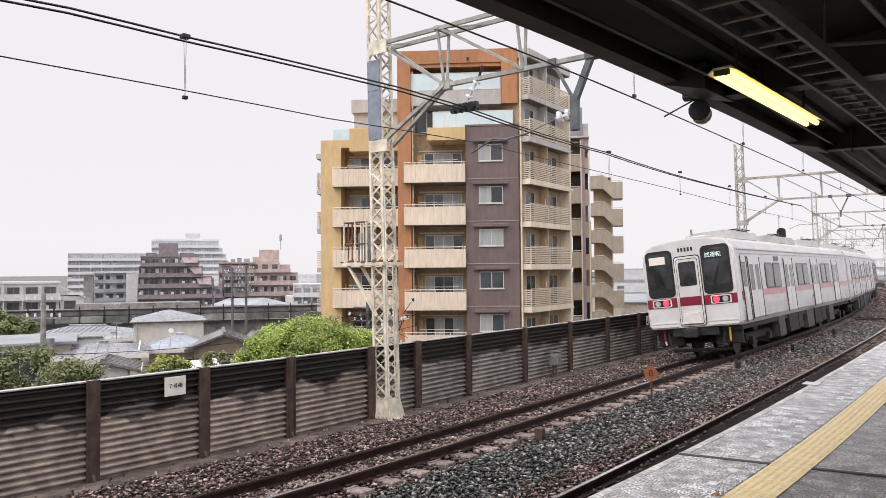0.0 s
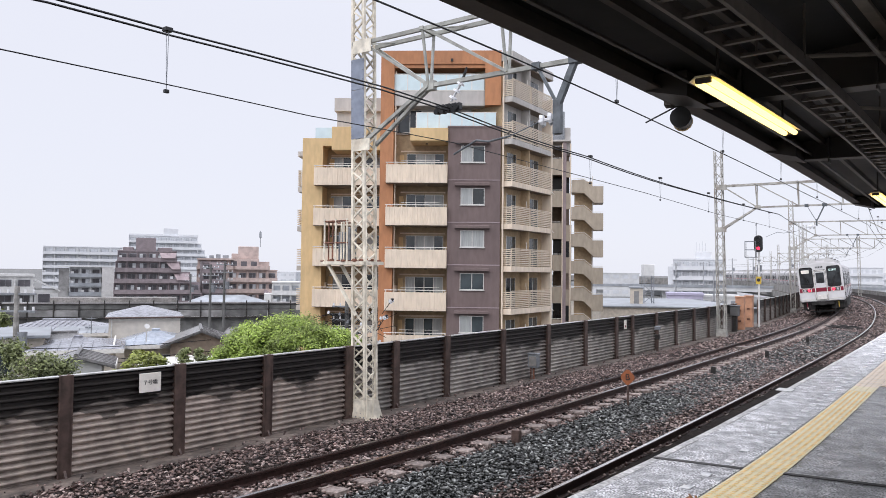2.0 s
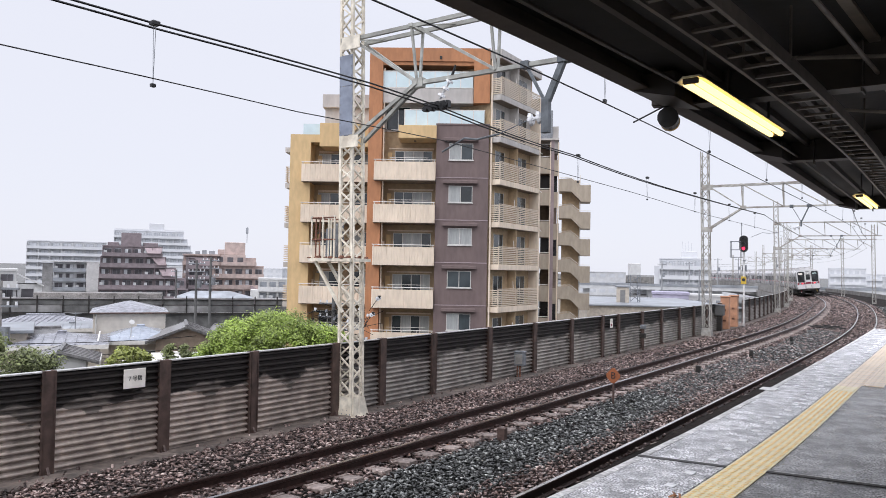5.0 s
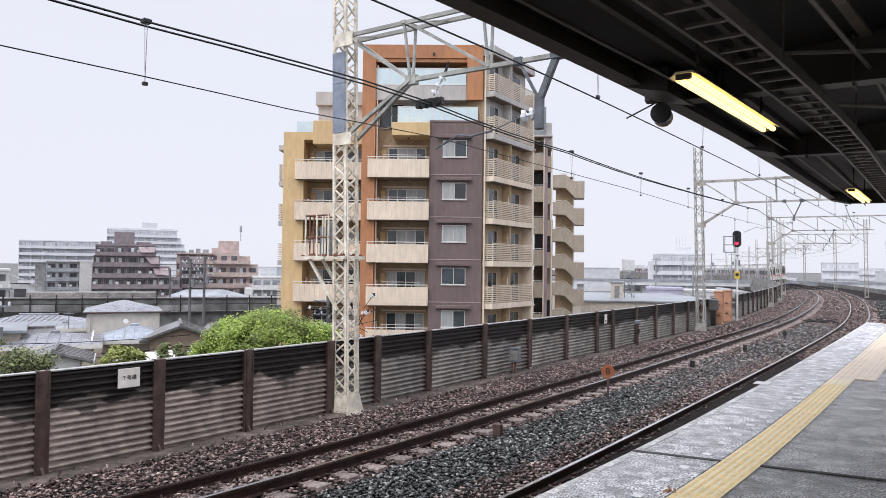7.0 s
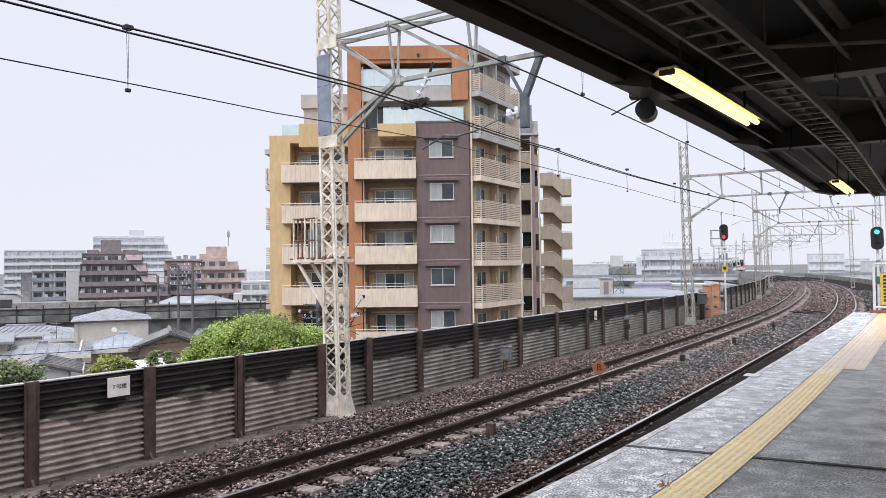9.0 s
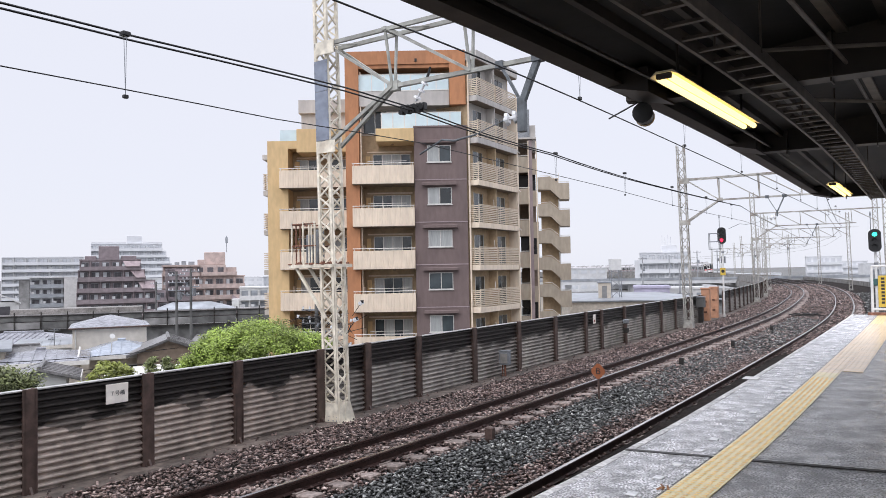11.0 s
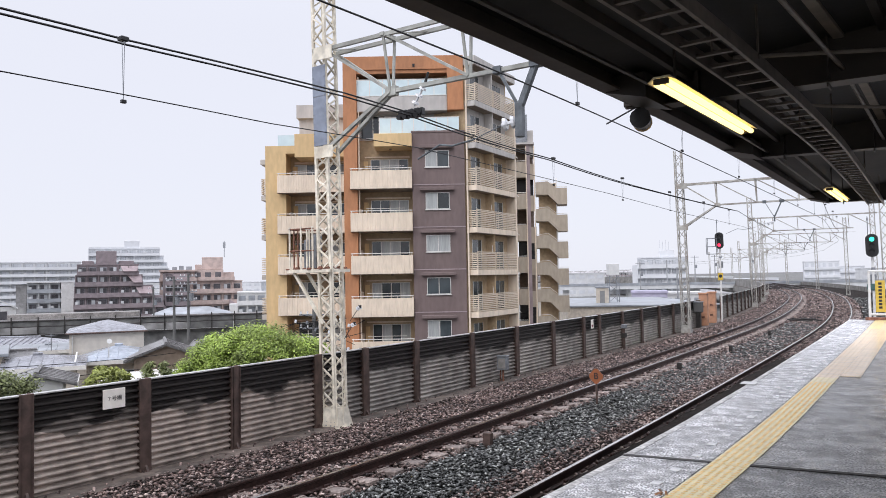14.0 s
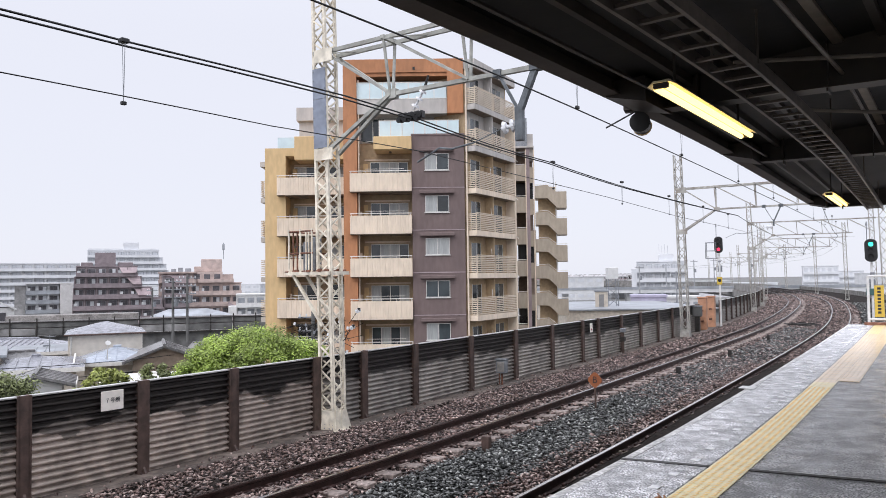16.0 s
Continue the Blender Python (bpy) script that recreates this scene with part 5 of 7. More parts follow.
for s, o in ((43.3, 8.2), (45.8, 8.2)):
    ca = thing("relay_case", at(s, o, -0.3), "rust-orange steel relay case beside the track", "relay case", "relay cases")
    part("body", MB().box(-0.22, 0.22, -0.22, 0.22, 0.05, 1.85, c=0.03), M["case_orange"], ca)
    part("lid", MB().box(-0.25, 0.25, -0.25, 0.25, 1.85, 1.93, c=0.02), M["case_orange"], ca)
    part("plinth", MB().box(-0.26, 0.26, -0.26, 0.26, -0.05, 0.05), M["concrete"], ca)
    for z in (0.5, 1.1):
        part("latch", MB().box(-0.08, 0.08, -0.25, -0.22, z, z + 0.1), M["rust"], ca)
dc = thing("trackside_cabinet", at(41.4, 8.1, -0.3), "dark grey trackside cabinet on a stand beside the relay cases", "cabinet")
part("stand", MB().box(-0.12, 0.12, -0.12, 0.12, 0, 0.9, c=0.02), M["soot"], dc)
part("body", MB().box(-0.22, 0.22, -0.2, 0.2, 0.9, 1.45, c=0.03), M["road_dark"], dc)
part("lid", MB().box(-0.25, 0.25, -0.23, 0.23, 1.45, 1.5, c=0.01), M["galv"], dc)
jb = thing("junction_box", at(18.35, 8.05, -0.3), "weathered grey junction box on a post by the barrier", "junction box")
part("stand", MB().bar((0, 0, 0), (0, 0, 0.55), 0.03).bar((-0.12, 0.05, 0), (-0.12, 0.05, 0.5), 0.02), M["rust"], jb)
part("case", MB().box(-0.15, 0.15, -0.08, 0.08, 0.4, 0.78, c=0.015), M["galv"], jb)
part("case_lid", MB().box(-0.165, 0.165, -0.095, 0.095, 0.78, 0.82, c=0.01), M["galv"], jb)
part("case_door", MB().box(-0.11, 0.11, -0.092, -0.081, 0.45, 0.73, c=0.005), M["concrete"], jb)
tp = thing("trackside_telephone", at(28.3, 7.95, -0.3), "small dark post with a grey box beside the barrier", "trackside post")
part("post", MB().bar((0, 0, 0), (0, 0, 0.95), 0.05, 8), M["post"], tp)
part("box", MB().box(-0.10, 0.10, -0.08, 0.08, 0.92, 1.08, c=0.02), M["galv"], tp)
part("lower_box", MB().box(-0.09, 0.09, -0.08, 0.08, 0.55, 0.75, c=0.02), M["soot"], tp)
stk = thing("stake", at(10.46, 3.96, -0.25), "short rusty steel stake in the ballast", "stake")
part("stake_body", MB().box(-0.07, 0.07, -0.05, 0.05, 0, 0.42, c=0.012), M["post"], stk)
for s, o in ((27.5, 3.7), (21.6, 3.9), (35, 3.6)):
    st2 = thing("stake", at(s, o, -0.25), "short dark steel stake in the ballast", "stake", "stakes between the tracks")
    part("stake_body", MB().box(-0.06, 0.06, -0.05, 0.05, 0, 0.42, c=0.012), M["soot"], st2)
ds_ = thing("marker_disc", at(15.0, 3.83, -0.2, rz=8), "orange diamond track marker on a dark stake", "track marker")
part("stake_body", MB().box(-0.02, 0.02, -0.015, 0.015, 0, 0.80), M["post"], ds_)
part("diamond", MB().prism([(-0.03, 0.62), (0.03, 0.62), (0.15, 0.75), (0.15, 0.82), (0.03, 0.95), (-0.03, 0.95), (-0.15, 0.82), (-0.15, 0.75)], -0.035, -0.020), M["disc_orange"], ds_, "orange diamond plate")


def letters(text, size, mat, parent, m, extrude=0.002):
    cu = bpy.data.curves.new("writing", "FONT")
    cu.body, cu.size, cu.align_x, cu.align_y, cu.extrude = text, size, "CENTER", "CENTER", extrude
    cu.materials.append(mat)
    tmp = bpy.data.objects.new("writing", cu)
    scene.collection.objects.link(tmp)
    me = bpy.data.meshes.new_from_object(tmp.evaluated_get(bpy.context.evaluated_depsgraph_get()))
    bpy.data.objects.remove(tmp)
    ob = new("writing", me)
    ob.parent = parent
    ob.matrix_basis = m
    return ob


letters("B", 0.20, M["ink"], ds_, pose(0, -0.04, 0.785, 90, 0, 0))
ws = thing("bridge_sign", wall_pose(5.6, 6.4)[0], "white sign plate with black characters fixed to the barrier", "sign")
part("plate", MB().box(0.085, 0.095, -0.185, 0.185, 0.86, 1.17, c=0.004), M["sign_white"], ws)
letters("７号橋", 0.085, M["ink"], ws, pose(0.098, 0.0, 1.015, 90, 0, 90))
w2 = thing("wall_notice", wall_pose(25.4, 26.1)[0], "small white plate with red mark on the barrier", "sign")
part("plate", MB().box(0.085, 0.095, -0.12, 0.12, 0.78, 1.12, c=0.004), M["sign_white"], w2)
part("mark", MB().box(0.095, 0.098, -0.05, 0.05, 0.85, 0.92), M["maroon"], w2)
tr1 = thing("cable_trough_lid", at(30.5, 5.2, -0.10), "pale wet plate lying between the rails", "cover plate")
part("lid", MB().box(-0.28, 0.28, -0.16, 0.16, 0.03, 0.09, c=0.01), M["sleeper"], tr1)
deb = thing("timber_pile", at(46.5, 3.3, -0.15), "dark pile of old timbers and rods in the ballast", "timber pile")
for k in range(8):
    part("timber", MB().box(-0.8, 0.6, -0.04, 0.04, 0.02 + 0.05 * (k % 3), 0.08 + 0.05 * (k % 3), c=0.015), M["soot"], deb, m=pose(0.1 * k - 0.3, 0.2 * k - 0.5, 0, 0, (k * 29 % 17) - 8, k * 47 % 120 - 60))

# ---- end-of-platform fence with its notice ----
fe = thing("end_fence", at(28.3, -0.62, PZ), "white tubular fence at the platform end with a yellow notice", "fence")
for x in (0.04, 0.62, 1.25, 1.9):
    part("post", MB().bar((x, 0, 0), (x, 0, 1.66), 0.045, 8), M["white_paint"], fe)
for z in (0.2, 1.66):
    part("rail", MB().bar((0.04, 0, z), (2.4, 0, z), 0.042, 8), M["white_paint"], fe)
for k in range(12):
    part("bar", MB().bar((0.72 + k * 0.12, 0, 0.2), (0.72 + k * 0.12, 0, 1.66), 0.012), M["white_paint"], fe)
nt = part("notice", MB().box(0.22, 0.50, -0.055, -0.040, 0.28, 1.34, c=0.005), M["sign_yellow"], fe, "tall yellow notice with black writing")
for k in range(8):
    part("writing_bar", MB().box(0.31, 0.41, -0.0585, -0.0555, 1.20 - k * 0.115, 1.275 - k * 0.115), M["ink"], nt)
part("footing", MB().box(-0.1, 2.6, -0.12, 0.12, 0, 0.10, c=0.015), M["rust"], fe, "brown timber footing")

# ---- the apartment block ----
STOREY = 2.84
apt = thing("apartment_building", pose(0, 0, 0), "ten-storey apartment block in cream, ochre, orange and dull purple with balconies", "apartment building")


def slab(name, x0, x1, y0, y1, z0, z1, mat, label="", c=0.0, parent=apt, m=None):
    return part(name, MB().box(x0, x1, y0, y1, z0, z1, c=c), mat, parent, label, m)


def window(x0, x1, z0, z1, y, panes=2, parent=apt, curtains=(), m=None, proud=0.05):
    """A sliding window facing -y: frame, panes, and curtains behind some panes."""
    t = 0.045
    ring = [(x0, z0), (x1, z0), (x1, z1), (x0, z1), (x0 + t, z0 + t), (x1 - t, z0 + t), (x1 - t, z1 - t), (x0 + t, z1 - t)]
    vs = [(a, y - proud, b) for a, b in ring] + [(a, y + 0.02, b) for a, b in ring]
    fs = []
    for i in range(4):
        j = (i + 1) % 4
        fs += [(i, j, 4 + j, 4 + i), (8 + i, 12 + i, 12 + j, 8 + j), (i, 8 + i, 8 + j, j), (4 + i, 4 + j, 12 + j, 12 + i)]
    win = part("window", MB().add(vs, fs), M["alu"], parent, m=m)
    w = (x1 - x0) / panes
    for i in range(1, panes):
        part("mullion", MB().box(x0 + i * w - 0.025, x0 + i * w + 0.025, y - proud * 0.8, y + 0.02, z0 + t, z1 - t), M["alu"], win)
    for i in range(panes):
        part("pane", MB().box(x0 + i * w + 0.03, x0 + (i + 1) * w - 0.03, y - 0.018, y - 0.008, z0 + t, z1 - t), M["curtain"] if i in curtains else M["win"], win,
             "pane with pale curtain behind" if i in curtains else "")
    return win


def balcony(x0, x1, y_front, y_back, rail_z, k, flip=False):
    """Solid ribbed parapet with a pale handrail, a floor slab, and side cheeks."""
    bal = part("balcony", MB().box(x0, x1, y_front, y_back, rail_z - 1.36, rail_z - 1.22), M["tan"], apt)
    n = int((x1 - x0) / 0.17)
    front = []
    for i in range(n):
        x = x0 + i * (x1 - x0) / n
        front += [(x, y_front - 0.018), (x + 0.10, y_front - 0.018), (x + 0.11, y_front - 0.004), (x + 0.155, y_front - 0.004)]
    poly = front + [(x1, y_front - 0.018), (x1, y_front + 0.10), (x0, y_front + 0.10)]
    part("parapet", MB().prism(poly, rail_z - 1.36, rail_z - 0.14, axis="z"), M["tan"], bal, "cream ribbed parapet")
    for x in (x0, x1 - 0.10):
        part("cheek", MB().box(x, x + 0.10, y_front + 0.10, y_back, rail_z - 1.36, rail_z - 0.14), M["tan"], bal)
    hr = MB().bar((x0, y_front + 0.03, rail_z), (x1, y_front + 0.03, rail_z), 0.028)
    hr.bar((x0, y_front + 0.03, rail_z), (x0, y_back, rail_z), 0.028)
    for i in range(5):
        x = x0 + 0.08 + i * (x1 - x0 - 0.16) / 4
        hr.bar((x, y_front + 0.03, rail_z - 0.15), (x, y_front + 0.03, rail_z), 0.018)
    part("handrail", hr, M["rail_white"], bal, "white handrail")
    # dark sheet under the cream slab, painted with the underside's shade
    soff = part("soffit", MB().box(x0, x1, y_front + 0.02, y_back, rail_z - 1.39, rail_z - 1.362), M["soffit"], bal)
    # laundry pole and wall unit
    rnd = random.Random(int(k * 17 + x0 * 3))
    if rnd.random() < 0.8:
        part("laundry_pole", MB().bar((x0 + 1.0, y_front + 0.35, rail_z + 0.18), (x1 - 0.5, y_front + 0.35, rail_z + 0.18), 0.016).bar((x0 + 1.4, y_front + 0.35, rail_z - 0.2), (x0 + 1.4, y_front + 0.35, rail_z + 0.2), 0.014), M["rail_white"], bal)
    part("air_conditioner", MB().box(x0 + 0.25, x0 + 0.62, y_back - 0.4, y_back - 0.1, rail_z - 0.3, rail_z + 0.28, c=0.02), M["tan"], bal)
    part("wall_fitting", MB().box(x0 + 0.72, x0 + 1.02, y_back - 0.12, y_back - 0.02, rail_z - 0.9, rail_z + 0.75, c=0.01), M["ochre"], bal)
    part("lintel", MB().box(x0 + 0.8, x1 - 0.2, y_back - 0.06, y_back - 0.004, rail_z + 0.98, rail_z + 1.08), M["tan"], bal)
    part("ceiling_light", MB().bar(((x0 + x1) / 2 + 0.6, (y_front + y_back) / 2, rail_z + 1.36), ((x0 + x1) / 2 + 0.6, (y_front + y_back) / 2, rail_z + 1.45), 0.09, 8), M["soffit"], bal)
    return bal


Y0 = 49.0
TOP_RAIL = 10.1
# purple bay
slab("purple_bay", -2.02, 1.50, Y0, Y0 + 6, GROUND, 12.50, M["purple"], "dull purple rendered wall")
slab("roof_cap", -2.06, 1.54, Y0 - 0.04, Y0 + 6, 12.50, 12.62, M["purple"])
for k in range(7):
    z = TOP_RAIL - STOREY * k
    if z < -6:
        break
    slab("string_course", -2.02, 1.50, Y0 - 0.03, Y0, z - 1.15, z - 1.09, M["mauve_roof"], "thin paler string course")
    window(-1.15, 0.45, z + 0.06, z + 1.18, Y0, 2, curtains=((0,), (0,), (0, 1), (), (0,), (1,), ())[k])
    slab("awning", -1.52, 0.78, Y0 - 0.35, Y0, z + 1.30, z + 1.52, M["purple"], "projecting purple lintel hood", c=0.03)
    slab("sill", -1.20, 0.50, Y0 - 0.09, Y0, z + 0.0, z + 0.06, M["alu"])
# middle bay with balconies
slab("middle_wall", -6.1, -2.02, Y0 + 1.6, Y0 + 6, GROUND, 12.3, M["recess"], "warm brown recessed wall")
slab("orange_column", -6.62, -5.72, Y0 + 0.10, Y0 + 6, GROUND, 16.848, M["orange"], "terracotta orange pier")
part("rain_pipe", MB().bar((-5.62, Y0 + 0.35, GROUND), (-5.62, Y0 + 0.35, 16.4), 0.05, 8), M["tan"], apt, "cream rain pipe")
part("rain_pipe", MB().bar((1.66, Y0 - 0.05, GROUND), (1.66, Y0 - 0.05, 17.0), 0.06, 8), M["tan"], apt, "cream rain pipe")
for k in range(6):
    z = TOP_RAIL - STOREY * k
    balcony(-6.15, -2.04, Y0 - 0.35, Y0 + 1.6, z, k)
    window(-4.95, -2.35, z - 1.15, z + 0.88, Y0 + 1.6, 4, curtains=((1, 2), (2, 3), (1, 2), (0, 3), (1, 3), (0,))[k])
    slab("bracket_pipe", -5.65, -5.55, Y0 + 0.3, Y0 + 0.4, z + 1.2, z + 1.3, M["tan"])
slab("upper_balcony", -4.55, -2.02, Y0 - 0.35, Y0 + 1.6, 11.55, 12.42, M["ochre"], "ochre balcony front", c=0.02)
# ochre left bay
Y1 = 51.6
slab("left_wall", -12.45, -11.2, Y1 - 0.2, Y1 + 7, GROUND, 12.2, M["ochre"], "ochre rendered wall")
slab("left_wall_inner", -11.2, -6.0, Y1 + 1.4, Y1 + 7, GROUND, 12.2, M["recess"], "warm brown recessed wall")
slab("left_top", -11.2, -6.6, Y1 - 0.2, Y1 + 1.4, 11.65, 12.2, M["ochre"])
slab("left_pier", -11.2, -11.0, Y1 - 0.2, Y1 + 1.4, GROUND, 11.65, M["ochre"])
slab("left_block", -10.3, -6.62, Y1 - 0.6, Y1 + 3, 11.3, 12.95, M["ochre"], "ochre upper balcony block", c=0.02)
slab("left_glass", -11.55, -10.3, Y1 - 0.2, Y1 - 0.15, 12.2, 12.95, M["frost"], "frosted glass screen")
slab("left_eave", -12.95, -12.45, Y1 + 0.4, Y1 + 3, 11.0, 11.35, M["grey_wall"])
slab("back_block", -10.35, -6.62, Y1 + 1.5, Y1 + 6, 12.95, 14.6, M["grey_wall"], "grey upper storey")
slab("back_block_eave", -10.5, -6.62, Y1 + 1.2, Y1 + 6, 14.45, 15.4, M["grey_wall"])
for k in range(6):
    z = TOP_RAIL + 0.08 - STOREY * k
    balcony(-11.5, -6.6, Y1 - 0.75, Y1 + 1.4, z, k + 10)
    window(-10.7, -9.0, z - 1.15, z + 0.9, Y1 + 1.4, 2, curtains=((0,), (0,), (1,), (0,), (), (1,))[k])
    window(-8.2, -6.8, z - 1.15, z + 0.9, Y1 + 1.4, 2, curtains=((1,), (), (0,), (1,), (0,), ())[k])
    sb = part("side_balcony", MB().box(-13.0, -12.45, Y1 + 0.8, Y1 + 3.4, z - 1.7, z - 1.35), M["grey_wall"], apt)
    lou = MB()
    for i in range(9):
        lou.box(-13.0, -12.45, Y1 + 0.8, Y1 + 0.85, z - 1.25 + i * 0.13, z - 1.19 + i * 0.13)
        lou.box(-13.0, -12.96, Y1 + 0.85, Y1 + 3.4, z - 1.25 + i * 0.13, z - 1.19 + i * 0.13)
    tagged(part("louvre_rail", lou, M["rail_tan"], sb, "cream louvred railing"), kind="stuff")
# upper storeys above the middle and purple bays
slab("upper_wall", -5.72, 1.2, Y0 + 1.5, Y0 + 8, 12.3, 17.0, M["grey_wall"], "pale grey upper wall")
slab("orange_head", -6.62, 1.50, Y0 + 0.10, Y0 + 8, 16.85, 17.75, M["orange"], "terracotta orange parapet band")
slab("orange_side", 0.42, 1.50, Y0 + 0.10, Y0 + 6, 14.05, 16.85, M["orange"], "terracotta orange pier")
slab("top_soffit", -5.72, 0.42, Y0 + 0.2, Y0 + 1.5, 16.6, 16.84, M["orange"])
for z0, x0, x1, yf in ((14.05, -5.7, 0.40, Y0 + 0.3), (11.42, -4.2, 1.2, Y0 + 0.2)):
    slab("balcony_floor", x0, x1, yf, Y0 + 2.2, z0 + (0.0 if z0 > 13 else 0.32), z0 + 1.02, M["grey_wall"], "pale grey balcony front", c=0.01)
    gl = part("glass_rail", MB().box(x0, x1, yf - 0.02, yf + 0.03, z0 + 1.02, z0 + 1.07).box(x0, x1, yf - 0.02, yf + 0.03, z0 + 2.12, z0 + 2.17), M["rail_white"], apt)
    n = 7
    for i in range(n):
        w = (x1 - x0) / n
        part("glass_panel", MB().box(x0 + i * w + 0.03, x0 + (i + 1) * w - 0.03, yf - 0.005, yf + 0.015, z0 + 1.07, z0 + 2.12), M["frost"], gl, "frosted glass panel")
        part("rail_post", MB().box(x0 + i * w - 0.03, x0 + i * w + 0.03, yf - 0.03, yf + 0.03, z0 + 1.02, z0 + 2.17), M["rail_white"], gl)
window(-4.7, -2.4, 14.9, 16.55, Y0 + 1.5, 2, curtains=(0, 1))
window(-2.0, 0.0, 14.9, 16.55, Y0 + 1.5, 2, curtains=(0, 1))
window(-5.6, -3.9, 12.4, 14.0, Y0 + 1.5, 2)
slab("wall_light", -1.9, -1.75, Y0 + 0.05, Y0 + 0.1, 17.0, 17.2, M["black"])
rt = MB()
for k in range(8):
    x = -4.4 + k * 0.62
    rt.bar((x, Y0 + 3, 17.75), (x, Y0 + 3, 18.5), 0.02)
rt.bar((-4.4, Y0 + 3, 18.5), (-0.06, Y0 + 3, 18.5), 0.02).bar((-4.4, Y0 + 3, 18.15), (-0.06, Y0 + 3, 18.15), 0.015)
part("roof_rail", rt, M["galv"], apt, "thin roof railing")

# the long side, turned along the railway: local +y runs away from the camera
SIDE = pose(1.52, Y0 + 0.05, 0, 0, 0, -30) @ Matrix.Diagonal((0.6, 0.8, 1, 1))
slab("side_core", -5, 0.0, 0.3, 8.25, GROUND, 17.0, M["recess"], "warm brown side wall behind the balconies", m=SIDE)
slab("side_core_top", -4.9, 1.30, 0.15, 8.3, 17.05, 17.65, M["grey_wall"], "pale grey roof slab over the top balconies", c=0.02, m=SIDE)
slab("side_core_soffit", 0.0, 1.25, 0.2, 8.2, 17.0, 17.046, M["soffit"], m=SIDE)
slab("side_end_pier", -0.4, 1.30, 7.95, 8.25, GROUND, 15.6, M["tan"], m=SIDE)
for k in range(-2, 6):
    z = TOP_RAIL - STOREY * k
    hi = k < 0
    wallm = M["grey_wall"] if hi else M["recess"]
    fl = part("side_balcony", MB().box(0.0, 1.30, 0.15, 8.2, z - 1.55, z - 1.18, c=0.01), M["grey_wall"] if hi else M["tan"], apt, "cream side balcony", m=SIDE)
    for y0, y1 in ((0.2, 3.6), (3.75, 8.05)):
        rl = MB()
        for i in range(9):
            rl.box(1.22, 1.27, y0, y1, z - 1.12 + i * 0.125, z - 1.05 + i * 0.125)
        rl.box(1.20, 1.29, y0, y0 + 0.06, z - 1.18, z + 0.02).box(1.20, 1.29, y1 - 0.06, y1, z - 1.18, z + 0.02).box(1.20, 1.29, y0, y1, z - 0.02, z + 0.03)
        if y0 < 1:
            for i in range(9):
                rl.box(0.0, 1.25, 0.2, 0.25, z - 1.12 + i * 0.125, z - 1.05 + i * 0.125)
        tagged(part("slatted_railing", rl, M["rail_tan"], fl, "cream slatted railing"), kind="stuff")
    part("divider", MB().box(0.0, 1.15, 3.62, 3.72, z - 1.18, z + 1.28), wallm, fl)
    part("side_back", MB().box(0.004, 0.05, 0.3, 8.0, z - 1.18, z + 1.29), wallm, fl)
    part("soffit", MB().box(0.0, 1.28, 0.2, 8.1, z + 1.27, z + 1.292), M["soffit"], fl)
    for y0, y1 in ((1.0, 2.6), (5.2, 7.0)):
        part("door_window", MB().box(0.05, 0.075, y0, y1, z - 1.15, z + 0.85), M["win"], fl)
        part("door_frame", MB().box(0.05, 0.10, y0 - 0.05, y0, z - 1.15, z + 0.9).box(0.05, 0.10, y1, y1 + 0.05, z - 1.15, z + 0.9).box(0.05, 0.10, (y0 + y1) / 2 - 0.03, (y0 + y1) / 2 + 0.03, z - 1.15, z + 0.9), M["alu"], fl)
    part("overflow_pipe", MB().bar((1.1, 3.3, z - 0.1), (0.9, 3.5, z + 0.5), 0.03).bar((1.25, 8.1, z - 1.3), (1.75, 7.9, z - 1.5), 0.03), M["rail_white"], fl)
# open corridor wing behind the long side, facing the line of sight
CORR = pose(7.1, 66, 0, 0, 0, -6)
slab("corridor_wall", -3.5, -0.80, 0.0, 4.0, GROUND, 14.6, M["recess"], "warm brown wall beside the corridor", m=CORR)
slab("corridor_end", -0.80, 0.62, 0.0, 2.4, 14.75, 17.3, M["galv"], "grey roof plant housing", m=CORR)
slab("corridor_end", 0.62, 1.15, 0.3, 2.4, 13.6, 15.9, M["grey_wall"], m=CORR)
slab("corridor_roof", -0.85, 1.2, -0.1, 2.4, 14.60, 14.75, M["grey_wall"], m=CORR)
for k in range(7):
    z = 13.02 - 2.87 * k
    cf = part("corridor", MB().box(-0.78, 0.48, 0.0, 0.14, z - 1.42, z, c=0.01), M["stair"], apt, "grey-beige corridor parapet", m=CORR)
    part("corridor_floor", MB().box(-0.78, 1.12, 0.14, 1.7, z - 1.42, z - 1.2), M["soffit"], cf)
    part("corridor_rail", MB().bar((-0.78, 0.07, z + 0.10), (0.48, 0.07, z + 0.10), 0.03), M["rail_white"], cf)
    part("return_parapet", MB().box(0.80, 1.12, 0.10, 0.24, z - 1.62, z - 0.2, c=0.01), M["stair"], cf)
    # backs coloured near-black and dark brown for the shade inside the corridor
    part("corridor_back", MB().box(-0.78 if k < 3 else -0.35, 1.1, 1.7, 1.8, z - 1.2, z + 1.45), M["train_black"] if k % 2 else M["soffit"], cf)
    part("hood", MB().box(-1.0, -0.74, -0.25, 0.0, z - 1.6, z - 0.35, c=0.02), M["tan"], cf)
slab("corridor_pier", 0.48, 0.80, 0.06, 1.7, GROUND, 14.6, M["mauve_roof"], "pinkish rendered pier", m=CORR)
for x in (-0.86, 0.46, 1.17):
    part("rain_pipe", MB().bar((x, -0.08, GROUND), (x, -0.08, 14.4), 0.055, 8), M["tan"], apt, "cream rain pipe", m=CORR)
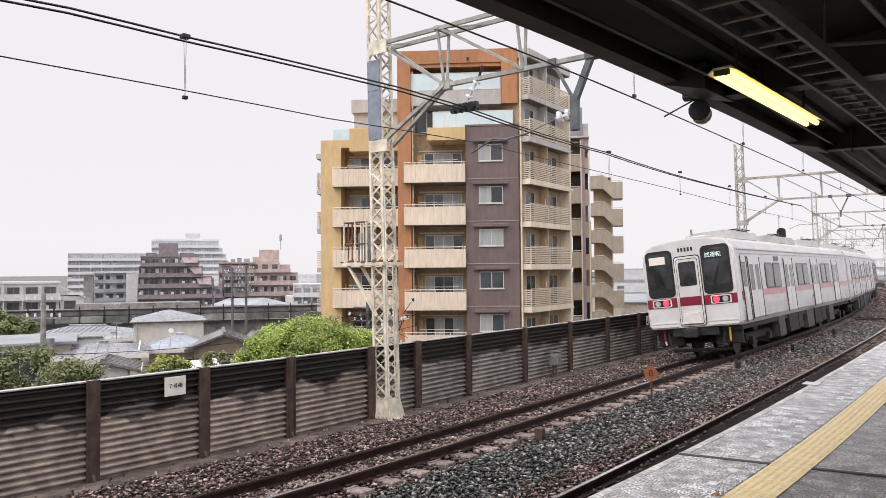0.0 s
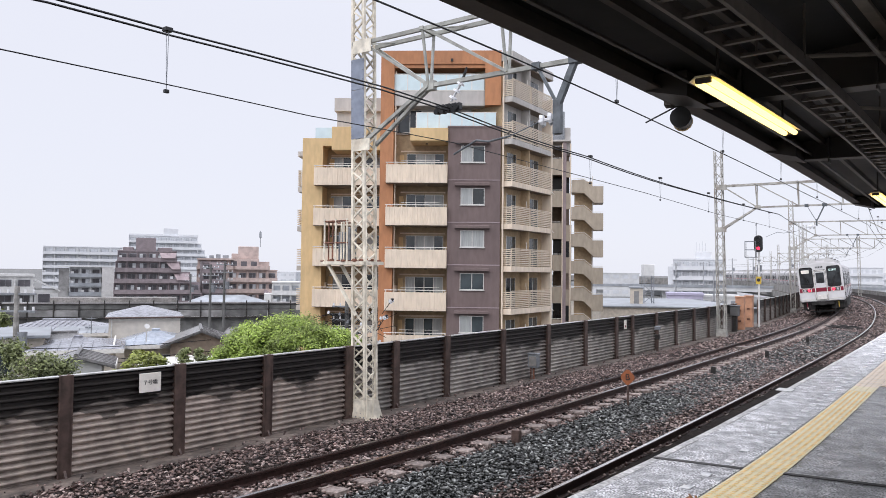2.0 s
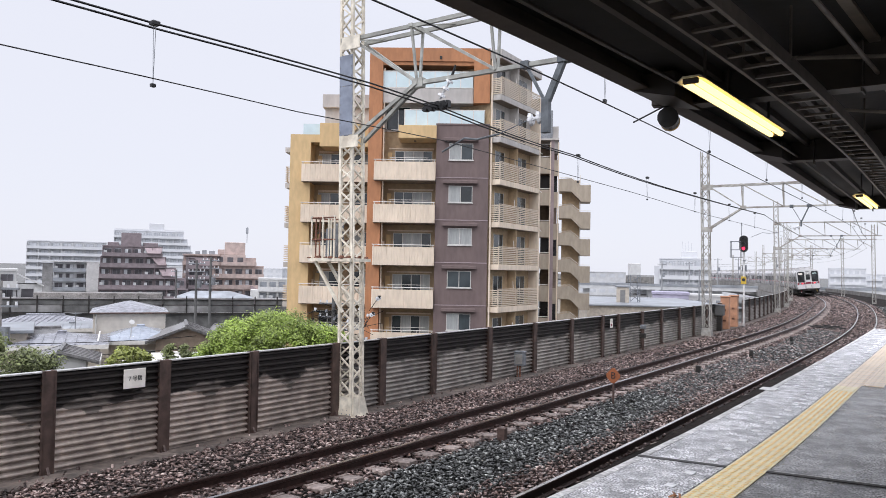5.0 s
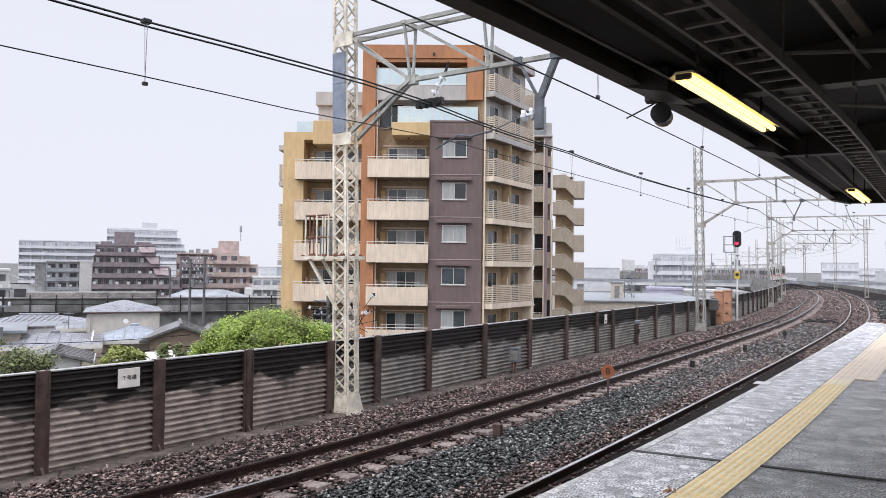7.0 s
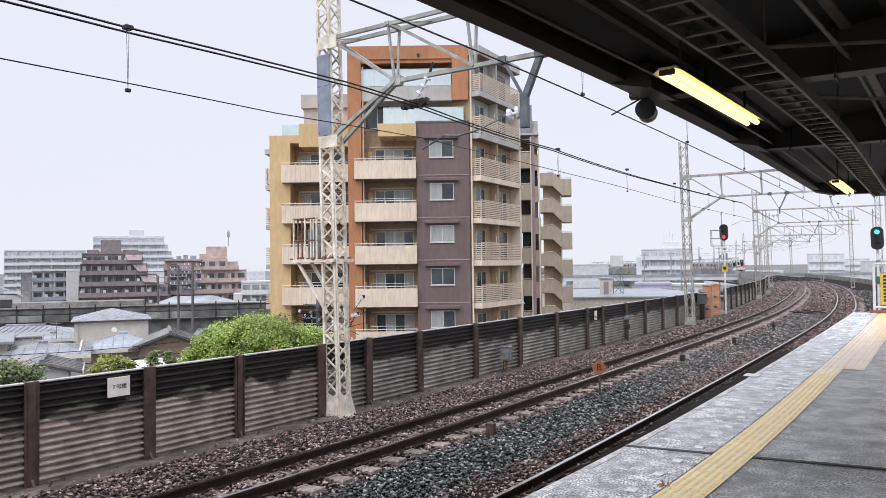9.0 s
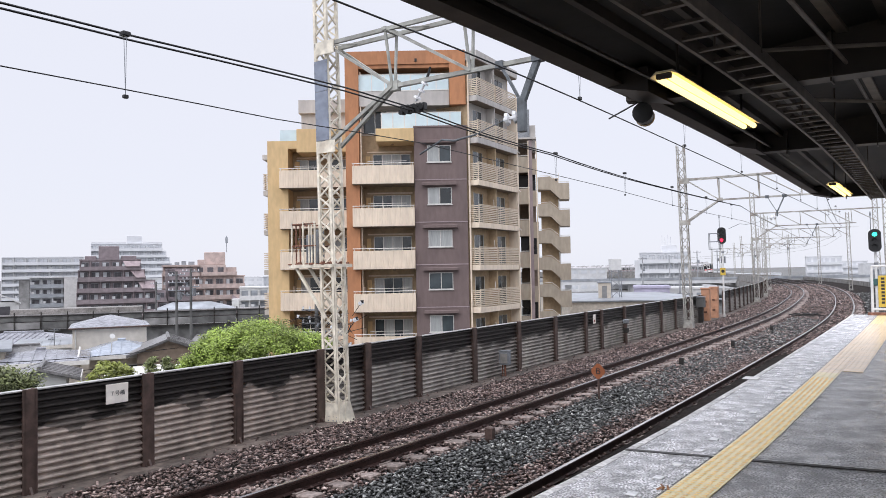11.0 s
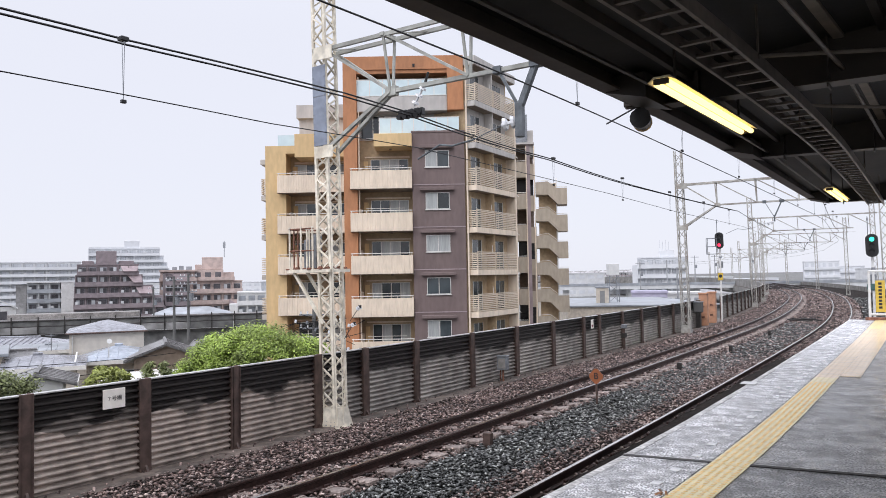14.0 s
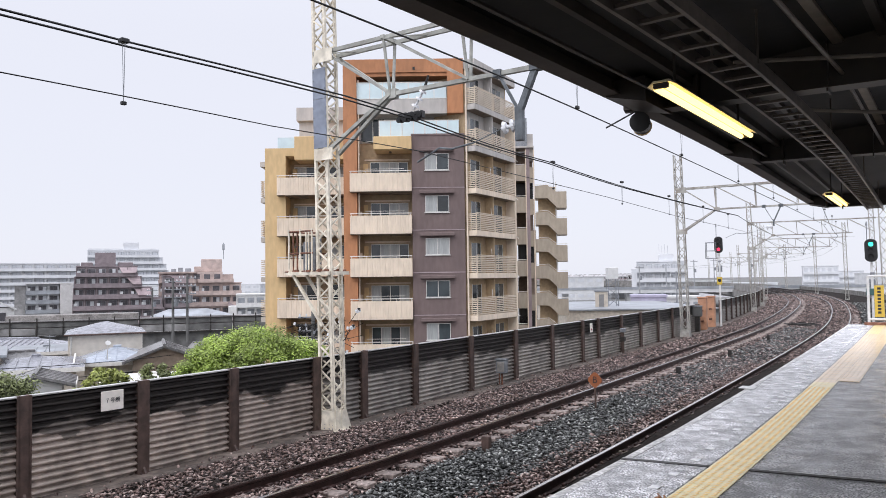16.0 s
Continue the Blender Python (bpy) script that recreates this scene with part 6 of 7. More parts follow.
# zig-zag stair tower, standing clear behind the corridor
TOWER = pose(9.84, 77.7, 0, 0, 0, -8)
for k in range(6):
    z = 12.66 - 2.84 * k
    outline = [(0.0, z - 1.35), (0.0, z - 0.06), (1.3, z + 0.02), (2.2, z - 0.72), (3.3, z - 0.72), (3.3, z - 2.45), (2.35, z - 2.45), (1.3, z - 1.40)]
    fz = part("stair_flight", MB().prism(outline, 0.0, 0.14), M["stair"], apt, "beige zig-zag stair parapet", m=TOWER)
    part("landing", MB().box(2.2, 3.3, 0.14, 2.6, z - 2.45, z - 2.25).box(0.0, 1.3, 0.14, 2.6, z - 1.38, z - 1.2), M["stair"], fz)
    part("flight_slab", MB().prism([(1.3, z - 1.4), (1.3, z - 1.2), (2.35, z - 2.25), (2.35, z - 2.45)], 0.14, 2.6), M["soffit"], fz)
    part("end_parapet", MB().box(3.18, 3.3, 0.14, 2.6, z - 2.25, z - 0.72), M["stair"], fz)
    part("stair_rail", MB().bar((0.0, 0.07, z + 0.08), (1.3, 0.07, z + 0.14), 0.028).bar((1.3, 0.07, z + 0.14), (2.2, 0.07, z - 0.58), 0.028).bar((2.2, 0.07, z - 0.58), (3.3, 0.07, z - 0.58), 0.028), M["rail_white"], fz)
    part("landing_post", MB().box(2.16, 2.26, 1.2, 1.3, z - 2.25, z + 0.5), M["rail_white"], fz)
slab("stair_core", 0.30, 2.15, 1.3, 2.6, GROUND, 12.6, M["recess"], "warm brown stair core", m=TOWER)
slab("stair_link", -1.6, 0.0, 1.6, 2.4, GROUND, 8.0, M["stair"], m=TOWER)


# ---- the town to the left and in the distance ----
def town_block(name, x, y, rz, w, d, top, storeys, wall, winm, label, cols=8, balconies=True, roofbits=(), base=None, group="blocks of the town"):
    """A flat-roofed block with a storey grid of recessed windows and balcony bands on its front."""
    base = GROUND if base is None else base
    b = thing(name, pose(x, y, 0, 0, 0, rz), label, "building", group)
    part("wall", MB().box(-w / 2, w / 2, 0, d, base, top), wall, b)
    part("roof", MB().box(-w / 2 - 0.15, w / 2 + 0.15, -0.15, d + 0.15, top, top + 0.35), wall, b)
    hs = (top - base) / storeys
    for k in range(storeys):
        z = base + k * hs
        if z + hs < -4.5:
            continue
        for i in range(cols):
            cw = w / cols
            x0 = -w / 2 + i * cw
            wd = part("window", MB().box(x0 + cw * 0.18, x0 + cw * 0.82, -0.03, 0.03, z + hs * 0.36, z + hs * 0.82), winm, b)
        if balconies:
            part("balcony", MB().box(-w / 2, w / 2, -0.9, 0, z, z + hs * 0.36), wall, b)
        for i in range(max(2, int(d / 4))):
            cd = d / max(2, int(d / 4))
            part("window", MB().box(w / 2 - 0.03, w / 2 + 0.03, cd * (i + 0.3), cd * (i + 0.7), z + hs * 0.36, z + hs * 0.8), winm, b)
    for x0, x1, h in roofbits:
        part("roof_house", MB().box(x0, x1, 2, min(d - 1, 8), top + 0.35, top + h), wall, b)
    return b


def stepped_block(name, x, y, rz, depth, floors, wall, band, winm, label, bay=2.3, fins=True, curtain=None, seed=1, group="blocks of the town"):
    """A block built storey by storey from (z0, z1, x0, x1): walls, balcony fronts, dividing fins, framed windows."""
    rnd = random.Random(seed)
    b = thing(name, pose(x, y, 0, 0, 0, rz), label, "building", group)
    for z0, z1, x0, x1 in floors:
        h = z1 - z0
        part("wall", MB().box(x0, x1, 0, depth, z0, z1), wall, b)
        part("slab", MB().box(x0 - 0.1, x1 + 0.1, -1.15, 0, z0 - 0.12, z0 + 0.06), band, b)
        part("balcony_front", MB().box(x0 - 0.1, x1 + 0.1, -1.15, -1.05, z0 + 0.06, z0 + h * 0.36), band, b)
        n = max(1, int(round((x1 - x0) / bay)))
        w = (x1 - x0) / n
        for i in range(n):
            xa = x0 + i * w
            if fins:
                part("fin", MB().box(xa - 0.07, xa + 0.07, -1.1, 0, z0 + 0.06, z1 - 0.12), wall, b)
            lit = curtain is not None and rnd.random() < 0.4
            wd = part("window", MB().box(xa + w * 0.16, xa + w * 0.84, -0.05, 0.02, z0 + h * 0.12, z0 + h * 0.80), M["pale_win"], b)
            for q in (0, 1):
                part("pane", MB().box(xa + w * (0.19 + 0.32 * q), xa + w * (0.49 + 0.32 * q), -0.07, -0.052, z0 + h * 0.15, z0 + h * 0.77), curtain if lit and q == i % 2 else winm, wd)
            if rnd.random() < 0.3:
                part("air_conditioner", MB().box(xa + 0.2, xa + 0.9, -0.9, -0.5, z0 + h * 0.36, z0 + h * 0.6), M["pale_far"], b)
        for i in range(max(1, int(depth / 4))):
            part("side_window", MB().box(x1 - 0.02, x1 + 0.04, 1.4 + i * 4, 2.6 + i * 4, z0 + h * 0.35, z0 + h * 0.8), winm, b)
    z0, z1, x0, x1 = floors[-1]
    part("roof_parapet", MB().box(x0 - 0.15, x1 + 0.15, -0.2, depth, z1, z1 + 0.3), band, b)
    return b


def storeys(z0, z1, n, x0, x1):
    h = (z1 - z0) / n
    return [(z0 + k * h, z0 + (k + 1) * h, x0, x1) for k in range(n)]


# pale slabs far back, the mist before them put into their colours
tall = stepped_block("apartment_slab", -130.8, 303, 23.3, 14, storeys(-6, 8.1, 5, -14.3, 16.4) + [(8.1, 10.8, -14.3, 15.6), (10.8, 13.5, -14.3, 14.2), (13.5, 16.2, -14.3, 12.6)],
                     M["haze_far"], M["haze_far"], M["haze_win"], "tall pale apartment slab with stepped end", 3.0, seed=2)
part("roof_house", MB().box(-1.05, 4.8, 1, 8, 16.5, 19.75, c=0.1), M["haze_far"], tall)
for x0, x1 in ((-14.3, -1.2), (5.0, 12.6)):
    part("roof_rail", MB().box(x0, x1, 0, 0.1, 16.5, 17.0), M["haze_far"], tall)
stepped_block("apartment_slab", -126.4, 229.5, 26, 12, storeys(-6, 9.2, 7, -10.9, 11.5), M["pale_far"], M["haze_far"], M["haze_win"], "long apartment slab in mist-pale colours", 3.4, seed=3)
# three-storey block with glazed balcony fronts and a blank stair wing
off = stepped_block("office_block", -98.9, 179.5, 28.9, 9, storeys(-6.5, 2.8, 4, -2.6, 4.5), M["pale_far"], M["pale_win"], M["dark_win"], "pale three-storey block with blue-grey balcony fronts", 2.3, curtain=M["haze_far"], seed=4)
part("stair_wing", MB().box(4.65, 7.5, -1.2, 9, GROUND, 2.85), M["white_wall"], off)
part("side_wing", MB().box(-5.0, -2.75, -0.6, 9, GROUND, 2.5), M["road_wall"], off)
part("roof_edge", MB().box(-5.1, 7.6, -1.3, 9, 2.86, 3.05), M["white_wall"], off)
# dark mauve block whose right-hand end steps down under sloped roofs
mv = stepped_block("apartment_block", -80.9, 176.3, 24.6, 12, [(-6.1, -3.4, -7.1, 13.2), (-3.4, -0.75, -7.1, 12.6), (-0.75, 1.9, -7.0, 10.2), (1.9, 4.55, -6.8, 7.9), (4.55, 6.8, -6.4, 6.9)],
                   M["mauve_wall"], M["mauve_wall"], M["dark_win"], "dark mauve apartment block with roofs stepping down", 2.4, curtain=M["haze_far"], seed=5)
part("roof_house", MB().box(-2.45, 2.1, 2, 8, 7.0, 10.3, c=0.08), M["mauve_wall"], mv)
for x0, x1 in ((-5.5, -3.0), (2.6, 6.0)):
    part("roof_house", MB().box(x0, x1, 3, 8, 7.0, 7.95, c=0.08), M["mauve_wall"], mv)
for xa, xb, xc, xd, z0, z1 in ((2.9, 6.9, 3.5, 6.6, 6.65, 5.35), (4.3, 7.5, 5.9, 7.8, 4.5, 2.6), (6.2, 9.8, 7.1, 10.0, 1.6, -0.05)):
    part("sloped_roof", MB().add([(xa, -0.6, z0), (xb, -0.6, z0), (xd, -1.7, z1), (xc, -1.7, z1), (xa, -0.4, z0), (xb, -0.4, z0), (xd, -1.5, z1 - 0.2), (xc, -1.5, z1 - 0.2)],
                                 [(0, 1, 2, 3), (7, 6, 5, 4), (0, 3, 7, 4), (1, 5, 6, 2), (0, 4, 5, 1), (3, 2, 6, 7)]), M["mauve_roof"], mv, "pale mauve sloped roof")
wg = stepped_block("apartment_block", -77.5, 183, 24.6, 9, storeys(-6, 4.4, 4, 7.5, 13.4), M["mauve_wall"], M["mauve_wall"], M["dark_win"], "mauve rear wing with a sloped roof", 2.0, curtain=M["pale_win"], seed=6)
part("sloped_roof", MB().prism([(9.0, 4.4), (12.8, 4.4), (13.6, 2.6), (10.2, 2.6)], -1.6, -1.3), M["mauve_roof"], wg, "pale mauve sloped roof")
# red-brown stepped block with a roof house
br = stepped_block("apartment_block", -67.4, 203.1, 18.3, 12, [(-6.8, -3.75, -10.4, 11.2), (-3.75, -0.7, -10.4, 11.2), (-0.7, 2.4, -10.4, 11.1)], M["brick_far"], M["brick_far"], M["dark_win"],
                   "red-brown apartment block with a roof house", 2.7, curtain=M["haze_far"], seed=7)
for x0, x1, y0, z1 in ((-10.4, -0.6, 0, 5.6), (-0.6, 6.1, -0.3, 5.7), (6.1, 9.0, 0.4, 4.95)):
    part("upper_storey", MB().box(x0, x1, y0, 12, 2.7, z1), M["brick_far"], br)
for x0, x1, y1, z0, z1 in ((-10.6, -0.8, 0, 5.3, 5.75), (-10.6, -0.8, 0, 2.7, 3.6), (-0.4, 9.1, -0.3, 2.7, 3.7)):
    part("balcony_front", MB().box(x0, x1, -1.1, y1, z0, z1), M["brick_far"], br)
for i in range(6):
    part("window", MB().box(-9.6 + i * 2.7, -8.0 + i * 2.7, -0.38, 0.02, 3.7, 5.0), M["dark_win"], br)
for x0, x1, z1 in ((0.4, 6.0, 9.25), (-1.4, 0.38, 7.2)):
    part("roof_house", MB().box(x0, x1, 1.5, 7, 5.7, z1, c=0.1), M["brick_far"], br, "brick roof house")
for x0, x1, z1 in ((-7.4, -6.2, 6.6), (-5.6, -4.4, 6.9), (-3.8, -2.2, 6.7)):
    part("roof_plant", MB().box(x0, x1, 2, 4, 5.6, z1), M["pale_win"], br)
part("porch_roof", MB().prism([(7.6, -4.6), (7.6, -2.6), (10.6, -4.6)], -3.0, -1.2), M["mauve_roof"], br, "small sloped roof")
an = thing("antenna_mast", pose(-65.3, 207.6, 9.26), "thin antenna mast on the red-brown block", "antenna")
part("pole", MB().bar((3.2, 0, 0), (3.2, 0, 4.6), 0.10), M["pale_win"], an)
part("dish", MB().box(2.9, 3.5, -0.2, 0.2, 2.6, 4.2), M["pale_win"], an)
# low pale houses between the blocks and the elevated road
lowh = stepped_block("white_houses", -38.1, 145.1, 14.7, 8, storeys(-6.5, 0.1, 3, -2.6, 4.6), M["white_wall"], M["white_wall"], M["pale_win"], "white flat-roofed house with small windows", 1.6, seed=8)
part("side_wing", MB().box(-4.2, -2.75, 0, 6, GROUND, -2.0), M["white_wall"], lowh)
wh = thing("long_low_house", pose(-42.2, 123, 0, 0, 0, 18.9), "low white building with a pale lilac hipped roof", "house", "houses below the line")
part("wall", MB().box(-6.0, 6.1, 0, 6, GROUND, -2.75), M["white_wall"], wh)
part("roof", MB().add([(-6.4, -0.3, -2.75), (6.5, -0.3, -2.75), (6.5, 6.3, -2.75), (-6.4, 6.3, -2.75), (-3.6, 3, -1.65), (2.7, 3, -1.65)],
                      [(0, 1, 5, 4), (1, 2, 5), (2, 3, 4, 5), (3, 0, 4), (3, 2, 1, 0)]), M["pale_win"], wh)
lh = stepped_block("white_houses", -61.5, 93.6, 33.3, 7, storeys(-4.6, 1.55, 3, -12.0, 3.0), M["white_wall"], M["white_wall"], M["dark_win"], "wide white flat-roofed house with two rows of windows", 2.2, seed=10)
part("side_wing", MB().box(3.1, 6.0, 0.2, 6, GROUND, -0.2), M["white_wall"], lh)
part("wing_roof", MB().prism([(3.0, 1.1), (3.0, 1.3), (6.2, -0.3), (6.2, -0.5)], -0.2, 6.3), M["white_wall"], lh)
part("window", MB().box(3.6, 5.0, 0.12, 0.2, -1.9, -0.8), M["dark_win"], lh)

# elevated road crossing behind the houses: dark parapet, paler panels, undergrowth on its face
er = thing("elevated_road", pose(-34.6, 80.9, 0, 0, 0, 20), "dark weathered elevated road with barrier walls", "elevated road", kind="structure")
for i in range(16):
    x = -44 + i * 5.0
    part("wall_panel", MB().box(x, x + 4.96, 0, 0.3, -1.75, -1.2, c=0.03), M["road_dark"], er)
    part("coping", MB().box(x, x + 5.0, -0.12, 0.42, -1.2, -1.1), M["soot"], er)
    part("face_panel", MB().box(x, x + 4.94, -0.06, 0.3, -2.55, -1.82, c=0.03), M["road_dark"] if i % 3 else M["road_wall"], er)
    part("ledge", MB().box(x, x + 5.0, -0.35, 0, -2.72, -2.58), M["soot"], er)
    part("lower_wall", MB().box(x, x + 4.96, 0.1, 0.4, -4.4, -2.72, c=0.03), M["road_dark"], er)
    for k in range(2):
        part("post", MB().box(x + k * 2.5, x + k * 2.5 + 0.12, -0.16, 0, -2.6, -0.75), M["soot"], er)
    part("pier", MB().box(x + 1, x + 2.2, 0.5, 6, GROUND, -3.6), M["concrete"], er)
part("deck", MB().box(-44, 36, 0.3, 8.2, -1.9, -1.62), M["mauve_roof"], er, "wet pale road surface")
part("far_kerb", MB().box(-44, 36, 8.2, 8.5, -1.9, -1.35), M["road_wall"], er)
part("service_roof", MB().box(-13.5, 0.5, 8.6, 12, -1.6, -0.78, c=0.04), M["concrete"], er, "pale concrete roof edge beside the road")


def hip_house(x, y, rz, w, d, eave, ridge, wall, roof, label, gable=False, trim=True):
    b = thing("house", pose(x, y, 0, 0, 0, rz), label, "house", "houses below the line")
    part("wall", MB().box(-w / 2, w / 2, 0, d, GROUND, eave), wall, b)
    o = 0.5
    hx = w / 2 + o
    rx = hx if gable else max(0.2, hx - d / 2)
    vs = [(-hx, -o, eave), (hx, -o, eave), (hx, d + o, eave), (-hx, d + o, eave), (-rx, d / 2, ridge), (rx, d / 2, ridge)]
    if gable:
        hx = rx = w / 2 + 0.25
        rise = ridge - eave
        mb = MB().prism([(-o, eave), (d / 2, ridge), (d + o, eave), (d + o, eave - 0.12), (d / 2, ridge - 0.12), (-o, eave - 0.12)], -hx, hx, axis="x")
        lift = rise * o / (d / 2 + o) - 0.05
        part("gable_wall", MB().prism([(0, eave), (0, eave + lift), (d / 2, ridge - 0.06), (d, eave + lift), (d, eave)], -w / 2, w / 2, axis="x"), wall, b)
        for xx in (-hx - 0.02, hx + 0.02):
            part("bargeboard", MB().bar((xx, -o, eave - 0.02), (xx, d / 2, ridge - 0.02), 0.06, 4).bar((xx, d + o, eave - 0.02), (xx, d / 2, ridge - 0.02), 0.06, 4), roof, b)
    else:
        mb = MB().add(vs, [(0, 1, 5, 4), (2, 3, 4, 5), (1, 2, 5), (3, 0, 4), (3, 2, 1, 0)])
    rf = part("roof", mb, roof, b)
    n = int(2 * hx / 0.45)
    rib = MB()
    for i in range(n + 1):
        xx = -hx + i * 2 * hx / n
        t = min(1.0, (hx - abs(xx)) / max(1e-3, hx - rx)) if not gable else 1.0
        rib.bar((xx, -o, eave + 0.02), (xx, -o + (d / 2 + o) * t, eave + (ridge - eave) * t + 0.02), 0.03, 4)
    tagged(part("roof_ribs", rib, roof, rf), kind="stuff")
    part("ridge_cap", MB().bar((-rx, d / 2, ridge + 0.03), (rx, d / 2, ridge + 0.03), 0.09, 6), roof, rf)
    part("fascia", MB().box(-hx, hx, -o - 0.03, -o, eave - 0.2, eave), M["rail_white"], rf)
    for i in range(max(1, int(w / 3))):
        xx = -w / 2 + 0.9 + i * 3.0
        wd = part("window", MB().box(xx - 0.05, xx + 1.55, -0.06, 0.02, eave - 1.9, eave - 0.55), M["alu"], b)
        part("pane", MB().box(xx, xx + 0.73, -0.075, -0.062, eave - 1.85, eave - 0.6), M["win"], wd)
        part("pane", MB().box(xx + 0.77, xx + 1.5, -0.075, -0.062, eave - 1.85, eave - 0.6), M["win"], wd)
    return b


sd = thing("shed_building", pose(-19.0, 41.3, 0, 0, 0, 25), "plain beige windowless building with low grey hipped roof", "building")
part("wall", MB().box(-1.85, 1.95, 0, 4.5, GROUND, 0.05), M["siding"], sd)
part("roof", MB().add([(-2.05, -0.2, 0.05), (2.15, -0.2, 0.05), (2.15, 4.7, 0.05), (-2.05, 4.7, 0.05), (-0.2, 1.8, 0.62), (0.1, 2.6, 0.62)], [(0, 1, 5, 4), (1, 2, 5), (2, 3, 4, 5), (3, 0, 4), (3, 2, 1, 0)]), M["roof_slate"], sd)
part("gutter", MB().bar((-2.05, -0.25, 0.03), (2.15, -0.25, 0.03), 0.05), M["post"], sd)
part("downpipe", MB().bar((-1.7, -0.08, -5), (-1.7, -0.08, 0), 0.04), M["alu"], sd)
hip_house(-18.9, 33.9, 25, 3.3, 4.2, -1.0, -0.62, M["plaster"], M["roof_slate"], "house with wide wet grey-blue metal roof")
part("ridge_flashing", MB().bar((-17.4, 34.6, -0.98), (-18.2, 36.4, -0.60), 0.05, 4), M["rail_white"], thing("roof_flashing", Matrix(), "white metal flashing on a wet roof", "flashing"))
hip_house(-17.0, 38.2, 22, 2.9, 4.2, -1.15, -0.6, M["plaster"], M["roof_blue"], "house with pale blue wet metal roof")
hip_house(-13.6, 40.0, 112, 3.4, 3.0, -1.12, -0.36, M["soffit"], M["roof_tile"], "house with dark tiled gable roof", True)
hip_house(-15.7, 30.4, 115, 2.4, 1.9, -1.12, -0.70, M["white_wall"], M["roof_tile"], "small cream house with dark tiled gable roof", True)
hip_house(-22.3, 37.5, 30, 2.2, 3.0, -1.2, -0.72, M["plaster"], M["roof_tile"], "small house with dark tiled roof", True)
hip_house(-23.6, 43.6, 26, 3.0, 5.0, -1.1, -1.0, M["white_wall"], M["pale_win"], "white house with nearly flat pale roof")
hip_house(-33, 54, 6, 10, 8, -2.4, -1.4, M["white_wall"], M["roof_slate"], "pale house with grey roof")
hip_house(-13.6, 56, 6, 12, 8, -2.8, -2.0, M["white_wall"], M["roof_tile"], "pale house with dark roof", True)
hip_house(-12.6, 31.5, 20, 3.0, 3.0, -1.35, -1.2, M["plaster"], M["rail_white"], "low cream annex with pale flat roof")
fl = thing("flat_house", pose(-24.4, 31.95, 0, 0, 0, 30), "brown two-storey flat-roofed house with balcony windows", "house", "houses below the line")
part("wall", MB().box(-5, 4.4, 0, 5, GROUND, -0.52), M["plaster"], fl)
part("roof", MB().box(-5.3, 4.7, -0.3, 5.3, -0.52, -0.36, c=0.03), M["pale_win"], fl)
for x0 in (-4.5, -1.6, 1.2):
    wd = part("window", MB().box(x0, x0 + 2.2, -0.06, 0.02, -2.2, -0.75), M["alu"], fl)
    part("pane", MB().box(x0 + 0.05, x0 + 1.07, -0.075, -0.062, -2.15, -0.80), M["win"], wd)
    part("pane", MB().box(x0 + 1.13, x0 + 2.15, -0.075, -0.062, -2.15, -0.80), M["win"], wd)
part("balcony_rail", MB().box(-5, 4.4, -0.9, -0.82, -2.9, -2.8).box(-5, 4.4, -0.9, -0.82, -2.2, -2.12), M["alu"], fl)
dish = thing("roof_antenna", pose(-17.35, 38.0, -1.0), "small pale dish antenna on a roof", "antenna")
part("pole", MB().bar((0, 0, -0.2), (0, 0, 0.95), 0.02), M["alu"], dish)
part("dish", MB().bar((0, 0, 0.72), (0.08, -0.10, 0.80), 0.05, 10, r2=0.14), M["white_wall"], dish)
ant = thing("roof_antenna", pose(-23.0, 43.0, -1.0), "thin television antenna on a roof", "antenna")
part("pole", MB().bar((0, 0, -0.1), (0, 0, 0.9), 0.025), M["galv"], ant)
for k in range(5):
    part("element", MB().bar((-0.25, -0.2 + k * 0.1, 0.8), (0.25, -0.2 + k * 0.1, 0.8), 0.012, 4), M["galv"], ant)


def utility_pole(x, y, top, arms=2, mat=None):
    u = thing("utility_pole", pose(x, y, GROUND), "slim dark concrete utility pole with cross-arms", "utility pole", "utility poles")
    part("pole", MB().bar((0, 0, 0), (0, 0, top - GROUND), 0.17, 10, r2=0.11), mat or M["road_dark"], u)
    for k in range(arms):
        z = top - GROUND - 0.4 - k * 0.8
        part("cross_arm", MB().box(-0.9, 0.9, -0.05, 0.05, z, z + 0.09), M["galv"], u)
        for xx in (-0.8, -0.4, 0.4, 0.8):
            part("insulator", MB().bar((xx, 0, z + 0.09), (xx, 0, z + 0.26), 0.05, 6), M["insul"], u)
    part("transformer", MB().bar((0.3, 0, top - GROUND - 2.9), (0.3, 0, top - GROUND - 2.1), 0.22, 10), M["galv"], u)
    return u


utility_pole(-21.2, 33.0, 1.95, 2, M["concrete"])
utility_pole(-27.62, 75.1, 3.3, 3)
utility_pole(-26.3, 75.5, 3.65, 4)
utility_pole(-7.9, 44.5, 1.0, 3)
utility_pole(-45.5, 115, 2.0, 2)
pc = thing("pole_cable_tangle", pose(-7.35, 44, -0.25), "tangle of cables and insulators on a pole head behind the mast", "cables")
rnd = random.Random(11)
for k in range(70):
    a = (rnd.uniform(-1.7, 1.5), rnd.uniform(-0.5, 0.5), max(-2.2, min(0.5, rnd.gauss(-0.6, 0.8))))
    b = (a[0] + rnd.uniform(-1.4, 1.4), a[1] + rnd.uniform(-0.3, 0.3), a[2] + rnd.uniform(-0.6, 0.6))
    part("cable", MB().bar(a, b, 0.024, 4), M["black"], pc)
